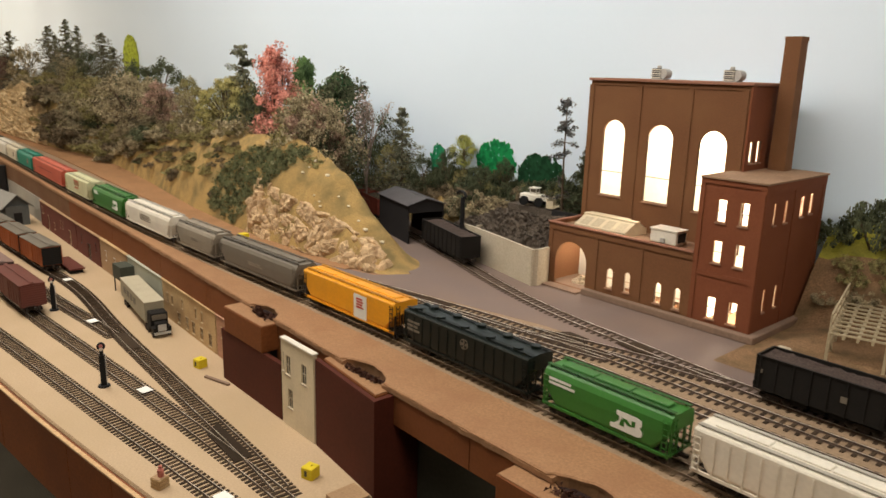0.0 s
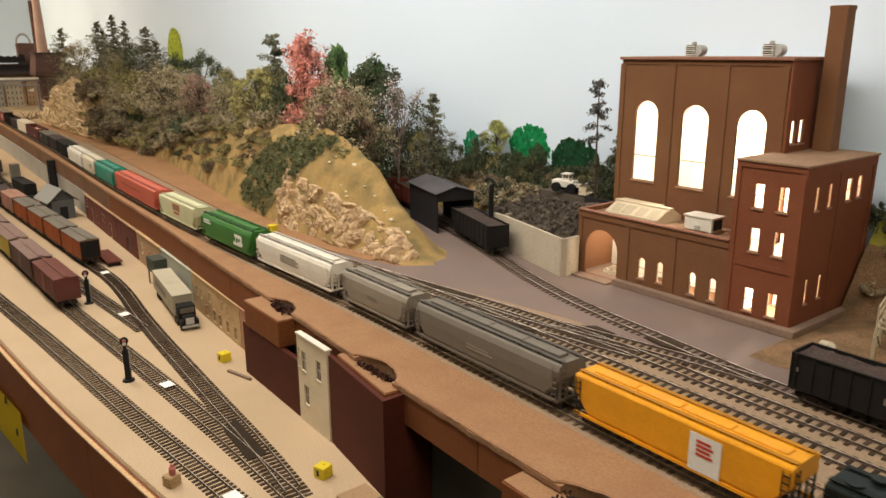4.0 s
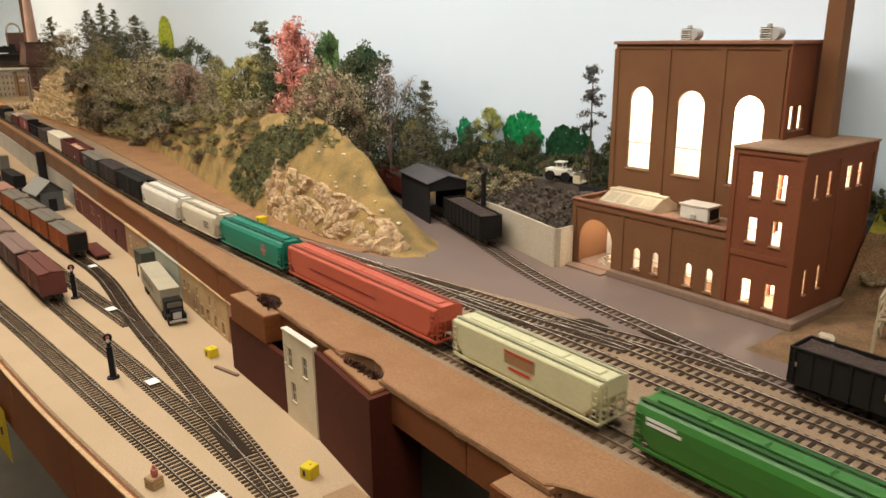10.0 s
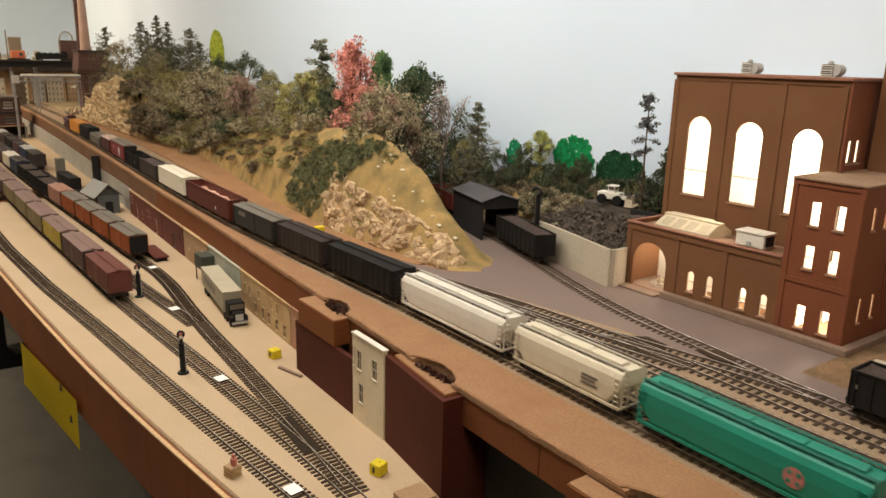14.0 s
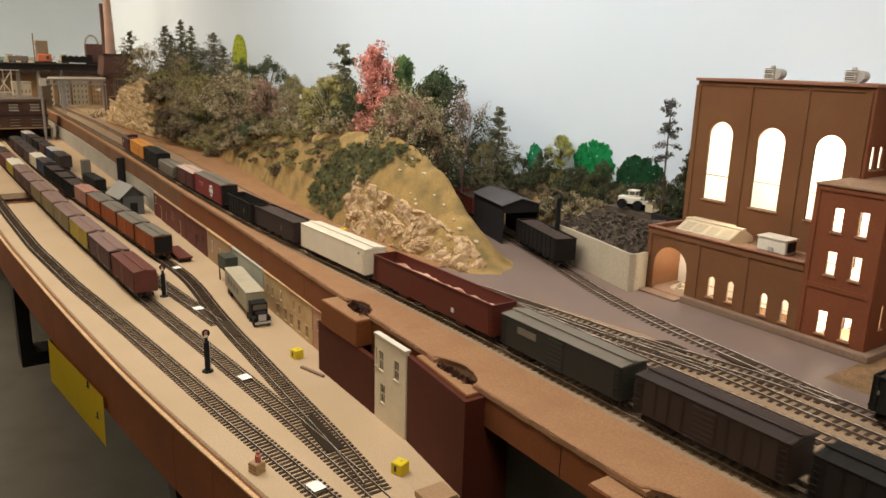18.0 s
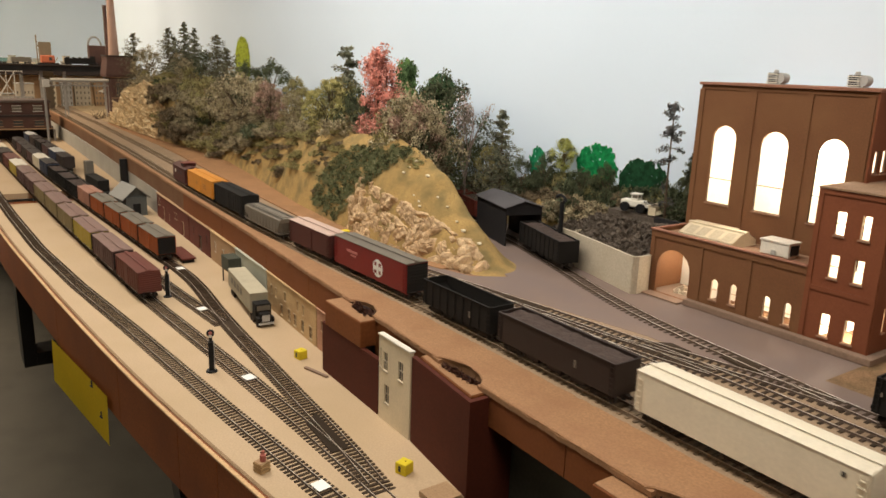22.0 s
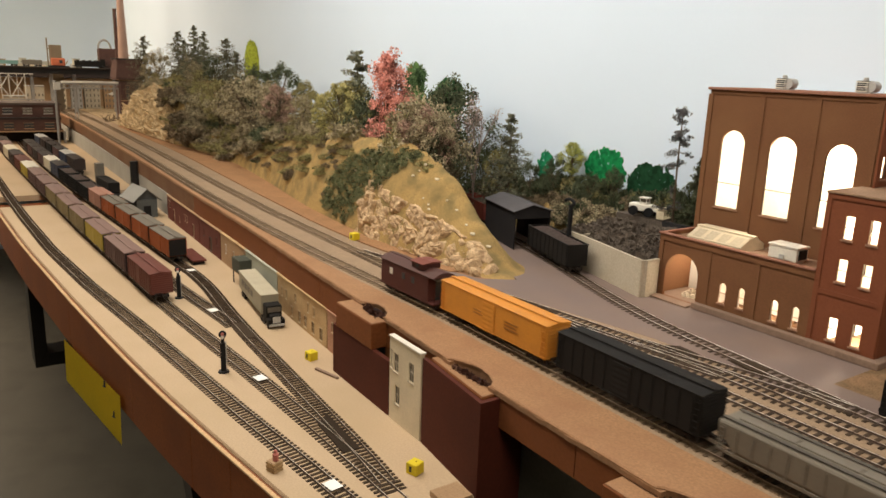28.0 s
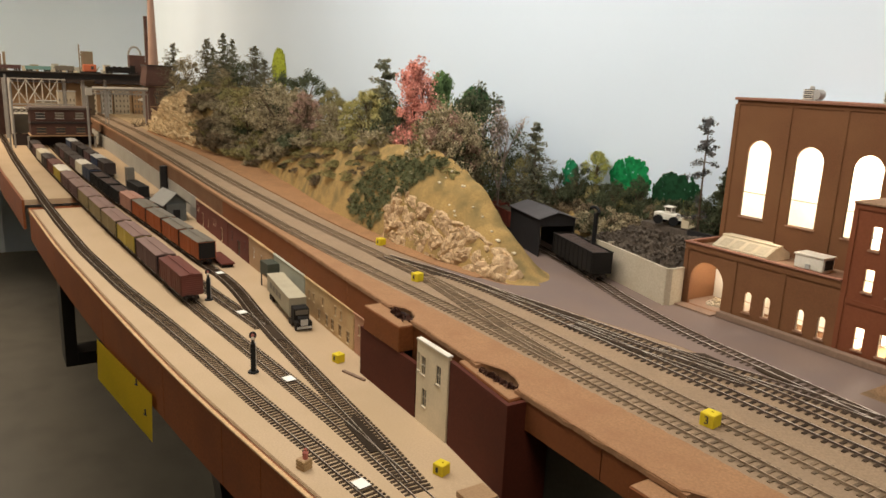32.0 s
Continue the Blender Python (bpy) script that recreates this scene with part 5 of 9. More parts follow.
TRAIN.append(covered_hopper("long coral-red covered hopper", LEN[9], coral, rounded=False, letters=[(sign_rows(-0.10, 0.05, 0.030, 0.034, 1, 0.4), scarlet)]))
c = covered_hopper("teal covered hopper with a small round red emblem", LEN[10], teal)
emblem_disc(c, 0.046, 0.028, 0.008, -HW, colour("pale_red", (0.45, 0.16, 0.14)), teal)
TRAIN.append(c)
TRAIN.append(covered_hopper("short bone-white covered hopper", LEN[11], bone, letters=[(sign_rows(0.025, 0.045, 0.022, 0.034, 3), gunmetal)]))
TRAIN.append(covered_hopper("bone-white covered hopper with a plain side", LEN[12], chalk))
TRAIN.append(box_car("soot-black box car with a flat roof", LEN[13], soot, ribs=12, height=0.047))
TRAIN.append(box_car("dark brown-grey box car", LEN[14], dusk, ribs=10, height=0.046))
c = box_car("dark grey-green box car with a small pale sign", LEN[15], colour("grey_green_black", (0.020, 0.020, 0.016), 0.65, 0.15), roof=gunmetal, ribs=0, height=0.046)
marks(c, -0.0182, [(-0.060, -0.030, 0.032, 0.040)], gunmetal, "sign_panel")
TRAIN.append(c)
TRAIN.append(open_hopper("long oxide-red open hopper loaded with pale scrap", LEN[16], oxide, 0.049, pinkish, 0.0345, 0, lumpy=0.006, letters=[([(0.055, 0.060, 0.020, 0.026)], mark_white)]))
TRAIN.append(box_car("plain ivory-white box car", LEN[17], tan_white, door=False, height=0.050, letters=[([(0.085, 0.088, 0.040, 0.044)], mark_dark)]))
TRAIN.append(open_hopper("dark brown hopper filled level with a dark load", LEN[18], dusk, 0.045, dark_load, 0.043, 0, letters=[([(0.035, 0.038, 0.024, 0.032)], gunmetal)]))
TRAIN.append(open_hopper("empty soot-black open hopper", LEN[19], soot, 0.044, None, 0, 9, letters=[([(0.03, 0.033, 0.022, 0.030)], gunmetal)]))
c = box_car("deep red box car with a round white cross emblem", LEN[20], scarlet, roof=gunmetal, end=soot, door=False, ribs=0, height=0.0535)
emblem_disc(c, 0.028, 0.031, 0.013, -0.0179, mark_white, scarlet)
marks(c, -0.0182, [(-0.062, -0.030, 0.037, 0.041), (-0.050, -0.034, 0.032, 0.0345)], pale_red_mark)
TRAIN.append(c)
TRAIN.append(box_car("maroon box car with a pale roof", LEN[21], maroon, roof=light_roof, height=0.048, ribs=0))
TRAIN.append(covered_hopper("low weathered grey covered hopper", LEN[22], gunmetal, height=0.041, rounded=False, ribs=10))
TRAIN.append(box_car("soot-black box car with a ribbed side", LEN[23], soot, height=0.050, ribs=12))
TRAIN.append(box_car("mustard-yellow box car with faint brown lettering", LEN[24], mustard, height=0.050, ribs=0, letters=[(sign_rows(-0.030, -0.012, 0.028, 0.036, 2, 0.4) + sign_rows(0.030, 0.055, 0.026, 0.038, 3, 0.4), colour("brown_letters", (0.30, 0.12, 0.02)))]))
TRAIN.append(caboose("dark maroon caboose with a cupola at the train's tail", LEN[25], maroon, colour("brown_maroon_roof", (0.075, 0.03, 0.024), 0.65)))
RUN = [(0.0, 0.0), (1.0, 0.105), (2.0, 0.212), (3.0, 0.322), (4.0, 0.440), (5.0, 0.565), (6.0, 0.70), (7.0, 0.852), (8.0, 1.012), (9.0, 1.178), (10.0, 1.353), (11.0, 1.531), (12.0, 1.709), (13.0, 1.888), (15.0, 2.244), (17.0, 2.600), (19.0, 2.956), (21.0, 3.309), (23.0, 3.662), (25.0, 4.016), (28.0, 4.548), (30.0, 4.905), (32.0, 5.262)]
M1L = smooth_line(M1, 0.01)


def on_line(x):
    return float(np.interp(x, M1L[:, 0], M1L[:, 1]))


def motions():
    """The train runs along the main line at the deck's edge."""
    for k, car in enumerate(TRAIN):
        mid, half = (SPAN[k][0] + SPAN[k][1]) / 2, max(0.03, LEN[k] / 2 - 0.028)
        rows = []
        for i in range(33):
            t = float(i)
            x = mid + float(np.interp(t, [r[0] for r in RUN], [r[1] for r in RUN]))
            a, b = on_line(x - half), on_line(x + half)
            rows.append((t, pose(x, (a + b) / 2, RAIL, 0, 0, math.degrees(math.atan2(b - a, 2 * half)))))
        walk(car, rows)

# ---- the hill ----
BASE = [(-3.75, 0.93), (-3.29, 0.94), (-2.86, 0.955), (-2.58, 0.985), (-2.16, 0.992), (-1.79, 0.952), (-1.39, 0.899), (-1.19, 0.886), (-1.05, 0.879), (-0.9, 0.888), (-0.79, 0.898), (-0.726, 0.912), (-0.690, 0.940)]
RIDGE_Y = [(-3.75, 1.0), (-3.4, 0.985), (-2.75, 0.975), (-2.5, 1.05), (-2.2, 1.07), (-1.9, 1.035), (-1.6, 1.01), (-1.25, 0.99), (-1.08, 0.986), (-0.92, 0.982), (-0.75, 0.965), (-0.688, 0.95)]
RIDGE_Z = [(-3.75, 1.30), (-3.4, 1.405), (-3.1, 1.425), (-2.75, 1.40), (-2.5, 1.31), (-2.2, 1.30), (-1.9, 1.335), (-1.6, 1.365), (-1.25, 1.390), (-1.08, 1.390), (-1.02, 1.380), (-0.92, 1.346), (-0.83, 1.287), (-0.772, 1.249), (-0.73, 1.221), (-0.688, 1.211)]
M5L = smooth_line(M5, 0.01)


def sm(a, b, v):
    u = min(1.0, max(0.0, (v - a) / (b - a)))
    return u * u * (3 - 2 * u)


def hill_z(x, y, rough=True):
    yb, yr, zr = curve_at(BASE, x), curve_at(RIDGE_Y, x), curve_at(RIDGE_Z, x)
    if y <= yr:
        u = max(0.0, (y - yb) / max(1e-3, yr - yb))
        f = math.sin(min(1.0, u) * math.pi / 2) ** 0.85
        z = DECK + (zr - DECK) * f
    else:
        plateau = zr + 0.03 * sm(0, 0.2, y - yr)
        drop = DECK + (zr - DECK) * (1 - sm(0.0, 0.06, y - yr))
        z = plateau + (drop - plateau) * sm(-1.75, -1.35, x)
    # the cut in which the coal spur runs
    ym = float(np.interp(x, M5L[:, 0], M5L[:, 1]))
    if x > -1.45:
        near = sm(0.028, 0.075, abs(y - ym)) if y < ym else sm(0.035, 0.085, y - ym)
        bank = DECK + 0.055 * sm(0.04, 0.11, y - ym) * sm(-0.62, -0.75, x) if y > ym else z
        z = DECK - 0.002 + (max(z, bank) - DECK) * near
    if rough and z > DECK + 0.004:
        k = min(1.0, (z - DECK) / 0.03)
        z += k * ((0.007 + 0.005 * sm(-1.15, -1.35, x)) * noise.noise(Vector((x * 14, y * 14, z * 16))) + 0.0045 * noise.noise(Vector((x * 45, y * 45, z * 45))) + 0.002 * noise.noise(Vector((x * 120, y * 120, z * 120))))
        # vertical erosion gullies on the long slope
        g = noise.noise(Vector((x * 22, y * 5, 5.5)))
        z -= k * 0.0015 * max(0, g) * sm(-1.2, -1.35, x)
        # craggy face at the near end
        face = sm(-1.17, -1.12, x) * sm(-0.70, -0.80, x) * (1 - sm(0.55, 0.8, (z - DECK) / max(0.01, zr - DECK)))
        if face > 0 and y < yr:
            z += face * 0.010 * noise.noise(Vector((x * 60, y * 40, z * 60)))
    return z


def height_sheet(name, x0, x1, y0f, y1, dx, dy, material, keep=None):
    nx = int((x1 - x0) / dx)
    bm = bmesh.new()
    grid = []
    for i in range(nx + 1):
        x = x0 + (x1 - x0) * i / nx
        ya = y0f(x)
        ny = int((y1 - 0.86) / dy)
        grid.append([bm.verts.new((x, ya + (y1 - ya) * j / ny, hill_z(x, ya + (y1 - ya) * j / ny))) for j in range(ny + 1)])
    for a, b in zip(grid[:-1], grid[1:]):
        for j in range(len(a) - 1):
            bm.faces.new((a[j], b[j], b[j + 1], a[j + 1]))
    return part(name, bm, material, smooth=True)


hill = height_sheet("hill", -3.72, -0.565, lambda x: curve_at(BASE, min(-0.69, x)) - 0.001, WALL_Y - 0.003, 0.008, 0.0065, grass_mat)
tagged(hill, "ochre grass-covered model hill with gullies", "hill", kind="structure")
verge = strip("dirt_verge", [(-3.7, 0.915), (-2.5, 0.905), (-1.8, 0.868), (-1.2, 0.841), (-0.95, 0.849), (-0.72, 0.885), (-0.68, 0.91)], shifted(BASE, 0.004), -3.7, -0.775, DECK - 0.001, DECK + 0.0012, dirt_mat)
tagged(verge, "tan dirt along the foot of the hill", "ground", kind="structure")


def rock_pile(root, seed, spots, material=None, slab=1.0):
    """A craggy outcrop of angular stones; each spot is place, size and stretch."""
    rnd = random.Random(seed)
    base = []
    for k in range(6):
        bm = bmesh.new()
        bmesh.ops.create_icosphere(bm, subdivisions=3, radius=1.0)
        cuts = [Vector((rnd.gauss(0, 1), rnd.gauss(0, 1), rnd.gauss(0, 1))).normalized() for _ in range(13)]
        for v in bm.verts:
            for c in cuts:
                over = v.co.dot(c) - 0.62
                if over > 0:
                    v.co -= c * over
            v.co *= 1 + 0.10 * noise.noise(v.co * 4.5 + Vector((k, seed, 0)))
        me = bpy.data.meshes.new("stone")
        bm.to_mesh(me)
        bm.free()
        me.materials.append(material or rock_mat)
        base.append(me)
    for x, y, z, s in spots:
        m = Matrix.LocRotScale((x, y, z), Euler((rnd.uniform(-0.5, 0.5), rnd.uniform(-0.5, 0.5), rnd.uniform(0, 6.28))), (s * rnd.uniform(0.8, 1.5) * slab, s * rnd.uniform(0.7, 1.0), s * rnd.uniform(0.8, 1.5) / slab))
        share("stone", base[rnd.randrange(6)], root, m)
    return root


def crag_face(name, label, x0, x1, u1, lim, nx, nu, cell, depth, strata=False, seed=0.0, floor_u=0.0):
    """A broken rock face laid over the hill's slope: angular blocks with deep crevices, sunk at its rim."""
    bm = bmesh.new()
    grid = []
    for i in range(nx + 1):
        x = x0 + (x1 - x0) * i / nx
        yb, yr = curve_at(BASE, x), curve_at(RIDGE_Y, x)
        top = curve_at(lim, x)
        row = []
        for j in range(nu + 1):
            y = yb + (yr - yb) * (floor_u + (u1 - floor_u) * j / nu)
            z = hill_z(x, y, False)
            wob = 0.5 * noise.noise(Vector((x * 30, z * 30, seed)))
            if strata:
                p = Vector((x * cell * 0.20 + wob, z * cell * 1.7 + x * 5 + 1.6 * wob, seed))
            else:
                p = Vector((x * cell * 1.2 + wob, z * cell + 0.6 * wob, y * cell * 0.4 + seed))
            d = 0.0
            for p2, share_of, chink in ((p, 0.75, 0.10), (p * 2.9 + Vector((3.1, 1.7, 0.4)), 0.22, 0.15)):
                dist, pts = noise.voronoi(p2)
                c = pts[0]
                h = 0.5 + 0.8 * noise.noise(Vector((c.x * 3.7, c.y * 5.1, c.z * 2.3)))
                gap = min(1.0, (dist[1] - dist[0]) / chink)
                tilt = (0.7 if strata else 0.35) * ((p2.x - c.x) * math.sin(c.y * 9) + (p2.y - c.y) * 1.3)
                d += share_of * depth * (gap * (0.25 + h + tilt) - 0.3 - (0 if strata else 0.9) * (1 - gap))
            d += depth * (0.45 * noise.noise(Vector((x * 55, z * 55, seed))) + 0.3 * noise.noise(Vector((x * 110, z * 110, seed))))
            d += depth * 0.16 * noise.noise(Vector((x * 190, z * 190, seed)))
            if strata:
                bed = z * 62 + x * 4.2 + 1.5 * wob + 0.22 * noise.noise(Vector((x * 60, z * 20, 1.0)))
                lay, level = bed % 1.0, math.floor(bed)
                jut = noise.noise(Vector((x * 11, level * 3.7, seed)))
                d = 0.9 * d + depth * ((0.3 + 0.5 * jut) * (1 - lay) ** 0.7 - 0.15)
            edge = min((x - x0) / 0.05, (x1 - x) / 0.05, (top - z) / 0.02, 1.0) + 0.22 * noise.noise(Vector((x * 42, z * 42, seed + 2)))
            k = sm(0.05, 0.5, edge)
            off = d * k - 0.007 * (1 - k)
            row.append(bm.verts.new((x, y - off * 0.75, z + off * 0.55)))
        grid.append(row)
    for a, b in zip(grid[:-1], grid[1:]):
        for j in range(nu):
            bm.faces.new((a[j], b[j], b[j + 1], a[j + 1]))
    root = thing(name, label, "rock")
    part("rock_face", bm, strata_mat if strata else rock_mat, root)
    return root


near_crag = crag_face("rock_outcrop", "crumbled cream rock face at the hill's near end", -1.135, -0.715, 0.74, [(-1.135, 1.306), (-1.10, 1.322), (-1.0, 1.302), (-0.90, 1.288), (-0.82, 1.268), (-0.715, 1.238)], 260, 100, 19.0, 0.0125, seed=3.3)
far_crag = crag_face("rock_outcrop", "layered cream rock cutting beside the main line", -3.74, -2.80, 0.98, [(-3.75, 1.36), (-3.4, 1.43), (-2.9, 1.44), (-2.6, 1.36)], 240, 130, 42.0, 0.024, strata=True, seed=8.1)
rr = random.Random(4)
spots = []
while len(spots) < 95:
    x = rr.uniform(-1.12, -0.735)
    yb, yr = curve_at(BASE, x), curve_at(RIDGE_Y, x)
    y = yb + (yr - yb) * rr.uniform(0.0, 0.62)
    z = hill_z(x, y, False)
    top = np.interp(x, [-1.135, -1.10, -1.0, -0.90, -0.82, -0.715], [1.306, 1.318, 1.298, 1.282, 1.262, 1.232])
    if z < top - 0.004 and noise.noise(Vector((x * 24, z * 20, 6.0))) > -0.4:
        r = (rr.uniform(0.003, 0.007) if rr.random() < 0.6 else rr.uniform(0.010, 0.019)) * (1.0 if z < top - 0.02 else 0.6)
        spots.append((x, y + r * 0.35, z - r * 0.25, r))
rock_pile(near_crag, 3, spots)
spots = []
for k in range(70):
    x = rr.uniform(-3.66, -2.88)
    yb, yr = curve_at(BASE, x), curve_at(RIDGE_Y, x)
    y = yb + (yr - yb) * rr.uniform(0.02, 0.75)
    spots.append((x, y, hill_z(x, y, False), rr.uniform(0.008, 0.019)))
rock_pile(far_crag, 9, spots, strata_mat, 1.6)
rr2 = random.Random(31)
for k in range(26):
    x = rr2.uniform(-1.26, -0.76)
    yb, yr = curve_at(BASE, x), curve_at(RIDGE_Y, x)
    y = yb + (yr - yb) * rr2.uniform(0.35, 0.8)
    bm = bmesh.new()
    bmesh.ops.create_icosphere(bm, subdivisions=1, radius=rr2.uniform(0.0022, 0.0042))
    for v in bm.verts:
        v.co = Vector((v.co.x * 1.3, v.co.y, v.co.z * 0.7)) * (1 + 0.3 * noise.noise(v.co * 300))
    p = part("loose_stone", bm, cream_plastic)
    p.location = (x, y, hill_z(x, y) + 0.001)
    tagged(p, "small white stone lying on the grassy slope", "stone", group="white stones on the hill")


# ---- plants ----
class Foliage:
    """Small bent foam flakes, gathered into one mesh."""
    def __init__(self):
        self.v, self.f = [], []

    def clump(self, rnd, c, r, n, size, flat=1.0):
        for _ in range(n):
            d = Vector((rnd.gauss(0, 1), rnd.gauss(0, 1), rnd.gauss(0, 1)))
            d = d.normalized() * r * rnd.random() ** 0.45
            p = Vector((c[0] + d.x, c[1] + d.y, c[2] + d.z * flat))
            a = Vector((rnd.gauss(0, 1), rnd.gauss(0, 1), rnd.gauss(0, 1))).normalized()
            b = a.orthogonal().normalized()
            e = a.cross(b)
            s = size * rnd.uniform(0.6, 1.5)
            k = len(self.v)
            self.v += [p + s * b, p + s * (e + 0.3 * a), p - s * b, p - s * (e * rnd.uniform(0.4, 1.0) - 0.3 * a)]
            self.f += [(k, k + 1, k + 2), (k, k + 2, k + 3)]

    def done(self, name, material, parent=None):
        me = bpy.data.meshes.new(name)
        me.from_pydata(self.v, [], self.f)
        me.materials.append(material)
        ob = new(name, me)
        ob.parent = parent
        return ob


def leaves(bm, rnd, c, r, n, size, flat=1.0):
    """A few torn flakes added to a bmesh."""
    for _ in range(n):
        p = Vector(c) + r * Vector((rnd.gauss(0, 0.6), rnd.gauss(0, 0.6), flat * rnd.gauss(0, 0.6)))
        v = [bm.verts.new(p + size * Vector((rnd.gauss(0, 1), rnd.gauss(0, 1), rnd.gauss(0, 1)))) for _ in range(4)]
        bm.faces.new(v[:3])
        bm.faces.new((v[0], v[2], v[3]))


def broad_tree(name, label, seed, leafm, h=0.12, w=0.05, n=64, per=120, size=0.00115, trunk=0.25, cone=0.0):
    rnd = random.Random(seed)
    root = thing(name, label, "tree")
    bm = bmesh.new()
    cyl(bm, (0, 0, -0.01), (rnd.uniform(-.003, .003), 0, h * trunk), 0.0026, 0.0019, 6)
    crown = Foliage()
    lobes = [(rnd.uniform(0, 6.28), rnd.uniform(0.3, 0.95), rnd.uniform(0.75, 1.25)) for _ in range(7)]
    for k in range(n):
        t = rnd.random() ** 0.85
        a = rnd.uniform(0, 6.28)
        bulge = 0.72 + 0.5 * max(math.exp(-((math.sin((a - la) / 2) * 2) ** 2) * 2 - ((t - lt) * 4) ** 2) * lk for la, lt, lk in lobes)
        zz = h * (trunk * 0.8 + (1 - trunk * 0.8) * t * rnd.uniform(0.93, 1.0))
        rad = w * math.sin(math.pi * min(0.97, 0.18 + 0.78 * t)) ** 0.8 * bulge * rnd.uniform(0.3, 1.0) ** 0.6
        if cone:
            rad = w * (1.02 - t) ** cone * bulge * rnd.uniform(0.3, 1.0) ** 0.6
        c = (rad * math.cos(a), rad * math.sin(a), zz)
        if k % 3 == 0:
            cyl(bm, (0, 0, h * trunk * rnd.uniform(0.6, 1.0) + 0.4 * (zz - h * trunk)), c, 0.0010, 0.0004, 4)
        crown.clump(rnd, c, w * rnd.uniform(0.14, 0.27), per, size, 0.8)
    part("trunk", bm, bark, root)
    crown.done("crown", leafm, root)
    return root


def conifer(name, label, seed, leafm, h=0.16, w=0.044, tiers=54, per=15, size=0.00115, low=0.12, ragged=0.45):
    rnd = random.Random(seed)
    root = thing(name, label, "tree")
    bm = bmesh.new()
    cyl(bm, (0, 0, -0.01), (0, 0, h * 0.97), 0.0024, 0.0005, 6)
    crown = Foliage()
    for k in range(tiers):
        t = min(1.0, max(0.0, (k + rnd.uniform(-1.5, 1.5)) / (tiers - 1)))
        z = h * (low + (0.985 - low) * t)
        for j in range(max(2, int(4 * (1 - t)) + 1)):
            a = rnd.uniform(0, 6.28)
            q = w * (0.10 + 0.9 * (1.0 - t) ** 0.85) * rnd.uniform(1 - ragged * 1.3, 1 + ragged)
            drop = rnd.uniform(-0.30, 0.25) * q
            tip = Vector((q * math.cos(a), q * math.sin(a), z + drop))
            cyl(bm, (0, 0, z), tip, 0.0007, 0.0003, 3)
            for f in (0.25, 0.5, 0.75, 0.97):
                crown.clump(rnd, (tip.x * f, tip.y * f, z + drop * f), 0.0032 + 0.14 * q, per, size, 0.75)
    part("trunk", bm, bark, root)
    crown.done("crown", leafm, root)
    return root


def twig_tree(name, label, seed, h=0.13, w=0.03, leafm=None, spread=0.45, depth=5, flakes=4):
    rnd = random.Random(seed)
    root = thing(name, label, "tree")
    bm = bmesh.new()
    crown = Foliage()

    def grow(p, d, length, r, left):
        q = p + d * length
        cyl(bm, p, q, r, r * 0.6, 4)
        if left <= 1:
            crown.clump(rnd, q, 0.005, flakes, 0.0011)
        if left == 0:
            return
        for _ in range(rnd.choice((2, 3))):
            e = (d + Vector((rnd.gauss(0, spread), rnd.gauss(0, spread), rnd.uniform(0, 0.3)))).normalized()
            grow(q, e, length * rnd.uniform(0.58, 0.8), r * 0.62, left - 1)

    grow(Vector((0, 0, -0.01)), Vector((0, 0, 1)), h * 0.36, 0.0017, depth)
    part("trunk", bm, mat("pale_twig_bark", (0.24, 0.18, 0.16), 0.9, 500, 0.3, 0.2), root)
    crown.done("crown", leafm, root)
    return root


def shrub(name, label, seed, leafm, r=0.03, n=44, per=74, size=0.001, category="shrub"):
    rnd = random.Random(seed)
    root = thing(name, label, category)
    crown = Foliage()
    stem = bmesh.new()
    for k in range(n):
        a, q = rnd.uniform(0, 6.28), r * math.sqrt(rnd.random())
        c = (q * math.cos(a), q * math.sin(a), r * 0.75 * rnd.uniform(0.1, 1.0) * (1.1 - q / r * 0.6))
        crown.clump(rnd, c, r * rnd.uniform(0.12, 0.27), per, size, 0.8)
        if k < 5:
            cyl(stem, (0, 0, -0.008), c, 0.0012, 0.0005, 4)
    part("stem", stem, bark, root)
    crown.done("crown", leafm, root)
    return root


L_olive = leaf_mat("olive_foam", (0.212, 0.186, 0.080), (0.354, 0.309, 0.139))
L_grey = leaf_mat("grey_green_foam", (0.242, 0.201, 0.124), (0.413, 0.345, 0.218))
L_dark = leaf_mat("dark_green_foam", (0.052, 0.064, 0.036), (0.125, 0.140, 0.080))
L_soil = leaf_mat("brown_grey_foam", (0.12, 0.092, 0.058), (0.23, 0.175, 0.11))
L_spruce = leaf_mat("spruce_green", (0.12, 0.125, 0.085), (0.25, 0.25, 0.17))
L_pine = leaf_mat("grey_pine_green", (0.10, 0.095, 0.062), (0.21, 0.20, 0.135))
L_yell = leaf_mat("yellow_green_foam", (0.330, 0.301, 0.112), (0.519, 0.466, 0.201))
L_brown = leaf_mat("brown_pink_foam", (0.283, 0.183, 0.136), (0.425, 0.277, 0.212))
L_red = leaf_mat("coral_red_foam", (0.614, 0.224, 0.177), (0.802, 0.378, 0.307))
L_bright = leaf_mat("mid_green_foam", (0.065, 0.125, 0.052), (0.145, 0.225, 0.095))
L_twig = leaf_mat("pale_twigs", (0.307, 0.236, 0.212), (0.472, 0.378, 0.342))
L_blue = leaf_mat("blue_grey_twigs", (0.059, 0.065, 0.065), (0.153, 0.147, 0.147))
L_lime = leaf_mat("pale_lime_foam", (0.307, 0.330, 0.083), (0.543, 0.543, 0.189))

KINDS = {}


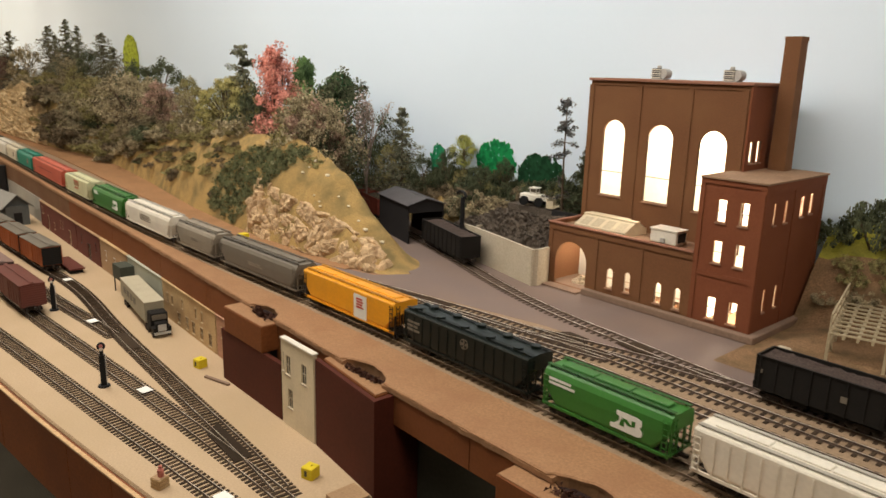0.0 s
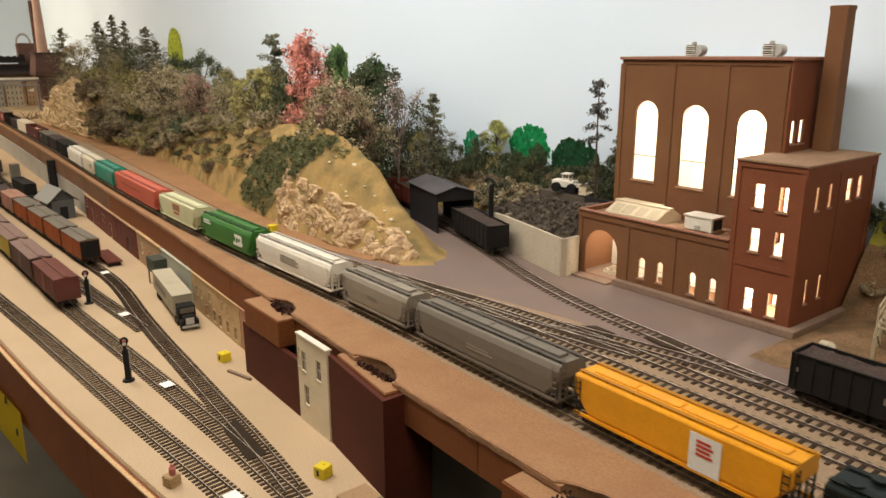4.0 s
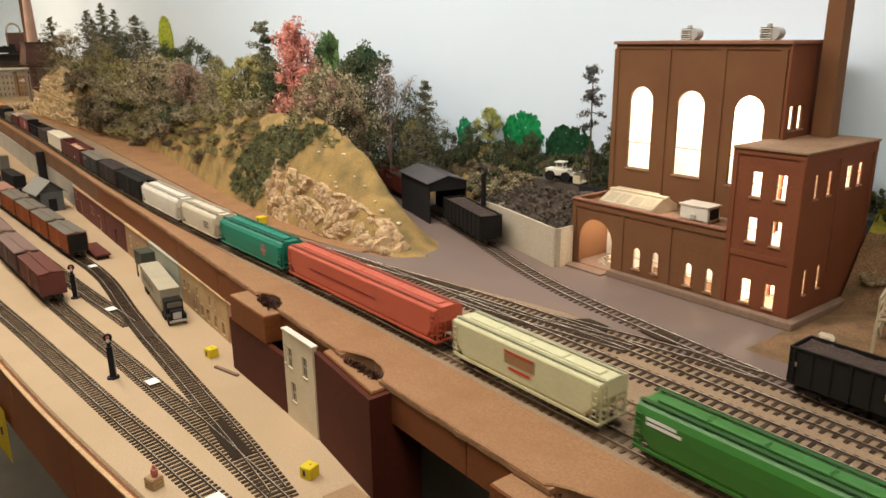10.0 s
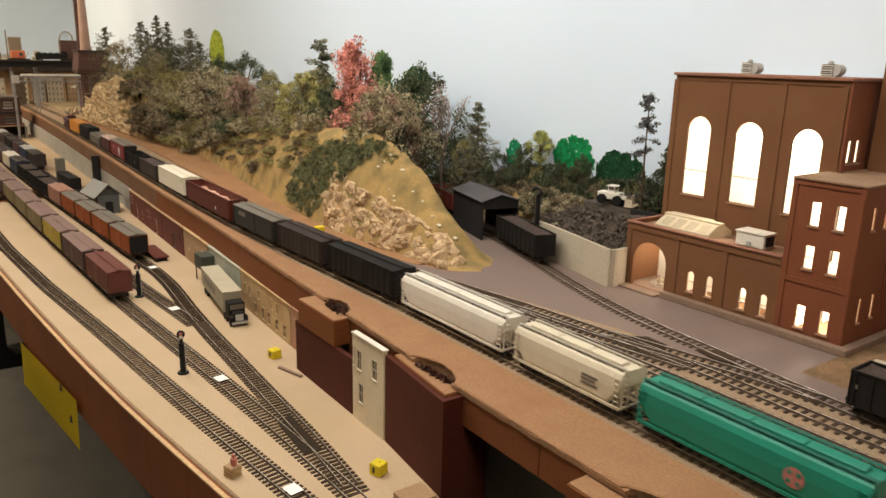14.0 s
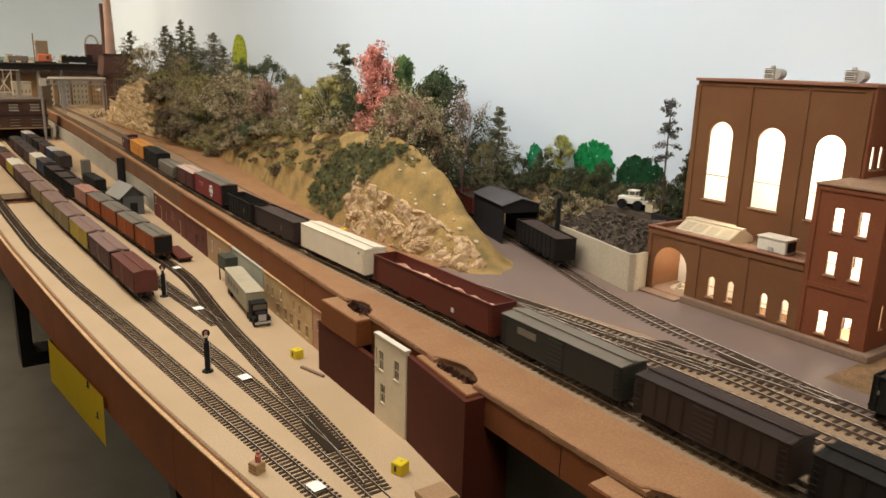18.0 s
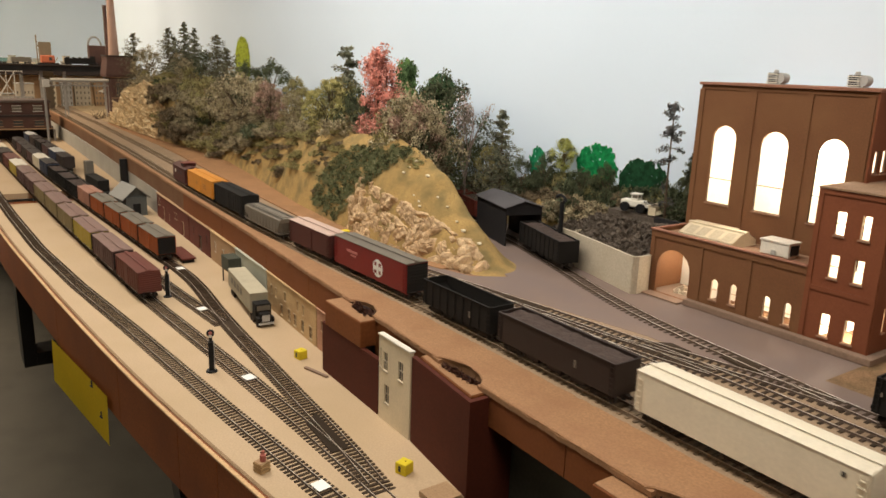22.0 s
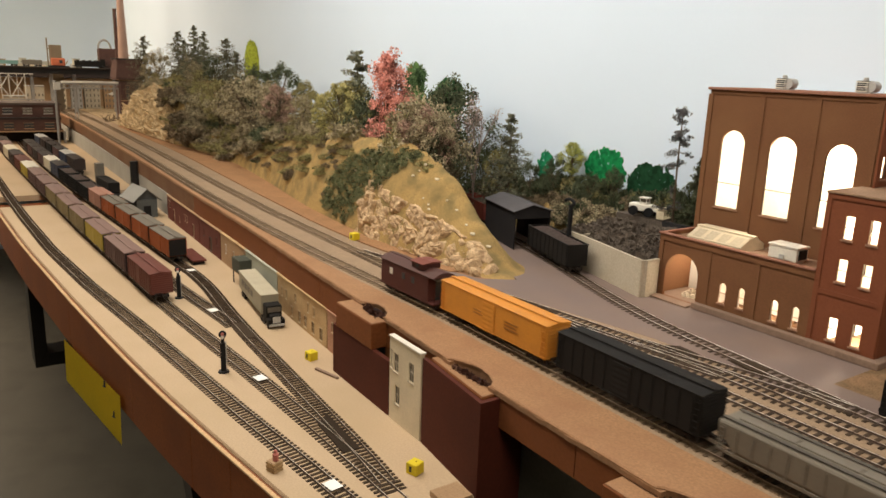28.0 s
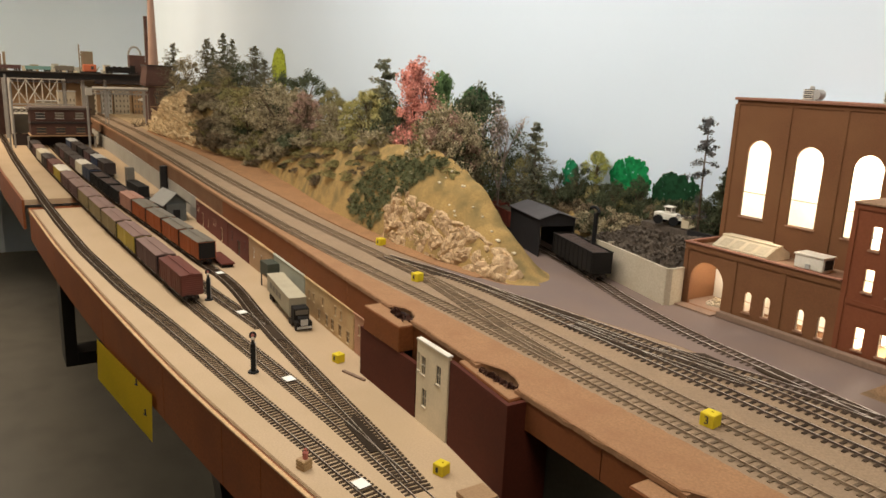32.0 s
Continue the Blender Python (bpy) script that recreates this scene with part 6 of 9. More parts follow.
def plant(kind, x, y, top, z=None, wide=1.0, turn=None):
    """A plant of a kind on the hill, scaled so that its top lies at the given height."""
    src, h = KINDS[kind]
    z0 = (hill_z(x, y) if z is None else z) - 0.004
    s = max(0.15, (top - z0) / h)
    m = Matrix.LocRotScale((x, y, z0), Euler((0, 0, random.uniform(0, 6.28) if turn is None else turn)), (s * wide, s * wide, s))
    if src.get("used"):
        return copy_thing(src, m @ Matrix.Diagonal((1 / src.scale[0], 1 / src.scale[1], 1 / src.scale[2], 1)))
    src["used"] = 1
    src.matrix_basis = m
    return src


for key, fn, label, seed, lm, kw in (
    ("spruce", conifer, "dark grey-green model spruce on the hilltop", 11, L_spruce, {}),
    ("spruce2", conifer, "ragged grey-green model pine on the hilltop", 12, L_pine, dict(w=0.060, ragged=0.6)),
    ("olive", broad_tree, "olive foam model tree on the hill", 13, L_olive, {}),
    ("grey", broad_tree, "bushy grey-green model tree on the hill", 14, L_grey, dict(w=0.058)),
    ("yell", broad_tree, "yellow-green model tree with an airy crown", 15, L_yell, dict(w=0.052)),
    ("brown", broad_tree, "pinkish-brown autumn model tree", 16, L_brown, dict(w=0.048, trunk=0.32)),
    ("red", broad_tree, "coral-red autumn model tree with a pointed crown", 17, L_red, dict(h=0.15, w=0.040, n=120, per=90, size=0.001, trunk=0.30, cone=0.62)),
    ("dark", broad_tree, "dark green rounded model tree", 18, L_dark, dict(w=0.055)),
    ("green", broad_tree, "mid-green rounded model tree by the backdrop", 19, L_bright, dict(w=0.045)),
):
    KINDS[key] = (fn("model_tree", label, seed, lm, **kw), kw.get("h", 0.16 if fn is conifer else 0.12))
KINDS["twig"] = (twig_tree("model_tree", "bare pinkish-grey twig tree", 21, leafm=L_twig, spread=0.26, depth=4, flakes=3), 0.13)


def lone_pine(name, label, seed, leafm, h=0.16):
    """A thin pine: a tufted head, a bare trunk and two wide thin boughs low down."""
    rnd = random.Random(seed)
    root = thing(name, label, "tree")
    bm = bmesh.new()
    lean = [Vector((0.004 * math.sin(2.2 * t), 0, h * t)) for t in np.linspace(-0.06, 1.0, 9)]
    for k, (p, q) in enumerate(zip(lean[:-1], lean[1:])):
        cyl(bm, p, q, 0.0021 - 0.00019 * k, 0.0021 - 0.00019 * (k + 1), 6)
    crown = Foliage()
    for k in range(44):
        low = k < 14
        t = rnd.uniform(0.24, 0.42) if low else 0.56 + 0.44 * rnd.random() ** 0.9
        reach = h * (rnd.uniform(0.06, 0.20) if low else rnd.uniform(0.03, 0.105) * (1.25 - 0.75 * (t - 0.56) / 0.44))
        a = rnd.uniform(0, 6.28)
        base = Vector((0.004 * math.sin(2.2 * t), 0, h * t))
        tip = base + Vector((reach * math.cos(a), reach * math.sin(a), reach * rnd.uniform(-0.2, 0.35)))
        cyl(bm, base, tip, 0.0007, 0.0003, 3)
        for f in (0.55, 0.8, 1.0):
            crown.clump(rnd, base.lerp(tip, f), 0.0036 if low else 0.0048, 4 if low else 15, 0.0011, 0.8)
    part("trunk", bm, bark, root)
    crown.done("crown", leafm, root)
    return root


KINDS["tall"] = (lone_pine("model_tree", "tall thin blue-grey pine with a bare trunk", 22, L_blue), 0.16)
KINDS["lime"] = (broad_tree("model_tree", "small lime-green tree with a rounded airy crown", 29, L_lime, h=0.10, w=0.040, n=85, per=90, trunk=0.3), 0.10)
KINDS["bush_d"] = (shrub("model_shrub", "dark green foam shrub on the slope", 23, L_dark), 0.027)
KINDS["bush_o"] = (shrub("model_shrub", "olive-brown foam shrub on the slope", 24, L_olive), 0.027)
KINDS["bush_b"] = (shrub("model_shrub", "lumpy brown foam shrub on the bank", 26, L_soil), 0.027)
KINDS["bush_g"] = (shrub("model_shrub", "grey-green foam shrub under the trees", 25, L_grey), 0.027)

# hilltop, far to near: kind, x, y, height of the top, width
for kind, x, y, top, wd in (
    ("spruce2", -3.71, 1.06, 1.64, 0.7), ("grey", -3.62, 1.10, 1.57, 0.8), ("olive", -3.5, 1.06, 1.47, 0.8), ("spruce2", -3.50, 1.17, 1.665, 0.75), ("dark", -3.3, 1.2, 1.56, 0.7), ("spruce2", -3.25, 1.13, 1.62, 0.9), ("grey", -3.10, 1.12, 1.56, 0.8), ("spruce", -3.05, 1.12, 1.675, 1.0), ("grey", -2.92, 1.08, 1.53, 0.9), ("olive", -2.75, 1.05, 1.50, 0.9),
    ("spruce", -3.25, 1.22, 1.66, 0.9), ("spruce2", -2.72, 1.15, 1.62, 1.0), ("dark", -2.88, 1.15, 1.56, 0.9), ("spruce2", -2.55, 1.13, 1.57, 1.0),
    ("olive", -2.815, 0.978, 1.405, 0.62), ("olive", -2.765, 0.975, 1.375, 0.62), ("olive", -2.725, 0.982, 1.365, 0.65), ("grey", -2.665, 0.985, 1.375, 0.7), ("grey", -2.595, 0.985, 1.345, 0.7),
    ("olive", -2.80, 0.995, 1.43, 0.75), ("olive", -2.69, 0.99, 1.40, 0.7), ("grey", -2.57, 0.998, 1.42, 0.8),
    ("olive", -2.62, 1.01, 1.46, 0.9), ("olive", -2.45, 1.03, 1.47, 1.0), ("grey", -2.30, 1.05, 1.47, 1.1), ("dark", -2.22, 1.16, 1.53, 0.9), ("dark", -2.36, 1.14, 1.52, 0.8),
    ("grey", -2.12, 1.02, 1.49, 1.15), ("grey", -1.98, 1.04, 1.47, 1.0), ("brown", -1.88, 1.03, 1.475, 0.9), ("olive", -1.78, 1.08, 1.46, 0.9), ("olive", -1.95, 1.14, 1.485, 0.8),
    ("grey", -1.72, 1.03, 1.45, 0.9), ("dark", -1.66, 1.12, 1.47, 0.9), ("yell", -1.47, 1.025, 1.490, 1.05), ("olive", -1.70, 1.17, 1.50, 0.9), ("spruce", -1.484, 1.075, 1.570, 1.0), ("yell", -1.56, 1.02, 1.462, 0.85),
    ("olive", -1.47, 1.06, 1.49, 0.8), ("dark", -1.40, 1.06, 1.47, 0.7), ("red", -1.285, 1.055, 1.570, 0.9), ("green", -1.36, 1.17, 1.53, 0.6), ("green", -1.30, 1.20, 1.49, 0.6), ("dark", -1.27, 1.20, 1.51, 0.75),
    ("brown", -1.10, 1.02, 1.462, 0.9), ("grey", -1.15, 1.045, 1.475, 0.9), ("grey", -1.06, 1.03, 1.448, 0.8), ("olive", -1.20, 1.06, 1.46, 0.7), ("dark", -1.10, 1.06, 1.43, 0.8),
    ("twig", -1.155, 1.20, 1.485, 0.8), ("twig", -1.115, 1.17, 1.478, 0.9), ("twig", -1.19, 1.22, 1.46, 0.8), ("spruce", -1.075, 1.235, 1.445, 1.0), ("olive", -1.11, 1.24, 1.37, 0.7), ("dark", -1.16, 1.24, 1.375, 0.8), ("dark", -1.02, 1.25, 1.35, 0.8),
    ("dark", -0.97, 1.27, 1.365, 0.7),  ("dark", -0.86, 1.27, 1.345, 0.9), ("dark", -0.81, 1.285, 1.36, 0.7), ("dark", -0.68, 1.29, 1.345, 0.7), ("dark", -0.645, 1.285, 1.345, 0.6),
):
    plant(kind, x, y, top, wide=wd)
hedge = random.Random(77)
for k in range(20):
    x = -1.02 + 0.40 * k / 19 + hedge.uniform(-0.01, 0.01)
    plant("bush_d" if k % 4 else "bush_o", x, 1.302, 1.322 + hedge.uniform(0.0, 0.022), z=1.288, wide=0.7)
plant("lime", -0.948, 1.300, 1.394, z=1.318, wide=0.95)
plant("tall", -0.632, 1.243, 1.485, z=1.255, wide=0.9)
KINDS["cone"] = (conifer("model_tree", "small dense dark model cedar", 27, L_dark, h=0.10, w=0.024), 0.10)
plant("cone", -0.60, 1.262, 1.405, z=1.27, wide=1.0)
rnd = random.Random(5)
for k in range(46):
    x = rnd.uniform(-3.3, -1.05)
    yb, yr = curve_at(BASE, x), curve_at(RIDGE_Y, x)
    y = yr + rnd.uniform(-0.03, 0.05) + (0.05 if x < -2.65 else 0.0)
    plant(rnd.choice(("bush_o", "bush_g", "bush_g", "bush_d")), x, y, hill_z(x, y) + rnd.uniform(0.025, 0.05), wide=rnd.uniform(0.8, 1.3))
for k in range(34):
    x = rnd.uniform(-2.62, -1.85)
    yb, yr = curve_at(BASE, x), curve_at(RIDGE_Y, x)
    y = yb + (yr - yb) * rnd.uniform(0.3, 0.95)
    plant(rnd.choice(("bush_o", "bush_g", "bush_g")), x, y, hill_z(x, y) + rnd.uniform(0.022, 0.042), wide=rnd.uniform(0.8, 1.2))
for k in range(80):
    x = rnd.uniform(-2.6, -1.22)
    yb, yr = curve_at(BASE, x), curve_at(RIDGE_Y, x)
    y = yb + (yr - yb) * rnd.uniform(0.15, 0.85)
    plant("bush_o" if rnd.random() < 0.9 else "bush_d", x, y, hill_z(x, y) + rnd.uniform(0.008, 0.017), wide=rnd.uniform(0.9, 1.4))
for k in range(70):
    x = rnd.uniform(-1.25, -0.66)
    y = float(np.interp(x, M5L[:, 0], M5L[:, 1])) + rnd.uniform(0.095, 0.16)
    if x > -0.78:
        y = rnd.uniform(1.285, 1.30)
    y = min(y, 1.30)
    z = hill_z(x, y) if x < -0.76 else 1.292
    tall = rnd.uniform(0.02, 0.045) if x < -0.78 else rnd.uniform(0.012, 0.03)
    plant(rnd.choice(("bush_d", "bush_b", "bush_b", "bush_g")), x, y, max(z, DECK + 0.02) + tall, z=max(z, DECK), wide=rnd.uniform(0.8, 1.2))
for k in range(34):
    x = rnd.uniform(-2.85, -2.05)
    yb, yr = curve_at(BASE, x), curve_at(RIDGE_Y, x)
    y = yb + (yr - yb) * rnd.uniform(0.04, 0.35)
    plant(rnd.choice(("bush_g", "bush_b", "bush_o")), x, y, hill_z(x, y) + rnd.uniform(0.014, 0.034), wide=rnd.uniform(0.9, 1.5))
for k in range(60):
    x = rnd.uniform(-2.3, -1.28)
    yb, yr = curve_at(BASE, x), curve_at(RIDGE_Y, x)
    y = yb + (yr - yb) * rnd.uniform(0.12, 0.9)
    plant("bush_b", x, y, hill_z(x, y) + rnd.uniform(0.006, 0.014), wide=rnd.uniform(0.8, 1.5))
for k in range(26):
    x = -2.84 + 0.30 * k / 26
    y = curve_at(BASE, x) + rnd.uniform(-0.004, 0.02)
    plant(rnd.choice(("bush_b", "bush_b", "bush_o", "bush_g")), x, y, hill_z(x, y) + rnd.uniform(0.02, 0.06), wide=rnd.uniform(0.8, 1.2))
# the dark moss mat on the hill's shoulder
moss = thing("moss_mat", "dark green foam ground cover draped on the slope", "ground cover")
rm = random.Random(6)
mass = Foliage()
for k in range(1900):
    x = rm.uniform(-1.315, -1.01)
    yb, yr = curve_at(BASE, x), curve_at(RIDGE_Y, x)
    y = yb + (yr - yb) * rm.uniform(0.0, 1.0)
    z = hill_z(x, y)
    lo = np.interp(x, [-1.315, -1.16, -1.135, -1.02], [1.232, 1.222, 1.260, 1.360])
    hi = np.interp(x, [-1.315, -1.27, -1.19, -1.05, -1.01], [1.29, 1.330, 1.366, 1.380, 1.374])
    if lo - 0.010 * rm.random() < z < hi - 0.024 * rm.random() ** 2 and noise.noise(Vector((x * 38, y * 38, 9))) > -0.6:
        mass.clump(rm, (x, y, z + 0.003), 0.0085, 50, 0.00115, 0.7)
mass.done("foliage", moss_mat, moss)
mass = Foliage()
for k in range(26):
    x, y = -0.985 + rm.uniform(-0.02, 0.02), 0.958 + rm.uniform(-0.012, 0.008)
    mass.clump(rm, (x, y, hill_z(x, y) + 0.003), 0.005, 18, 0.0013, 0.6)
tagged(mass.done("moss_tuft", L_olive), "olive foam tuft on the grassy shoulder", "ground cover")
# trees sprayed on the backdrop
def paint_spot(label, x, z, w, h, col, seed, dome=False):
    """A tree dabbed on the wall: overlapping thin dabs of paint, denser towards the middle."""
    rnd = random.Random(seed)
    bm = bmesh.new()
    count = int(200 + 30000 * (w * h))
    for k in range(count):
        a, q = rnd.uniform(0, 2 * math.pi), rnd.random() ** 0.5
        if rnd.random() < 0.10:
            q *= 1.10
        u, v = q * math.cos(a) * w / 2, q * math.sin(a) * h / 2
        if dome and v < -h * 0.36:
            v = -h * 0.36 + rnd.uniform(-0.1, 0.05) * h
        r = rnd.uniform(0.035, 0.085) * min(w, h) ** 0.5 * 0.30
        tilt, e = rnd.uniform(0, 3.14), rnd.uniform(0.5, 1.0)
        d = WALL_Y - 0.0004 - 0.0000012 * k - 0.0002 * (seed % 3)
        f = []
        for j in range(7):
            b = 2 * math.pi * j / 7
            p, o = r * math.cos(b), r * e * math.sin(b)
            f.append(bm.verts.new((x + u + p * math.cos(tilt) - o * math.sin(tilt), d, z + v + p * math.sin(tilt) + o * math.cos(tilt))))
        bm.faces.new(f)
    ob = part("painted_tree", bm, leaf_mat("sprayed_" + label.split()[0], tuple(c * 0.85 for c in col), tuple(c * 1.15 for c in col), 0.75))
    tagged(ob, label, "painted tree", group="trees painted on the backdrop")


paint_spot("yellow-green poplar sprayed on the backdrop wall", -2.92, 1.52, 0.17, 0.20, (0.36, 0.42, 0.05), 1)
paint_spot("emerald rounded tree sprayed on the backdrop wall", -0.872, 1.346, 0.106, 0.086, (0.01, 0.19, 0.06), 2, True)
paint_spot("grassy oval tree sprayed on the backdrop wall", -1.615, 1.49, 0.105, 0.115, (0.10, 0.19, 0.06), 3)
paint_spot("deep-green rounded tree sprayed on the backdrop wall", -1.437, 1.46, 0.125, 0.10, (0.02, 0.075, 0.03), 4, True)
paint_spot("bottle-green bushes sprayed on the backdrop wall", -0.750, 1.322, 0.118, 0.10, (0.012, 0.05, 0.022), 5, True)
paint_spot("jade patch sprayed on the backdrop wall", -1.05, 1.33, 0.05, 0.07, (0.02, 0.22, 0.10), 6)
paint_spot("lime bush sprayed on the backdrop wall", -0.735, 1.312, 0.045, 0.03, (0.42, 0.44, 0.03), 7)

# ---- coal yard and shed behind the tracks ----
def along_m5(x):
    y = float(np.interp(x, M5L[:, 0], M5L[:, 1]))
    y2 = float(np.interp(x + 0.01, M5L[:, 0], M5L[:, 1]))
    return y, math.degrees(math.atan2(y2 - y, 0.01))


cy, ca = along_m5(-0.91)
shed = thing("coal_shed", "charcoal sheet-metal shed over the spur track", "shed", pose(-0.91, cy, DECK, 0, 0, ca))
SW, SH, SR, SL = 0.036, 0.072, 0.083, 0.072
part("side_wall", B(-SL, SL, -SW, -SW + 0.002, 0, SH), shed_dark, shed)
part("side_wall", B(-SL, SL, SW - 0.002, SW, 0, SH), shed_dark, shed)
bm = bmesh.new()
loft(bm, [(-SW + 0.0022, SH - 0.014), (SW - 0.0022, SH - 0.014), (SW - 0.0022, SH), (0, SR - 0.001), (-SW + 0.0022, SH)], SL - 0.002, SL)
part("gable", bm, shed_dark, shed)
bm = loft(bmesh.new(), [(-SW + 0.0022, SH - 0.014), (SW - 0.0022, SH - 0.014), (SW - 0.0022, SH), (0, SR - 0.001), (-SW + 0.0022, SH)], -SL, -SL + 0.002)
part("gable", bm, shed_dark, shed)
part("end_wall", B(-SL, -SL + 0.002, -SW + 0.0022, SW - 0.0022, 0.050, SH - 0.0141), shed_dark, shed)
for s in (-1, 1):
    bm = bmesh.new()
    loft(bm, [(s * (SW + 0.004), SH - 0.001), (s * 0.0003, SR), (s * 0.0003, SR + 0.0015), (s * (SW + 0.004), SH + 0.0006)], -SL - 0.003, SL + 0.003)
    part("roof_slope", bm, shed_roof_mat, shed, "slate-grey roof slope")
cars = open_hopper("black ore hopper with a dark load half inside the shed", 0.172, soot, 0.047, dark_load, 0.046, 10)
tagged(cars, group="cars standing on the deck")
x = -0.740
yy, aa = along_m5(x)
cars.matrix_basis = pose(x, yy, RAIL, 0, 0, aa)
for x in (-1.085, -1.215):
    yy, aa = along_m5(x)
    c = open_hopper("rust-red hopper car half hidden behind the hill", 0.125, rust_mat, 0.044, coal_mat, 0.040, 8)
    c.matrix_basis = pose(x, yy, RAIL, 0, 0, aa)
    tagged(c, group="cars standing on the deck")
# black hopper at the siding's end and the red car after it
c = open_hopper("black open hopper with a dark load on the siding", 0.134, soot, 0.046, dark_load, 0.044, 8, letters=[([(-0.055, -0.053, 0.030, 0.034), (0.02, 0.026, 0.026, 0.032)], gunmetal)])
c.matrix_basis = pose(-0.064, 0.948, RAIL)
tagged(c, group="cars standing on the deck")
c = box_car("red box car coupled on the siding", 0.15, scarlet, height=0.044)
c.matrix_basis = pose(0.082, 0.948, RAIL)
tagged(c, group="cars standing on the deck")

bunker = thing("coal_bunker", "grey-cream concrete coal bunker wall with rounded corners", "bunker")
PW = [(-0.735, 1.098), (-0.700, 1.094), (-0.640, 1.080), (-0.580, 1.0655), (-0.545, 1.0565), (-0.533, 1.0555), (-0.5265, 1.062), (-0.527, 1.0885)]
bm = bmesh.new()
outer, inner = [], []
for k, (x, y) in enumerate(PW):
    a, b = PW[max(0, k - 1)], PW[min(len(PW) - 1, k + 1)]
    d = Vector((b[0] - a[0], b[1] - a[1])).normalized()
    nn = Vector((-d.y, d.x))
    outer.append([bm.verts.new((x, y, z)) for z in (DECK, 1.270)])
    inner.append([bm.verts.new((x + nn.x * 0.0045, y + nn.y * 0.0045, z)) for z in (DECK, 1.270)])
for k in range(len(PW) - 1):
    bm.faces.new((outer[k][0], outer[k + 1][0], outer[k + 1][1], outer[k][1]))
    bm.faces.new((inner[k][0], inner[k][1], inner[k + 1][1], inner[k + 1][0]))
    bm.faces.new((outer[k][1], outer[k + 1][1], inner[k + 1][1], inner[k][1]))
bm.faces.new((outer[0][0], outer[0][1], inner[0][1], inner[0][0]))
bm.faces.new((outer[-1][0], inner[-1][0], inner[-1][1], outer[-1][1]))
part("front_wall", bm, concrete, bunker)
bm = bmesh.new()
cyl(bm, (-0.5325, 1.0560, DECK), (-0.5325, 1.0560, 1.270), 0.0028, seg=8)
part("corner_post", bm, concrete, bunker)
part("cross_wall", B(-0.700, -0.697, 1.100, 1.135, DECK, 1.272), concrete, bunker)


def coal_z(x, y):
    e = min((x + 0.79) * 0.6, -0.537 - x, (y - float(np.interp(x, [p[0] for p in PW[:6]], [p[1] for p in PW[:6]])) - 0.004) * 1.6)
    h = 0.042 + 0.028 * sm(0, 0.05, e) + 0.012 * noise.noise(Vector((x * 25, y * 25, 4.0))) * sm(0, 0.03, e)
    return DECK + h + 0.004 * noise.noise(Vector((x * 150, y * 190, 1.0)))


heap = thing("coal_heap", "heap of grey-black coal filling the bunker", "coal", kind="stuff")
bm = bmesh.new()
grid = []
for i in range(80):
    x = -0.785 + 0.25 * i / 79
    y0 = float(np.interp(x, [p[0] for p in PW[:6]], [p[1] for p in PW[:6]])) + 0.0042
    grid.append([bm.verts.new((x, y0 + (1.215 - y0) * j / 55, coal_z(x, y0 + (1.215 - y0) * j / 55))) for j in range(56)])
for a, b in zip(grid[:-1], grid[1:]):
    for j in range(55):
        bm.faces.new((a[j], b[j], b[j + 1], a[j + 1]))
part("coal_bed", bm, coal_mat, heap)
bm = bmesh.new()
rc = random.Random(9)
for k in range(5200):
    x = rc.uniform(-0.78, -0.54)
    y = rc.uniform(float(np.interp(x, [p[0] for p in PW[:6]], [p[1] for p in PW[:6]])) + 0.008, 1.20)
    z, s = coal_z(x, y), rc.uniform(0.001, 0.0034) if k % 3 else rc.uniform(0.003, 0.0062)
    p = Vector((x, y, z + s * 0.3))
    v = [bm.verts.new(p + Vector((rc.gauss(0, 1), rc.gauss(0, 1), rc.gauss(0, 1))).normalized() * s) for _ in range(4)]
    for q in ((0, 1, 2), (0, 2, 3), (0, 3, 1), (1, 3, 2)):
        bm.faces.new([v[i] for i in q])
tagged(part("coal_lumps", bm, coal_mat, heap), kind="stuff")
pipe = thing("standpipe", "black standpipe with a curved spout beside the spur", "standpipe", pose(-0.727, 1.092, DECK))
bm = bmesh.new()
cyl(bm, (0, 0, 0), (0, 0, 0.104), 0.0044, 0.0038, 10)
part("column", bm, black_plastic, pipe)
bm = bmesh.new()
pts = [Vector((-0.004 + 0.012 * math.cos(a), 0, 0.104 + 0.010 * math.sin(a))) for a in np.linspace(0.3, 2.6, 8)]
for a, b in zip(pts[:-1], pts[1:]):
    cyl(bm, a, b, 0.0026, seg=6)
cyl(bm, (0, 0, 0.102), pts[0], 0.0028, seg=6)
part("spout", bm, black_plastic, pipe)
part("base", B(-0.006, 0.006, -0.006, 0.006, 0, 0.004), black_plastic, pipe)

# dark wall and loader on the bank behind the coal
tagged(part("timber_wall", B(-0.635, -0.545, 1.218, 1.224, DECK, 1.296), shed_dark), "low black timber retaining wall", "wall")
tagged(part("bank", B(-0.745, -0.545, 1.2245, 1.316, DECK, 1.292), coal_mat), "flat dark bank behind the coal heap", "ground")
loader = thing("front_loader", "white toy front-end loader with a cream bucket", "loader", Matrix.LocRotScale((-0.690, 1.236, 1.2945), Euler((0, 0, radians(14))), (1.35, 1.35, 1.35)))
part("body", B(-0.020, 0.012, -0.007, 0.007, 0.006, 0.015, bevel=0.001), white_plastic, loader)
part("cab", B(-0.006, 0.004, -0.0055, 0.0055, 0.0151, 0.0175), white_plastic, loader)
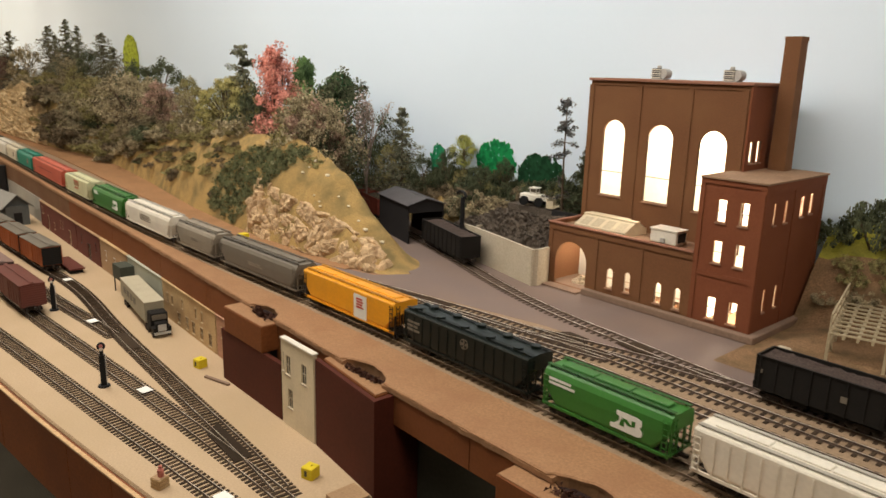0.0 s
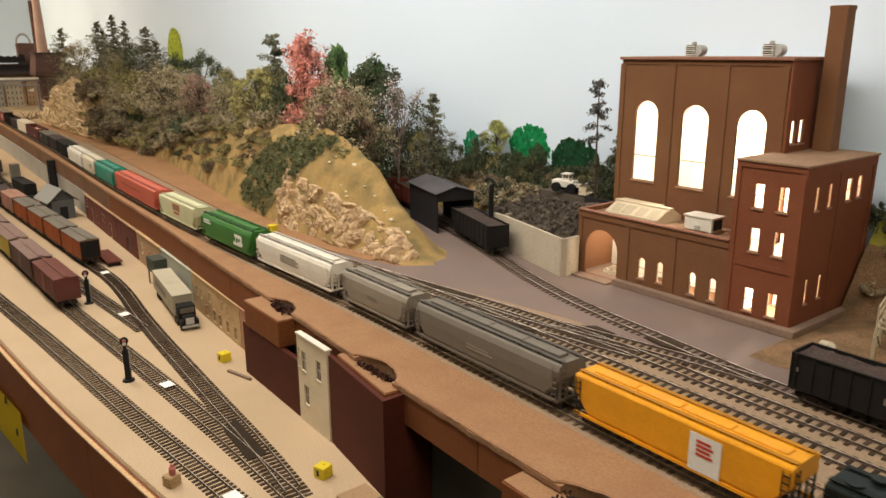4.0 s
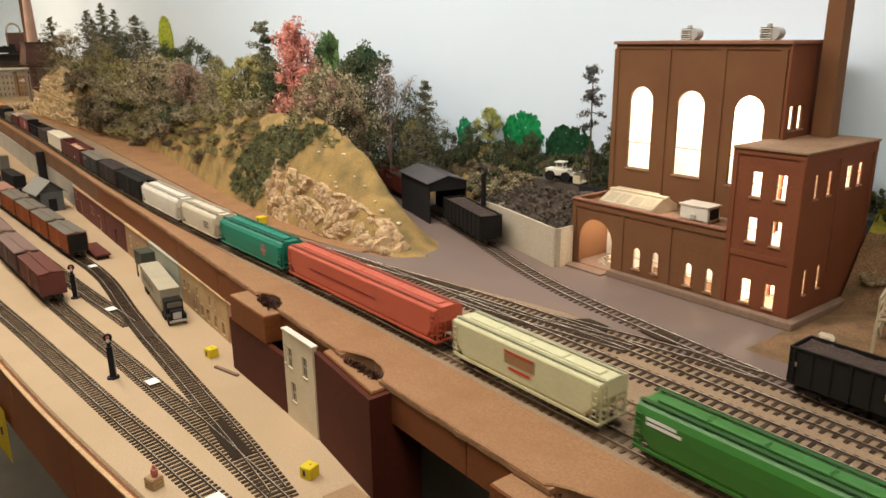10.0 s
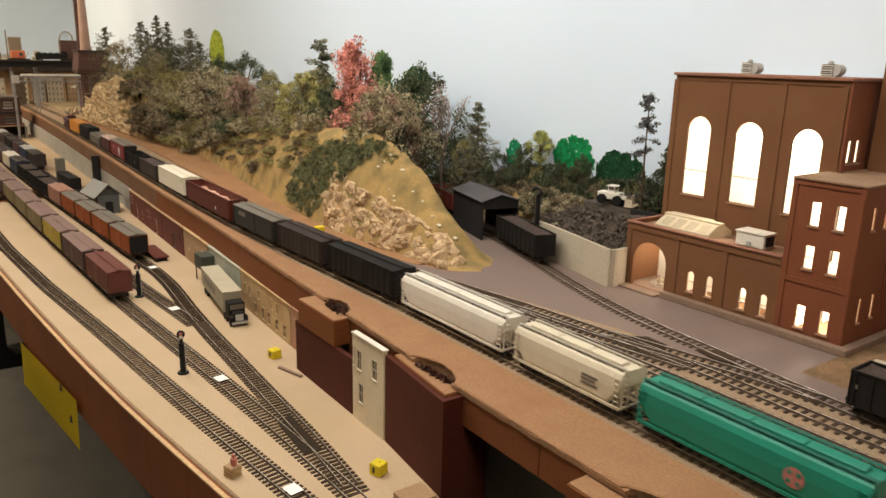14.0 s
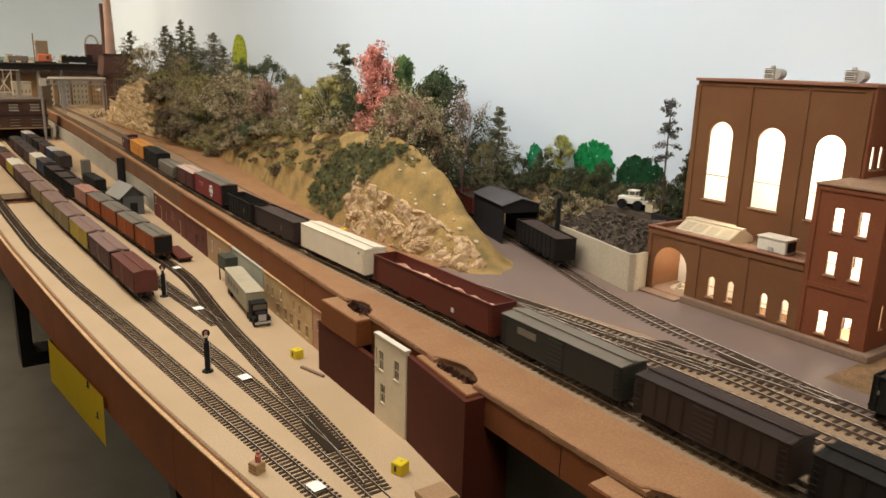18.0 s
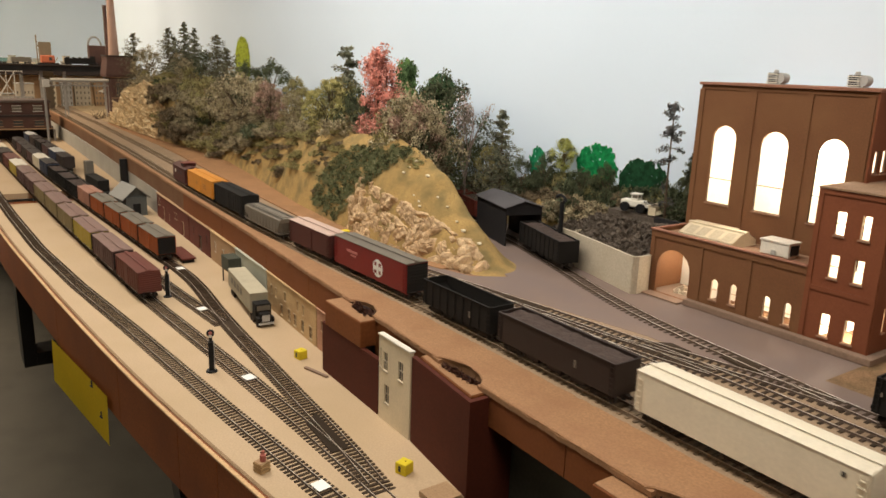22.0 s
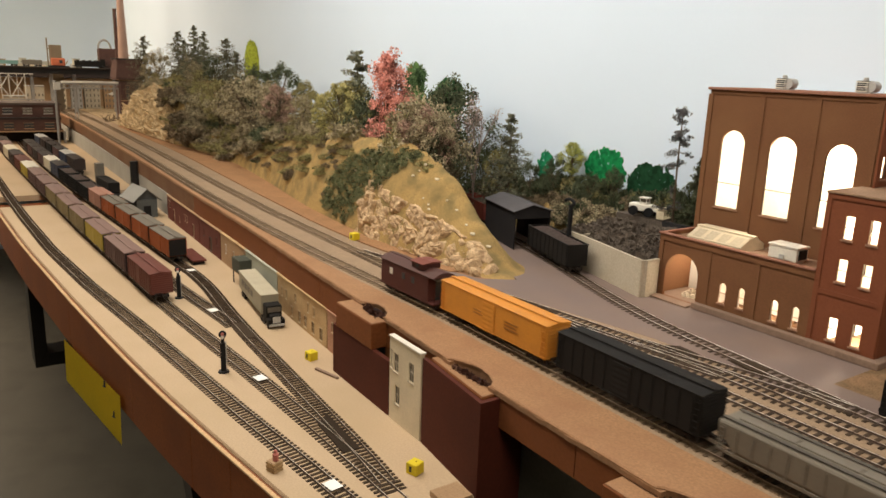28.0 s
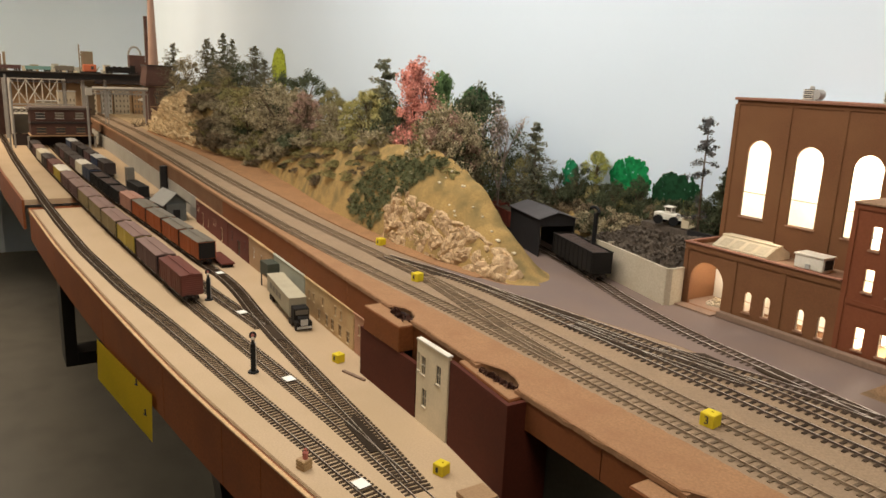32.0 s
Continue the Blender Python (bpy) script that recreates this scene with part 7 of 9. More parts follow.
for cx, cy2 in ((-0.0058, -0.0053), (-0.0058, 0.0045), (0.003, -0.0053), (0.003, 0.0045)):
    part("cab_post", B(cx, cx + 0.0008, cy2, cy2 + 0.0008, 0.0176, 0.0225), white_plastic, loader)
part("cab_glass", B(-0.0050, 0.0030, -0.0045, 0.0045, 0.0176, 0.0222), gunmetal, loader)
part("cab_roof", B(-0.0072, 0.0052, -0.0066, 0.0066, 0.0226, 0.0238), white_plastic, loader)
for s in (-1, 1):
    for x in (-0.012, 0.010):
        bm = bmesh.new()
        y0, y1 = sorted((s * 0.0072, s * 0.0112))
        cyl(bm, (x, y0, 0.0062), (x, y1, 0.0062), 0.0062, seg=12)
        part("wheel", bm, black_plastic, loader)
    bm = bmesh.new()
    y0, y1 = sorted((s * 0.004, s * 0.006))
    box(bm, 0.010, 0.0245, y0, y1, 0.008, 0.011)
    part("arm", bm, white_plastic, loader)
bm = bmesh.new()
loft(bm, [(-0.0155, 0.001), (0.0155, 0.001), (0.0155, 0.0135), (-0.0155, 0.0135)], 0.024, 0.0255)
for v in (-0.0155, 0.0145):
    box(bm, 0.0255, 0.034, v, v + 0.001, 0.001, 0.011)
box(bm, 0.0255, 0.035, -0.0145, 0.0145, 0.001, 0.002)
part("bucket", bm, cream_plastic, loader)

# ---- right of the power house ----
def bank_z(x, y):
    h = 0.086 * sm(1.195, 1.272, y) + 0.032 * sm(1.262, 1.30, y) + 0.006 * noise.noise(Vector((x * 30, y * 30, 0))) * sm(1.18, 1.22, y)
    return DECK + 0.0006 + max(0, h) * sm(-0.24, -0.206, x) + 0.012 * sm(1.02, 1.10, y) * sm(-0.20, -0.15, x)


def bank_sheet(y0, y1, ny, material, name):
    bm = bmesh.new()
    grid = [[bm.verts.new((-0.205 + 0.51 * i / 40, y0 + (y1 - y0) * j / ny, bank_z(-0.205 + 0.51 * i / 40, y0 + (y1 - y0) * j / ny))) for j in range(ny + 1)] for i in range(41)]
    for a, b in zip(grid[:-1], grid[1:]):
        for j in range(ny):
            bm.faces.new((a[j], b[j], b[j + 1], a[j + 1]))
    return part(name, bm, material, mound, smooth=True)


mound = thing("grass_mound", "brown bank with yellow-green turf on top", "ground", kind="structure")
bank_sheet(1.0, 1.262, 26, mat("brown_bank_soil", (0.22, 0.13, 0.07), 0.95, 500, 0.4, 0.5, stain=(0.10, 0.07, 0.035), stain_amount=0.8, big=30), "bank")
bank_sheet(1.262, 1.318, 8, mat("yellow_green_turf", (0.40, 0.37, 0.05), 0.95, 600, 0.4, 0.5, stain=(0.16, 0.14, 0.03), stain_amount=0.8, big=25), "turf")
plant("bush_d", -0.146, 1.280, 1.398, z=1.332, wide=0.55)
plant("bush_d", -0.085, 1.280, 1.40, z=1.33, wide=0.55)
plant("bush_d", -0.196, 1.292, 1.355, z=1.318, wide=0.7)
for x, y in ((-0.17, 1.225), (-0.15, 1.24), (-0.13, 1.228), (-0.10, 1.24), (-0.07, 1.23), (-0.16, 1.25), (-0.12, 1.252), (-0.08, 1.25)):
    plant("bush_g" if y < 1.235 else "bush_o", x, y, bank_z(x, y) + 0.016, z=bank_z(x, y), wide=0.9)
trestle = thing("white_trestle", "cream plastic trestle deck on thin posts", "trestle", pose(-0.0960, 1.1300, DECK + 0.0125, 0, 0, 103.7))
frame_tan = mat("dusty_tan_plastic", (0.40, 0.33, 0.22), 0.65, 300, 0.12, 0.05, big=25)
for y in (-0.028, -0.014, 0.0, 0.014, 0.028):
    part("beam", B(-0.055, 0.10, y - 0.0014, y + 0.0014, 0.028, 0.032), frame_tan, trestle)
for k in range(10):
    part("cross_beam", B(-0.055 + 0.0168 * k, -0.0525 + 0.0168 * k, -0.0285, 0.0285, 0.0322, 0.0342), frame_tan, trestle)
for x in (-0.054, -0.016, 0.022, 0.060, 0.098):
    for y in (-0.028, 0.028):
        part("post", B(x - 0.0016, x + 0.0016, y - 0.0016, y + 0.0016, -0.012, 0.0279), frame_tan, trestle)
        part("rail_post", B(x - 0.0009, x + 0.0009, y - 0.0009, y + 0.0009, 0.0344, 0.054), frame_tan, trestle)
for y in (-0.028, 0.028):
    for z in (0.0445, 0.0542):
        part("handrail", B(-0.055, 0.10, y - 0.0009, y + 0.0009, z, z + 0.0014), frame_tan, trestle)
    for k in range(4):
        bm = bmesh.new()
        cyl(bm, (-0.054 + 0.038 * k, y, 0.002), (-0.016 + 0.038 * k, y, 0.028), 0.0011, seg=5)
        cyl(bm, (-0.016 + 0.038 * k, y, 0.002), (-0.054 + 0.038 * k, y, 0.028), 0.0011, seg=5)
        part("brace", bm, frame_tan, trestle)
rk = random.Random(12)
for k in range(16):
    bm = bmesh.new()
    s = rk.uniform(0.003, 0.009)
    bmesh.ops.create_icosphere(bm, subdivisions=1, radius=s)
    for v in bm.verts:
        v.co = Vector((v.co.x * 1.4, v.co.y, v.co.z * 0.5)) * (1 + 0.4 * noise.noise(v.co * 200 + Vector((k, 0, 0))))
    p = part("rubble_stone", bm, concrete)
    p.location = (-0.165 + rk.uniform(0, 0.16), 1.035 + rk.uniform(-0.02, 0.05), 0)
    p.location.z = bank_z(p.location.x, p.location.y) + s * 0.3
    tagged(p, "flat cream rubble stone beside the siding", "stone", group="rubble by the siding")

# ---- the wall between yard and deck ----
wall = thing("deck_wall", "rust-brown painted strip below the upper deck", "wall", kind="structure")
cuts = [-6.58, -5.0, -3.7, -3.0, -2.43, -2.0, -1.66, -1.34, -1.06, -0.856, -0.735]
for a, b in zip(cuts[:-1], cuts[1:]):
    # Far panels carry the weaker light there in their dimmed colour.
    strip("panel", shifted(EDGE, -0.005), shifted(EDGE, -0.0005), a + 0.0007, b - 0.0007, 1.166, DECK - 0.0005, wall_dimmed if b < -1.6 else wall_brown).parent = wall
for a, b in ((-0.626, -0.56), (-0.56, -0.478), (-0.378, -0.255), (-0.255, -0.180), (-0.075, 0.0), (0.0, 0.3), (0.3, 1.2), (1.2, 3.0), (3.0, 6.1)):
    strip("panel", shifted(EDGE, -0.005), shifted(EDGE, -0.0005), a + 0.0007, b - 0.0007, 1.1755 if b > -0.38 else 1.160, DECK - 0.0005, wall_brown).parent = wall
for a, b in ((-6.58, -0.695), (-0.632, -0.462), (-0.388, -0.158), (-0.088, 6.0)):
    ledge = strip("deck_lip", shifted(EDGE, -0.0065), shifted(EDGE, 0.004), a, b, DECK - 0.004, DECK + 0.0006, deck_board, ragged=0.0022)
    tagged(ledge, "worn brown edge of the upper deck", "trim", kind="structure")
back = strip("yard_back_wall", shifted(BACK, 0.010), shifted(BACK, 0.016), -6.58, -0.74, YARD - 0.0005, 1.1655, mat("grey_white_wall", (0.36, 0.34, 0.30), 0.8, 300, 0.1, 0.05, big=10))
tagged(back, "grey-white backing wall behind the yard", "wall", kind="structure")
under = strip("lower_wall", [(-0.74, 0.70), (6.2, 0.70)], [(-0.74, 0.71), (6.2, 0.71)], -0.74, 6.0, 0.45, 1.18, mat("dark_green_grey", (0.075, 0.072, 0.058), 0.85, 200, 0.1, 0.05))
tagged(under, "dark grey-green lower wall under the deck", "wall", kind="structure")
inner = strip("lower_wall", shifted(BACK, 0.03), shifted(BACK, 0.04), -6.58, -0.75, 0.45, 1.08, MATS["dark_green_grey"])
tagged(inner, "dark lower wall under the yard", "wall", kind="structure")


def y_back(x):
    return curve_at(BACK, x)


faded = mat("faded_brown_glass", (0.15, 0.095, 0.055), 0.6, 300, 0.3, 0.0, big=60)
faded_trim = mat("faded_cream_trim", (0.50, 0.39, 0.25), 0.7, 300, 0.2, 0.0, big=60)


def flat_front(label, x0, x1, z1, material, cols, rows, wmat, proud=0.004, wz0=1.112, wdz=0.026, ww=0.006, wh=0.014, trim=None, spots=None):
    """A low-relief building front standing against the wall, with windows."""
    y0, y1 = y_back(x0), y_back(x1)
    ang = math.degrees(math.atan2(y1 - y0, x1 - x0))
    root = thing("building_flat", label, "building front", pose(x0, y0 + 0.004, YARD, 0, 0, ang), group="low-relief fronts along the yard")
    L = math.hypot(x1 - x0, y1 - y0) - 0.0015
    holes = []
    for r in range(rows):
        for cidx in range(cols):
            cx = L * (cidx + 0.5) / cols
            z = wz0 - YARD + wdz * r
            holes.append((cx - ww / 2, cx + ww / 2, z, z + wh))
    if spots:
        holes = [(L * f - w / 2, L * f + w / 2, z, z + hh) for f, w, z, hh in spots]
    part("front", holed_wall(bmesh.new(), 0, 0, L, 0, z1 - YARD, 0, 0.005, holes), material, root)
    for h in holes:
        bm = bmesh.new()
        box(bm, h[0] + 0.0001, h[1] - 0.0001, 0.0015, 0.0022, h[2] + 0.0001, h[3] - 0.0001)
        w = part("window", bm, faded, root)
        bm = bmesh.new()
        cxm = (h[0] + h[1]) / 2
        box(bm, h[0] - 0.0006, h[1] + 0.0006, -0.0007, -0.00005, h[3], h[3] + 0.0011)
        box(bm, h[0] - 0.0006, h[1] + 0.0006, -0.0009, -0.00005, h[2] - 0.001, h[2])
        box(bm, cxm - 0.0004, cxm + 0.0004, 0.0004, 0.0014, h[2], h[3])
        box(bm, h[0], h[1], 0.0004, 0.0014, (h[2] + h[3]) / 2 - 0.0004, (h[2] + h[3]) / 2 + 0.0004)
        part("window_trim", bm, wmat, w)
    part("cornice", B(-0.0005, L + 0.0005, -0.002, 0.0052, z1 - YARD + 0.00005, z1 - YARD + 0.0022), trim or material, root)
    return root


brick_maroon = mat("brick_maroon", (0.12, 0.035, 0.025), 0.8, 400, 0.2, 0.1, big=20)
tan_stucco = mat("tan_stucco", (0.36, 0.23, 0.13), 0.8, 400, 0.15, 0.1, big=20)
pale_green = mat("pale_green_grey", (0.42, 0.42, 0.34), 0.8, 300, 0.06, 0.04, big=14)
buff_front = mat("buff_yellow_front", (0.48, 0.33, 0.17), 0.8, 400, 0.2, 0.1, stain=(0.30, 0.17, 0.08), stain_amount=0.6, big=25)
pink_front = mat("pinkish_tan_front", (0.42, 0.23, 0.15), 0.8, 400, 0.2, 0.1, big=25)
flat_front("dark red-brown brick front with pale windows", -1.945, -1.605, 1.165, brick_maroon, 1, 1, faded_trim, trim=tan_stucco, spots=[(0.06, 0.006, 0.036, 0.018), (0.10, 0.006, 0.036, 0.018), (0.24, 0.012, 0.004, 0.034), (0.42, 0.006, 0.014, 0.016), (0.60, 0.006, 0.030, 0.016), (0.66, 0.006, 0.030, 0.016), (0.84, 0.014, 0.004, 0.032)])
flat_front("dark red-brown brick front with a loading door", -1.60, -1.425, 1.165, brick_maroon, 1, 1, mark_dark, trim=tan_stucco, spots=[(0.22, 0.006, 0.028, 0.018), (0.55, 0.022, 0.003, 0.032), (0.85, 0.006, 0.028, 0.018)])
flat_front("tan stucco front with tall white windows", -1.42, -1.245, 1.165, tan_stucco, 1, 1, mark_white, trim=buff_front, spots=[(0.22, 0.007, 0.026, 0.020), (0.55, 0.006, 0.016, 0.026), (0.80, 0.005, 0.018, 0.026)])
flat_front("plain pale green-grey warehouse front", -1.24, -1.055, 1.165, pale_green, 1, 1, pale_green, wz0=1.104, wh=0.022, ww=0.03)
flat_front("buff storefront with shop windows below", -1.052, -0.825, 1.165, buff_front, 1, 1, faded_trim, spots=[(0.10, 0.007, 0.030, 0.016), (0.20, 0.007, 0.030, 0.016), (0.32, 0.010, 0.006, 0.018), (0.40, 0.007, 0.036, 0.015), (0.48, 0.012, 0.006, 0.020), (0.60, 0.012, 0.006, 0.020), (0.66, 0.007, 0.036, 0.016), (0.75, 0.012, 0.006, 0.020), (0.77, 0.007, 0.036, 0.016), (0.90, 0.012, 0.006, 0.020)])
flat_front("pinkish-tan brick front with a pale doorway", -0.822, -0.744, 1.165, pink_front, 1, 1, faded_trim, spots=[(0.24, 0.006, 0.034, 0.016), (0.52, 0.006, 0.034, 0.016), (0.42, 0.009, 0.003, 0.022), (0.70, 0.007, 0.003, 0.018)])
dockbox = thing("loading_dock", "dark metal loading dock shelter on the green-grey front", "dock", pose(-1.225, y_back(-1.225) - 0.012, YARD + 0.028))
part("hood", B(-0.022, 0.022, -0.010, 0.0155, 0.0, 0.026), mat("dark_green_metal", (0.06, 0.065, 0.05), 0.6, 300, 0.1, 0.05), dockbox)
part("post", B(-0.021, -0.019, -0.009, -0.007, -0.028, -0.0002), black_metal, dockbox)
part("post", B(0.019, 0.021, -0.009, -0.007, -0.028, -0.0002), black_metal, dockbox)
# maroon panels and the cream front between them
pan = thing("wall_panel", "large dark maroon card panel against the wall", "panel", group="card panels at the yard's end")
bm = bmesh.new()
plane_prism(bm, [(-0.742, 0.655), (-0.578, 0.6535), (-0.578, 0.660), (-0.737, 0.6615), (-0.737, 0.684), (-0.742, 0.684)], YARD + 0.0003, 1.174)
part("board", bm, maroon_card, pan)
pan = thing("wall_panel", "tall dark maroon card panel with a folded side", "panel", group="card panels at the yard's end")
bm = bmesh.new()
plane_prism(bm, [(-0.4985, 0.6535), (-0.368, 0.640), (-0.368, 0.698), (-0.373, 0.698), (-0.374, 0.646), (-0.4985, 0.6590)], YARD - 0.03, 1.2075)
part("board", bm, maroon_card, pan)
cream = thing("building_flat", "cream plastic building front with grey windows", "building front", pose(-0.5735, 0.6525, YARD), group="low-relief fronts along the yard")
holes = [(0.010, 0.021, 0.068, 0.092), (0.046, 0.057, 0.068, 0.092), (0.014, 0.025, 0.026, 0.050), (0.002, 0.006, 0.070, 0.094)]
part("front", holed_wall(bmesh.new(), 0, 0, 0.0725, 0, 0.1105, 0, 0.005, holes), cream_plastic, cream)
for k, h in enumerate(holes):
    w = part("window", B(h[0] + 0.0001, h[1] - 0.0001, 0.002, 0.003, h[2] + 0.0001, h[3] - 0.0001), gunmetal if k == 0 else mark_dark, cream)
    bm = bmesh.new()
    zc = (h[2] + h[3]) / 2
    box(bm, h[0], h[1], 0.0006, 0.0018, zc - 0.0006, zc + 0.0006)
    box(bm, (h[0] + h[1]) / 2 - 0.0005, (h[0] + h[1]) / 2 + 0.0005, 0.0006, 0.0018, h[2], h[3])
    box(bm, h[0] - 0.001, h[1] + 0.001, -0.001, -0.00005, h[2] - 0.0015, h[2])
    part("sash", bm, concrete, w)
part("coping", B(-0.0008, 0.0733, -0.0012, 0.0065, 0.1106, 0.1125), chalk, cream)


def notch_box(label, x0, x1, y0, y0b, y1, z0, zt, seed):
    """A brown foam block let into the deck's edge; its torn hole is a dark plate, the hole's shade put into colour."""
    rnd = random.Random(seed)
    root = thing("foam_block", label, "foam block", group="foam blocks in the deck's edge")
    bm = bmesh.new()
    plane_prism(bm, [(x0, y0), (x1, y0b), (x1, y1), (x0, y1)], z0, zt)
    bmesh.ops.bevel(bm, geom=bm.edges[:], offset=0.0009, segments=1, affect="EDGES")
    part("block", bm, wall_brown, root)
    bm = bmesh.new()
    plane_prism(bm, [(x0 + 0.0012, y0 + 0.0012), (x1 - 0.0012, y0b + 0.0012), (x1 - 0.0012, y1 - 0.001), (x0 + 0.0012, y1 - 0.001)], zt + 0.0001, zt + 0.0009)
    part("top", bm, deck_foam, root)
    n = 22
    cx, cy = x0 + (x1 - x0) * 0.62, y1 - 0.004
    pts = []
    for k in range(n):
        a = 6.283 * k / n
        r = 1 + 0.35 * noise.noise(Vector((math.cos(a) * 2.2, math.sin(a) * 2.2, seed * 3.1)))
        pts.append((cx + 0.24 * (x1 - x0) * r * math.cos(a), min(y1 + 0.006, cy + 0.36 * (y1 - y0) * r * math.sin(a))))
    # Flat dark plate on top, coloured as the hole's shade.
    bm = plane_prism(bmesh.new(), pts, zt + 0.0010, zt + 0.0014)
    part("hole", bm, mat("dark_hole", (0.02, 0.009, 0.007), 0.95, 300, 0.3, 0.3), root)
    bm = bmesh.new()
    for k in range(40):
        x, y = cx + rnd.uniform(-0.27, 0.27) * (x1 - x0), cy + rnd.uniform(-0.38, 0.1) * (y1 - y0)
        leaves(bm, rnd, (x, y, zt + 0.0026), rnd.uniform(0.001, 0.0026), 4, 0.0019)
    part("torn_paper", bm, mat("torn_brown_paper", (0.06, 0.024, 0.015), 0.9, 300, 0.3, 0.2), root)


notch_box("rust-brown foam block with a torn dark hole on top", -0.7275, -0.6225, 0.6525, 0.6525, 0.6835, 1.1745, 1.2095, 1)
notch_box("rust-brown foam block broken open behind the maroon panel", -0.4915, -0.3765, 0.6600, 0.6480, 0.6735, 1.15, 1.2085, 2)
notch_box("rust-brown foam block at the deck's near edge", -0.1995, -0.0705, 0.640, 0.640, 0.6675, 1.165, 1.2065, 3)
endp = thing("board_end", "torn cardboard end of the yard board", "cardboard")
bm = bmesh.new()
rnd = random.Random(8)
top = [(-0.372 + rnd.uniform(-0.002, 0.003), y) for y in np.linspace(0.49, 0.636, 22)]
plane_prism(bm, [(-0.42, 0.49)] + top + [(-0.42, 0.636)], YARD + 0.0001, YARD + 0.0012)
part("sheet", bm, yard_board, endp)
part("block", B(-0.395, -0.366, 0.600, 0.634, YARD + 0.0013, YARD + 0.008), tan_stucco, endp)

# ---- small things on the yard and deck ----
def lettering(body, size, material, parent, m):
    """Raised characters in the built-in font, as a mesh."""
    cu = bpy.data.curves.new("lettering", "FONT")
    cu.body, cu.size, cu.extrude, cu.align_x = body, size, 0.0002, "CENTER"
    tmp = bpy.data.objects.new("lettering", cu)
    me = bpy.data.meshes.new_from_object(tmp)
    bpy.data.objects.remove(tmp)
    me.materials.clear()
    me.materials.append(material)
    ob = new("lettering", me)
    ob.parent = parent
    ob.matrix_basis = m
    return ob


def number_block(x, y, z, turn, s=0.0073, digit=""):
    b = thing("number_block", "small bright yellow painted block with a dark mark", "block", pose(x, y, z, 0, 0, turn), group="yellow marker blocks")
    part("cube", B(-s, s, -s, s, 0, 2 * s * 0.92, bevel=0.0008), yellow_mat, b)
    if digit:
        lettering(digit, s * 1.5, mark_dark, b, pose(0, -s - 0.0002, s * 0.45, 90, 0, 0))
    else:
        part("mark", B(-s * 0.35, s * 0.1, -s - 0.0003, -s + 0.0001, s * 0.5, s * 1.4), mark_dark, b)
    bm = bmesh.new()
    cyl(bm, (0.001, 0.001, 2 * s * 0.92), (0.001, 0.001, 2 * s * 0.92 + 0.0008), 0.0012, seg=8)
    part("peg", bm, mat("dull_yellow", (0.5, 0.36, 0.03), 0.6, 300, 0.1, 0.0), b)


number_block(-0.797, 0.645, YARD, 12)
number_block(-0.444, 0.612, YARD, 20)
number_block(-0.2335, 0.7855, DECK, 8, s=0.0076, digit="3")
number_block(-0.800, 0.783, DECK, 15)
number_block(-1.049, 0.846, DECK, 10)
for x, y, z, turn in ((-0.762, 0.552, YARD + 0.0035, 8), (-1.083, 0.583, YARD + 0.0035, 8), (-1.362, 0.621, YARD + 0.0035, 5), (-0.462, 0.521, YARD + 0.0035, 8)):
    c = part("paper_card", B(-0.009, 0.009, -0.0075, 0.0075, 0, 0.0004), white_card)
    c.matrix_basis = pose(x, y, z, 0, 0, turn)
    tagged(c, "small blank white card lying across the rails", "card", group="white cards on the tracks")


def dwarf_signal(x, y, h, label, turn=68):
    s = thing("signal_mast", label, "signal", pose(x, y, YARD, 0, 0, turn), group="black signal masts in the yard")
    bm = bmesh.new()
    cyl(bm, (0, 0, 0), (0, 0, 0.0025), 0.0082, 0.0074, 14)
    part("base", bm, black_plastic, s)
    part("case", B(-0.0034, 0.0034, -0.0030, 0.0030, 0.0026, h * 0.70), black_plastic, s)
    bm = bmesh.new()
    cyl(bm, (0, 0, h * 0.62), (0, 0, h * 0.9), 0.0024, seg=8)
    part("mast", bm, black_plastic, s)
    bm = bmesh.new()
    cyl(bm, (0, 0.0015, h * 0.9), (0, -0.0015, h * 0.9), 0.0054, seg=16)
    part("target", bm, black_plastic, s)
    for k, c in enumerate((chalk, pale_red_mark)):
        bm = bmesh.new()
        cyl(bm, (0, -0.0016, h * 0.9 - 0.0022 + 0.0045 * (k - 0.3)), (0, -0.0028, h * 0.9 - 0.0022 + 0.0045 * (k - 0.3)), 0.0025, seg=10)
        part("lens", bm, c, s)
    bm = bmesh.new()
    cyl(bm, (0.0045, 0, 0.001), (0.0045, 0, h * 0.72), 0.0005, seg=5)
    cyl(bm, (0.0045, 0, h * 0.72), (0, 0, h * 0.75), 0.0005, seg=5)
    part("ladder_rod", bm, grey_metal, s)


dwarf_signal(-0.814, 0.517, 0.064, "black model signal mast with a round target between the tracks")
dwarf_signal(-1.19, 0.552, 0.062, "black model signal mast behind the red box car")
bm = bmesh.new()
cyl(bm, (0, 0, 0), (0, 0, 0.0075), 0.0032, 0.0036, 8)
cyl(bm, (0, 0, 0.0075), (0, 0, 0.0092), 0.0036, 0.0016, 8)
bmesh.ops.create_icosphere(bm, subdivisions=1, radius=0.0022, matrix=Matrix.Translation((0, 0, 0.0108)))
fig = part("figurine", bm, mat("pink_red_paint", (0.45, 0.15, 0.12), 0.7, 200, 0.3, 0.0))
fig.location = (-0.5245, 0.4825, YARD + 0.0125)
tagged(fig, "small pink and red figurine sitting on a crate", "figurine")
crate = thing("wooden_crate", "small tan wooden crate near the board's edge", "crate", pose(-0.5255, 0.4815, YARD, 0, 0, 20))
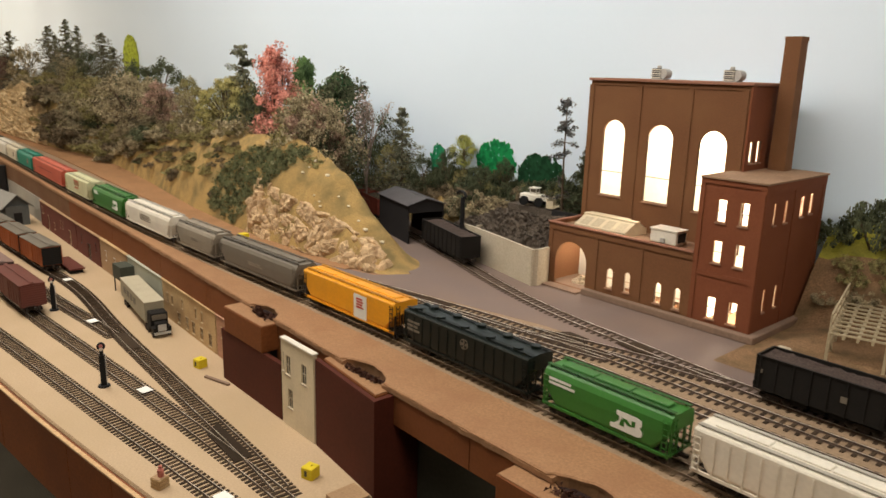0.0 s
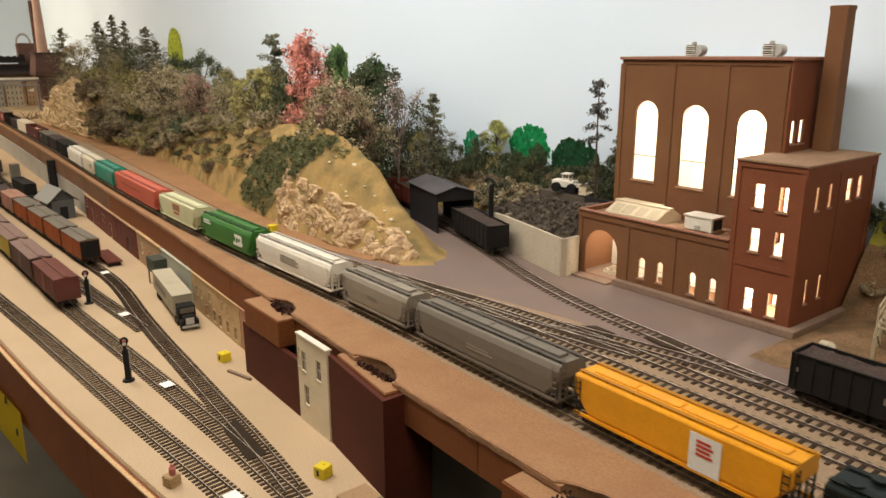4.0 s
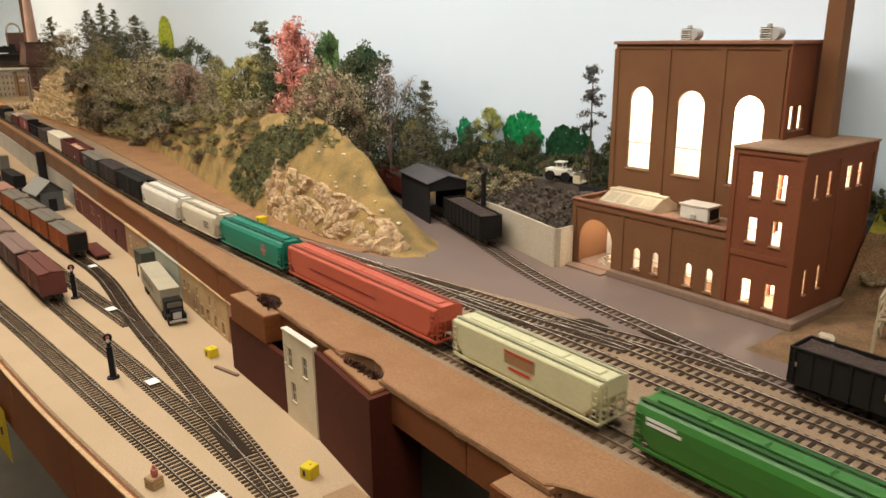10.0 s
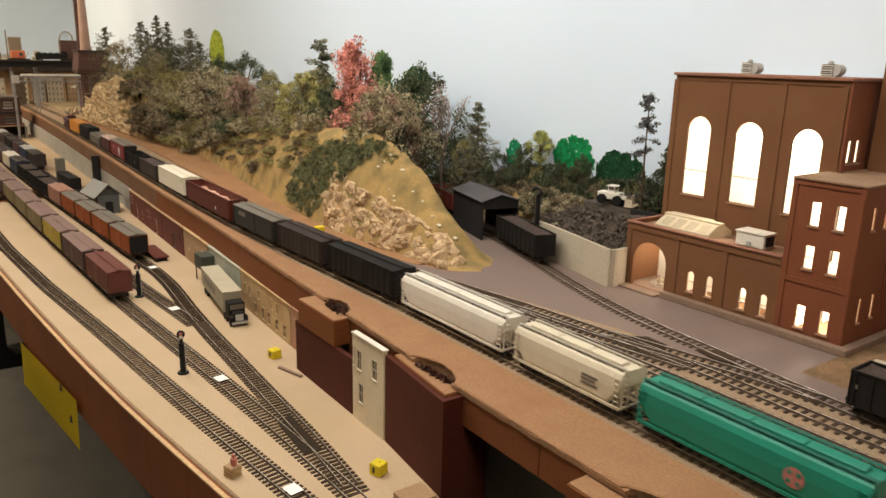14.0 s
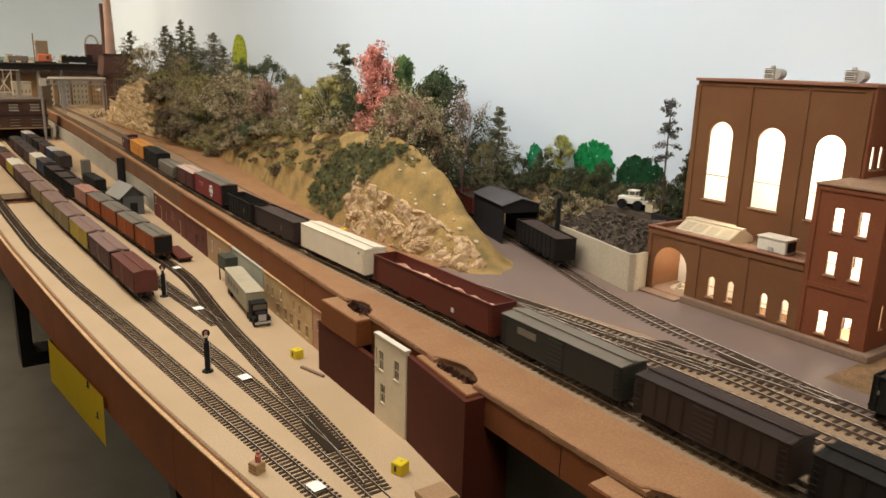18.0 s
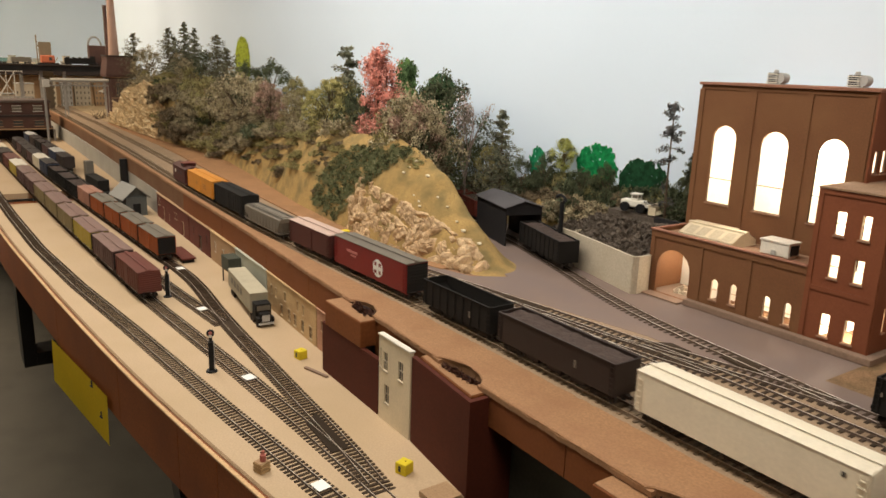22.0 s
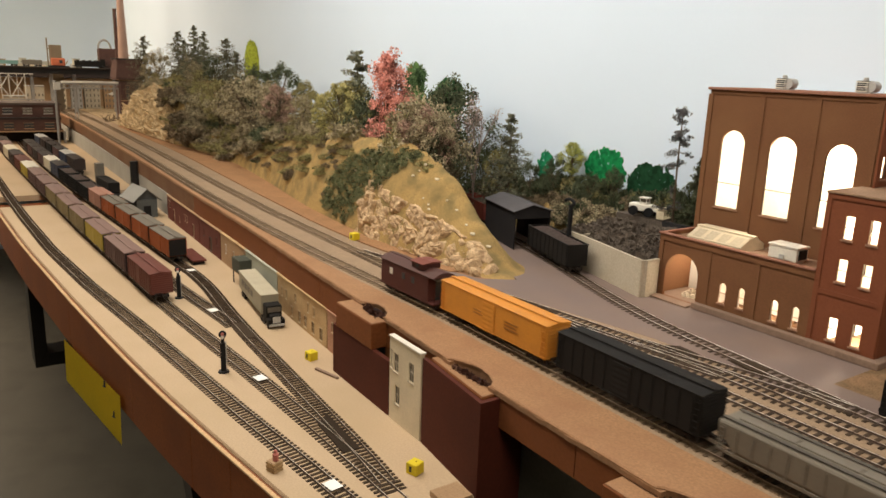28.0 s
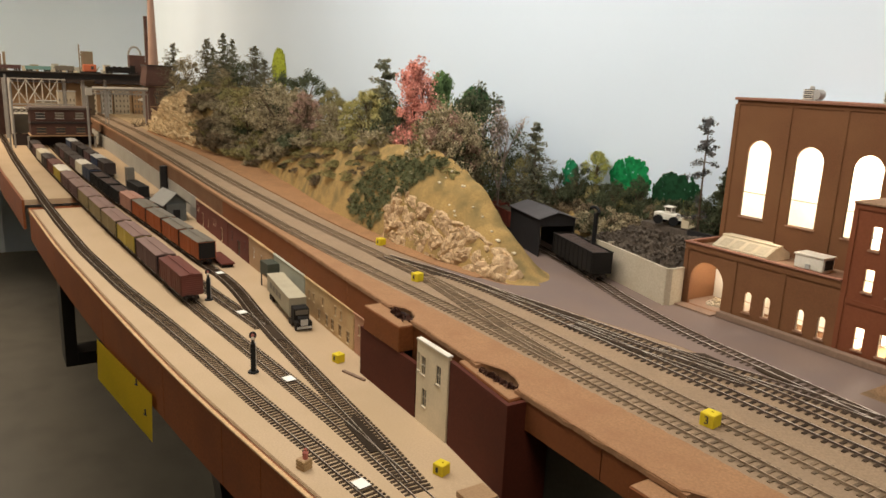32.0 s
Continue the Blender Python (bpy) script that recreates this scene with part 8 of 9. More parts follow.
part("box_body", B(-0.0062, 0.0062, -0.0062, 0.0062, 0, 0.0124, bevel=0.0004), tan_stucco, crate)
for k in range(3):
    part("slat", B(-0.0064, 0.0064, -0.0068, -0.00625, 0.0009 + 0.0040 * k, 0.0037 + 0.0040 * k), buff_front, crate)
    part("slat", B(0.00625, 0.0068, -0.0064, 0.0064, 0.0009 + 0.0040 * k, 0.0037 + 0.0040 * k), buff_front, crate)

truck = thing("delivery_truck", "dark model truck with a long pale grey trailer", "truck", Matrix.LocRotScale((-1.045, 0.6600, YARD), Euler((0, 0, radians(-6.5))), (1.07, 1.07, 1.07)))
pale_box = colour("pale_grey_box", (0.33, 0.29, 0.21), 0.6)
part("trailer", B(-0.108, 0.052, -0.0145, 0.0145, 0.0135, 0.044, bevel=0.0006), pale_box, truck)
part("trailer_roof", B(-0.1085, 0.0525, -0.015, 0.015, 0.0441, 0.0450), colour("dusty_pale_roof", (0.42, 0.37, 0.27), 0.7), truck)
marks(truck, -0.0147, [(-0.085 + 0.022 * k, -0.070 + 0.022 * k, 0.025, 0.036) for k in range(4)], gunmetal)
part("chassis", B(-0.100, 0.085, -0.006, 0.006, 0.0075, 0.0133), truck_mat, truck)
part("cab", B(0.056, 0.078, -0.0125, 0.0125, 0.0085, 0.034, bevel=0.001), soot, truck)
part("hood", B(0.0782, 0.092, -0.0085, 0.0085, 0.0085, 0.022, bevel=0.001), soot, truck)
part("radiator_grille", B(0.0921, 0.0927, -0.006, 0.006, 0.010, 0.020), grey_metal, truck)
part("windshield", B(0.0781, 0.0786, -0.0105, 0.0105, 0.0235, 0.0315), gunmetal, truck)
part("bumper", B(0.0928, 0.0942, -0.012, 0.012, 0.005, 0.0085), grey_metal, truck)
for s in (-1, 1):
    y0, y1 = sorted((s * 0.0085, s * 0.013))
    part("fender", B(0.079, 0.0925, y0, y1, 0.0085, 0.0155), soot, truck)
    for x in (-0.092, -0.078, 0.048, 0.060, 0.085):
        bm = bmesh.new()
        cyl(bm, (x, y0, 0.0056), (x, y1, 0.0056), 0.0056, seg=12)
        part("wheel", bm, truck_mat, truck)
# Plain bar put in place of a brown lump at the panel's foot.
p = part("wood_stick", B(-0.024, 0.024, -0.0022, 0.0022, 0, 0.003), plinth_mat)
p.matrix_basis = pose(-0.735, 0.6415, YARD + 0.0001, 0, 0, 16)
tagged(p, "thin brown bar in place of a lump by the panel", "stick")

# ---- cars standing in the yard ----
def park(car, line, x, zr=YARD + 0.0039):
    p = smooth_line(line, 0.01)
    y = np.interp(x, p[:, 0], p[:, 1])
    a = math.degrees(math.atan2(np.interp(x + 0.05, p[:, 0], p[:, 1]) - np.interp(x - 0.05, p[:, 0], p[:, 1]), 0.1))
    car.matrix_basis = pose(x, y, zr, 0, 0, a) @ Matrix.Diagonal((1, 1.10, 1.20, 1))
    tagged(car, group="cars parked in the yard")


redbrown = colour("red_brown", (0.115, 0.030, 0.020), 0.6)
plum = colour("plum_brown", (0.085, 0.042, 0.038), 0.65)
olive_car = colour("olive_tan", (0.20, 0.155, 0.075), 0.65)
mustard2 = colour("dull_mustard", (0.36, 0.27, 0.04), 0.6)
orange_car = colour("burnt_orange", (0.30, 0.075, 0.02), 0.6)
tile_roof = colour("mauve_roof", (0.19, 0.115, 0.095), 0.65)
salmon = colour("faded_salmon", (0.34, 0.17, 0.12), 0.65)
slate = colour("slate_blue", (0.03, 0.04, 0.07), 0.5)
xb = -1.163
for label, ln, body, rf in (("red-brown box car with a ribbed roof at the string's end", 0.178, redbrown, redbrown), ("plum-brown box car with an open dark door", 0.195, plum, tile_roof), ("mustard and plum box car", 0.195, mustard2, tile_roof),
                            ("olive-tan box car in the string", 0.195, olive_car, tile_roof), ("olive-tan weathered box car", 0.195, olive_car, tile_roof), ("dull olive weathered box car", 0.195, olive_car, tile_roof), ("plum-brown weathered box car", 0.195, plum, tile_roof), ("plum box car with a mauve roof", 0.195, plum, tile_roof),
                            ("mustard box car with a white roof", 0.195, mustard2, chalk), ("red-brown box car in the far yard", 0.195, redbrown, redbrown), ("dark box car in the far yard", 0.195, dusk, dusk), ("bone-white box car in the far yard", 0.195, bone, bone), ("plum box car in the far yard", 0.195, plum, tile_roof), ("dark box car in the far yard", 0.195, dusk, dusk)):
    park(box_car(label, ln - 0.008, body, roof=rf, end=soot if xb < -1.3 else rf, ribs=10, height=0.0435), YB, xb - ln / 2)
    xb -= ln
xb = -1.425
for label, ln, body, rf in (("burnt-orange box car with a dark roof", 0.155, orange_car, gunmetal), ("burnt-orange box car with a grey roof", 0.155, orange_car, gunmetal), ("burnt-orange weathered box car", 0.155, orange_car, gunmetal), ("burnt-orange faded box car", 0.155, orange_car, gunmetal),
                            ("faded salmon box car with a pale roof", 0.155, salmon, salmon)):
    park(box_car(label, ln - 0.006, body, roof=rf, end=soot, ribs=9, height=0.044), YC, xb - ln / 2)
    xb -= ln
for k in range(3):
    park(open_hopper("soot-black loaded hopper in the yard", 0.165, soot, 0.042, dark_load, 0.041, 8), YC, xb - 0.0825)
    xb -= 0.165
park(box_car("slate-blue box car in the far yard", 0.165, slate, roof=dusk, height=0.046), YC, xb - 0.0825)
park(box_car("bone-white box car in the far yard", 0.165, bone, roof=chalk, height=0.044), YC, xb - 0.26)
xb -= 0.345
for k in range(4):
    park(box_car("dark brown box car in the far yard", 0.165, dusk if k % 2 else plum, roof=dusk, height=0.044), YC, xb - 0.0825)
    xb -= 0.165

YD = [(-4.3, 0.585), (-3.4, 0.612), (-2.6, 0.632)]
xb = -2.86
for label, body in (("dark brown box car on the inner yard track", dusk), ("slate-blue box car on the inner yard track", slate), ("plum box car on the inner yard track", plum), ("soot-black box car on the inner yard track", soot), ("dark brown box car on the inner yard track", dusk), ("slate-blue box car on the inner yard track", slate)):
    park(box_car(label, 0.165, body, roof=dusk if body is not slate else grey_metal, height=0.046), YD, xb - 0.0825)
    xb -= 0.18
track("dark inner yard track beside the deck wall", YD, YARD, tie_mat, rail_mat, (-1.0, -0.9))

# gabled shed and stored things in the far yard
gs = thing("yard_shed", "small dark grey shed with a pale grey gable roof", "shed", pose(-2.02, 0.662, YARD, 0, 0, 6))
part("body", B(-0.055, 0.055, -0.028, 0.028, 0, 0.052), mat("grey_blue_wall", (0.10, 0.105, 0.10), 0.7, 300, 0.1, 0.05), gs)
bm = loft(bmesh.new(), [(-0.034, 0.0522), (0.034, 0.0522), (0.0, 0.080)], -0.050, 0.050)
part("gable", bm, MATS["grey_blue_wall"], gs)
for s in (-1, 1):
    bm = loft(bmesh.new(), [(s * 0.040, 0.046), (s * 0.0004, 0.0808), (s * 0.0004, 0.0828), (s * 0.040, 0.048)], -0.062, 0.062)
    part("roof_slope", bm, mat("pale_slate_roof", (0.24, 0.23, 0.21), 0.7, 300, 0.12, 0.06), gs)
part("door", B(0.0551, 0.0558, -0.010, 0.010, 0.0, 0.034), black_plastic, gs)
pl = thing("yard_platform", "dark low platform beside the orange cars", "platform", pose(-1.46, 0.652, YARD))
part("top", B(-0.06, 0.055, -0.015, 0.015, 0.008, 0.011), brick_maroon, pl)
for x in (-0.05, 0.0, 0.045):
    part("post", B(x, x + 0.004, -0.012, 0.012, 0, 0.0079), black_plastic, pl)
eng = thing("parked_machine", "black boxy machine standing behind the orange cars", "machine", pose(-2.42, 0.648, YARD, 0, 0, 3))
part("body", B(-0.10, 0.07, -0.017, 0.017, 0.010, 0.045, bevel=0.001), soot, eng)
part("deck", B(-0.11, 0.10, -0.018, 0.018, 0.004, 0.0098), black_metal, eng)
part("board", B(-0.14, -0.105, -0.012, 0.012, 0.0, 0.085), gunmetal, eng)
bm = bmesh.new()
cyl(bm, (-2.40, 0.725, 1.115), (-2.40, 0.725, 1.205), 0.013, seg=12)
tagged(part("bridge_pier", bm, black_metal), "dark round pier in the deck wall", "pier")

# ---- the far end ----
HX = -4.15
umber = mat("dark_umber_brick", (0.095, 0.05, 0.04), 0.8, 250, 0.18, 0.1, stain=(0.06, 0.032, 0.028), stain_amount=0.6, big=16)
sand = mat("pale_sandy_ground", (0.40, 0.29, 0.17), 0.9, 300, 0.25, 0.2, stain=(0.27, 0.19, 0.10), stain_amount=0.7, big=14)
steel = mat("dull_grey_steel", (0.30, 0.28, 0.26), 0.5, 300, 0.12, 0.03, big=30)
dim_white = mat("greyed_white_plastic", (0.56, 0.52, 0.46), 0.5, 300, 0.08, 0.03, big=25)
bm = bmesh.new()
plane_prism(bm, [(-6.5, 0.945), (-3.74, 0.93), (-3.66, 1.31), (-6.5, 1.31)], DECK - 0.001, DECK + 0.0011)
tagged(part("sandy_ground", bm, sand), "pale sandy ground beside the far main line", "ground", kind="structure")
gan = thing("signal_gantry", "grey steel signal bridge with a white walkway over the main line", "gantry")
for y in (0.805, 1.006):
    for s in (-0.007, 0.007):
        bm = bmesh.new()
        cyl(bm, (HX, y + s, DECK), (HX, y + s, 1.375), 0.0026, seg=6)
        part("leg", bm, steel, gan)
part("walkway", B(HX - 0.014, HX + 0.014, 0.742, 1.016, 1.400, 1.409), white_plastic, gan, "bright white walkway")
part("top_chord", B(HX - 0.008, HX + 0.008, 0.735, 1.016, 1.392, 1.3996), steel, gan)
part("bottom_chord", B(HX - 0.008, HX + 0.008, 0.715, 1.016, 1.369, 1.375), steel, gan)
for k in range(8):
    y = 0.735 + 0.035 * k
    bm = bmesh.new()
    cyl(bm, (HX + 0.004, y, 1.3745), (HX + 0.004, y + 0.035, 1.3925), 0.0017, seg=5)
    cyl(bm, (HX - 0.004, y + 0.035, 1.3745), (HX - 0.004, y, 1.3925), 0.0017, seg=5)
    part("lattice", bm, steel, gan)
bm = bmesh.new()
flat = [(0.955, 1.345), (0.985, 1.338), (0.985, 1.356)]
a = [bm.verts.new((HX + 0.016, y, z)) for y, z in flat]
c = [bm.verts.new((HX + 0.0145, y, z)) for y, z in flat]
bm.faces.new(a)
bm.faces.new(c[::-1])
for k in range(3):
    bm.faces.new((a[k], a[(k + 1) % 3], c[(k + 1) % 3], c[k]))
part("pointer", bm, white_plastic, gan, "white arrow-shaped board")
# loose twigs on the far ground
rt = random.Random(41)
brush = thing("brush_pile", "dark tangle of twigs beside the far track", "brush")
for k in range(26):
    bm = bmesh.new()
    y, x = 0.93 + rt.uniform(-0.025, 0.05), HX + 0.1 + rt.uniform(-0.12, 0.12)
    cyl(bm, (x, y, DECK + 0.001), (x + rt.uniform(-0.05, 0.05), y + rt.uniform(-0.04, 0.04), DECK + rt.uniform(0.006, 0.05)), 0.0017, 0.0008, 4)
    part("twig", bm, bark, brush)
tower = thing("brick_tower", "dark brown brick tower with cream belt courses", "building", pose(HX, 1.075, DECK))
part("wall", B(-0.10, 0.03, -0.055, 0.058, 0, 0.203), umber, tower)
part("belt_course", B(-0.102, 0.032, -0.057, 0.060, 0.2032, 0.2075), tan_stucco, tower)
part("belt_course", B(0.0302, 0.0325, -0.055, 0.058, 0.096, 0.100), tan_stucco, tower)
bm = bmesh.new()
rings = [[bm.verts.new((x, y, z)) for x, y in ((-0.105 - g, -0.062 - g), (0.035 + g, -0.062 - g), (0.035 + g, 0.064 + g), (-0.105 - g, 0.064 + g))] for z, g in ((0.2077, 0.012), (0.222, 0.014), (0.290, 0.003), (0.312, 0.003))]
for p, q in zip(rings[:-1], rings[1:]):
    for k in range(4):
        bm.faces.new((p[k], p[(k + 1) % 4], q[(k + 1) % 4], q[k]))
bm.faces.new(rings[0][::-1])
bm.faces.new(rings[-1])
part("upper_wall", bm, umber, tower)
part("cornice", B(-0.112, 0.042, -0.069, 0.071, 0.3122, 0.319), dusk, tower)
for y in (-0.028, 0.018):
    w = part("window", B(0.0301, 0.031, y, y + 0.020, 0.115, 0.180), mark_dark, tower)
    bm = bmesh.new()
    for u in (0.0, 0.0095, 0.019):
        box(bm, 0.0311, 0.0325, y + u, y + u + 0.0013, 0.115, 0.180)
    for z in (0.115, 0.136, 0.157, 0.1787):
        box(bm, 0.0311, 0.0322, y + 0.0013, y + 0.019, z, z + 0.0013)
    part("sash", bm, tan_stucco, w)
for x, y, r0, r1, z0, z1, m, lab in ((HX - 0.03, 1.058, 0.026, 0.013, 1.532, 1.96, mat("pink_tan_stack", (0.42, 0.27, 0.21), 0.8, 250, 0.1, 0.05), "tall tapered pinkish smokestack on the tower"), (HX - 0.25, 1.068, 0.0105, 0.0095, 1.22, 1.79, umber, "thin dark smokestack at the far end")):
    st = thing("smokestack", lab, "smokestack")
    bm = bmesh.new()
    cyl(bm, (x, y, z0), (x, y, z1), r0, r1, 20)
    part("shaft", bm, m, st)
    bm = bmesh.new()
    cyl(bm, (x, y, z1 + 0.0002), (x, y, z1 + 0.008), r1 * 1.15, r1 * 1.15, 16)
    part("rim", bm, m, st)
arch = thing("arched_gate", "dark arched hoist frame on the far bridge level", "frame", pose(HX - 0.62, 1.075, 1.47))
part("tower_body", B(-0.03, 0.03, -0.045, 0.045, 0, 0.115), umber, arch)
part("roof_ledge", B(-0.032, 0.034, 0.046, 0.13, 0.075, 0.083), dim_white, arch)
part("annex", B(-0.03, 0.03, 0.0455, 0.12, 0, 0.0748), umber, arch)
bm = bmesh.new()
pts = [Vector((0, -0.008 + 0.035 * math.cos(a), 0.116 + 0.048 * math.sin(a))) for a in np.linspace(0, math.pi, 14)]
for a, b in zip(pts[:-1], pts[1:]):
    cyl(bm, a, b, 0.006, seg=6)
part("arch", bm, steel, arch)
# bridge deck across the far yard, with a truss
br = thing("rail_bridge", "long black girder bridge crossing above the far yard", "bridge")
part("girder", B(HX - 0.62, HX - 0.50, -0.25, 1.16, 1.432, 1.462), black_metal, br)
part("bridge_top", B(HX - 0.66, HX - 0.48, -0.25, 1.16, 1.4622, 1.470), truck_mat, br)
for y in (0.36, 0.66, 0.76, 0.88, 1.10):
    part("bridge_leg", B(HX - 0.572, HX - 0.548, y - 0.009, y + 0.009, YARD if y < 0.76 else DECK, 1.4319), steel, br)
tr = thing("truss_span", "white X-braced truss span under the bridge", "truss")
TX = HX - 0.47
for k in range(3):
    a = 0.385 + 0.078 * k
    for p, q in (((a, 1.296), (a + 0.078, 1.424)), ((a + 0.078, 1.296), (a, 1.424))):
        bm = bmesh.new()
        cyl(bm, (TX, p[0], p[1]), (TX, q[0], q[1]), 0.0028, seg=5)
        part("brace", bm, dim_white, tr)
for k in range(7):
    a = 0.385 + 0.039 * k
    bm = bmesh.new()
    cyl(bm, (TX - 0.004, a, 1.294), (TX - 0.004, a, 1.428), 0.0022 if k % 2 else 0.003, seg=5)
    part("upright", bm, dim_white, tr)
part("chord", B(TX - 0.005, TX + 0.005, 0.375, 0.70, 1.286, 1.293), steel, tr)
part("chord", B(TX - 0.005, TX + 0.005, 0.375, 0.66, 1.4282, 1.4318), dim_white, tr)
for y, m in ((0.345, steel), (0.372, dim_white)):
    part("leg", B(TX - 0.008, TX + 0.008, y, y + 0.012, YARD, 1.431), m, tr)
for k in range(3):
    bm = bmesh.new()
    cyl(bm, (TX + 0.02, 0.39 + 0.026 * k, 1.246), (TX + 0.02, 0.416 + 0.026 * k, 1.266), 0.002, seg=5)
    cyl(bm, (TX + 0.02, 0.416 + 0.026 * k, 1.246), (TX + 0.02, 0.39 + 0.026 * k, 1.266), 0.002, seg=5)
    part("low_brace", bm, dim_white, tr)
part("low_chord", B(TX + 0.012, TX + 0.028, 0.385, 0.48, 1.236, 1.2445), white_plastic, tr)
part("low_chord", B(TX + 0.012, TX + 0.028, 0.385, 0.48, 1.2665, 1.2715), white_plastic, tr)
hb = thing("brick_signal_house", "dark brown two-storey house built over the far yard tracks", "building", pose(HX + 0.10, 0.0, 0))
part("upper_storey", B(-0.16, 0.0, 0.437, 0.712, 1.232, 1.292), umber, hb)
part("lower_storey", B(-0.16, 0.012, 0.437, 0.712, 1.166, 1.2215), umber, hb)
bm = bmesh.new()
loft(bm, [(0.432, 1.2217), (0.717, 1.2217), (0.712, 1.2318), (0.437, 1.2318)], -0.165, 0.020)
part("canopy", bm, dusk, hb)
bm = bmesh.new()
loft(bm, [(0.425, 1.2922), (0.722, 1.2922), (0.712, 1.3035), (0.437, 1.3035)], -0.175, 0.012)
part("roof", bm, mat("grey_brown_roofing", (0.10, 0.075, 0.065), 0.8, 300, 0.15, 0.05), hb)
for j, z in enumerate((1.178, 1.250)):
    for k, y in enumerate((0.462, 0.548, 0.640)):
        fx = 0.0121 if j == 0 else 0.0001
        w = part("window", B(fx, fx + 0.001, y, y + 0.040, z, z + 0.026), mark_dark if (j == 0 or k == 0) else gunmetal, hb)
        bm = bmesh.new()
        box(bm, fx + 0.0011, fx + 0.0028, y - 0.002, y + 0.042, z - 0.0035, z - 0.0002)
        box(bm, fx + 0.0011, fx + 0.0022, y, y + 0.040, z + 0.012, z + 0.0135)
        box(bm, fx + 0.0011, fx + 0.0022, y - 0.002, y + 0.042, z + 0.0262, z + 0.028)
        part("sill", bm, tan_stucco if j == 0 else dim_white, w)
part("floor_beam", B(-0.165, 0.016, 0.43, 0.72, 1.160, 1.1658), tan_stucco, hb)
for y in (0.418, 0.722):
    part("leg", B(-0.012, 0.0, y, y + 0.010, YARD, 1.1599), steel, hb)
# Added dark sheet across the tracks, standing for shade under the house.
part("rear_panel", B(-0.165, -0.161, 0.36, 0.74, YARD, 1.1598), dusk, hb)
bm = bmesh.new()
cyl(bm, (-3.62, 0.650, YARD), (-3.62, 0.650, 1.425), 0.0052, seg=8)
p = part("steel_post", bm, steel)
tagged(p, "tall grey steel post in the far yard", "post", group="posts in the far yard")
part("bracket", B(-3.63, -3.61, 0.645, 0.672, 1.385, 1.418), dim_white, p)
for y, z1 in ((0.345, 1.46), (0.365, 1.42)):
    bm = bmesh.new()
    cyl(bm, (HX + 0.06, y, YARD), (HX + 0.06, y, z1), 0.0045, seg=8)
    tagged(part("steel_post", bm, steel), "pale grey steel post in the far yard", "post", group="posts in the far yard")
# what stands under and behind the bridge
tagged(part("shelf_wall", B(-5.30, -5.28, -0.3, 1.30, 0.9, 1.395), tan_stucco), "grey-tan board below the far shelf", "wall", kind="structure")
shelf = part("far_shelf", B(-6.58, -5.18, -0.3, 1.31, 1.40, 1.43), dusk)
tagged(shelf, "dark upper shelf at the far end of the room", "layout board", kind="structure")
rnd = random.Random(15)
orange_toy = colour("orange_toy", (0.48, 0.13, 0.06), 0.6)
teal_toy = colour("pale_teal", (0.16, 0.30, 0.28))
cityc = [concrete, tan_stucco, grey_metal, cream_plastic, pale_green, pale_green, concrete, cream_plastic]


def far_building(x, y, z, w, d, h, m, group, label):
    b = thing("far_building", label, "building", pose(x, y, z), group=group)
    part("wall", B(-w / 2, w / 2, -d / 2, d / 2, 0, h), m, b)
    part("roof", B(-w / 2 - 0.003, w / 2 + 0.003, -d / 2 - 0.003, d / 2 + 0.003, h + 0.0002, h + 0.005), grey_metal, b)
    n = max(2, int(d / 0.02))
    for r in range(max(1, int(h / 0.035))):
        for q in range(n):
            y0 = -d / 2 + d * (q + 0.5) / n
            part("window", B(w / 2 + 0.0001, w / 2 + 0.001, y0 - 0.0035, y0 + 0.0035, 0.010 + 0.033 * r, 0.026 + 0.033 * r), gunmetal, b)


for k in range(34):
    y = -0.1 + 1.12 * rnd.random()
    far_building(-5.30 - rnd.random() * 0.9, y, 1.43, rnd.uniform(0.03, 0.07), rnd.uniform(0.03, 0.07), rnd.uniform(0.03, 0.085) + (0.06 if y < 0.42 and rnd.random() < 0.5 else 0), cityc[rnd.randrange(8)], "small buildings on the far shelf", "small model building on the far shelf")
for y, d, h, m in ((0.70, 0.10, 0.135, concrete), (0.83, 0.08, 0.16, cream_plastic), (0.93, 0.06, 0.14, grey_metal), (1.02, 0.09, 0.165, concrete), (1.13, 0.08, 0.15, tan_stucco)):
    far_building(-5.05, y, DECK if y > 0.79 else DECK, 0.06, d, h, m, "grey buildings beyond the bridge", "grey low model building beyond the bridge")
for y, d, h, m in ((0.44, 0.12, 0.15, gunmetal), (0.58, 0.11, 0.19, concrete)):
    far_building(-4.98, y, YARD, 0.06, d, h, m, "grey buildings beyond the bridge", "dull model building behind the truss")
loco = thing("black_locomotive", "black model locomotive standing on the far bridge", "locomotive", pose(HX - 0.56, 0.975, 1.4702, 0, 0, 90))
part("hood", B(-0.085, 0.05, -0.014, 0.014, 0.012, 0.040), soot, loco)
part("cab", B(0.05, 0.078, -0.016, 0.016, 0.012, 0.052), soot, loco)
part("frame_plate", B(-0.10, 0.095, -0.018, 0.018, 0.006, 0.0118), black_metal, loco)
for k in range(4):
    part("roof_fan", B(-0.075 + 0.032 * k, -0.060 + 0.032 * k, -0.008, 0.008, 0.0402, 0.0450), soot, loco)
part("lettering", B(0.055, 0.072, 0.0162, 0.0166, 0.036, 0.044), gunmetal, loco)
for x in (-0.065, 0.058):
    truck_at(loco, x)
cr = thing("orange_crane", "orange toy crane on the far bridge with a tan boom", "crane", pose(HX - 0.56, 0.805, 1.4702, 0, 0, 90))
part("body", B(-0.038, 0.034, -0.016, 0.016, 0.008, 0.050, bevel=0.004), orange_toy, cr)
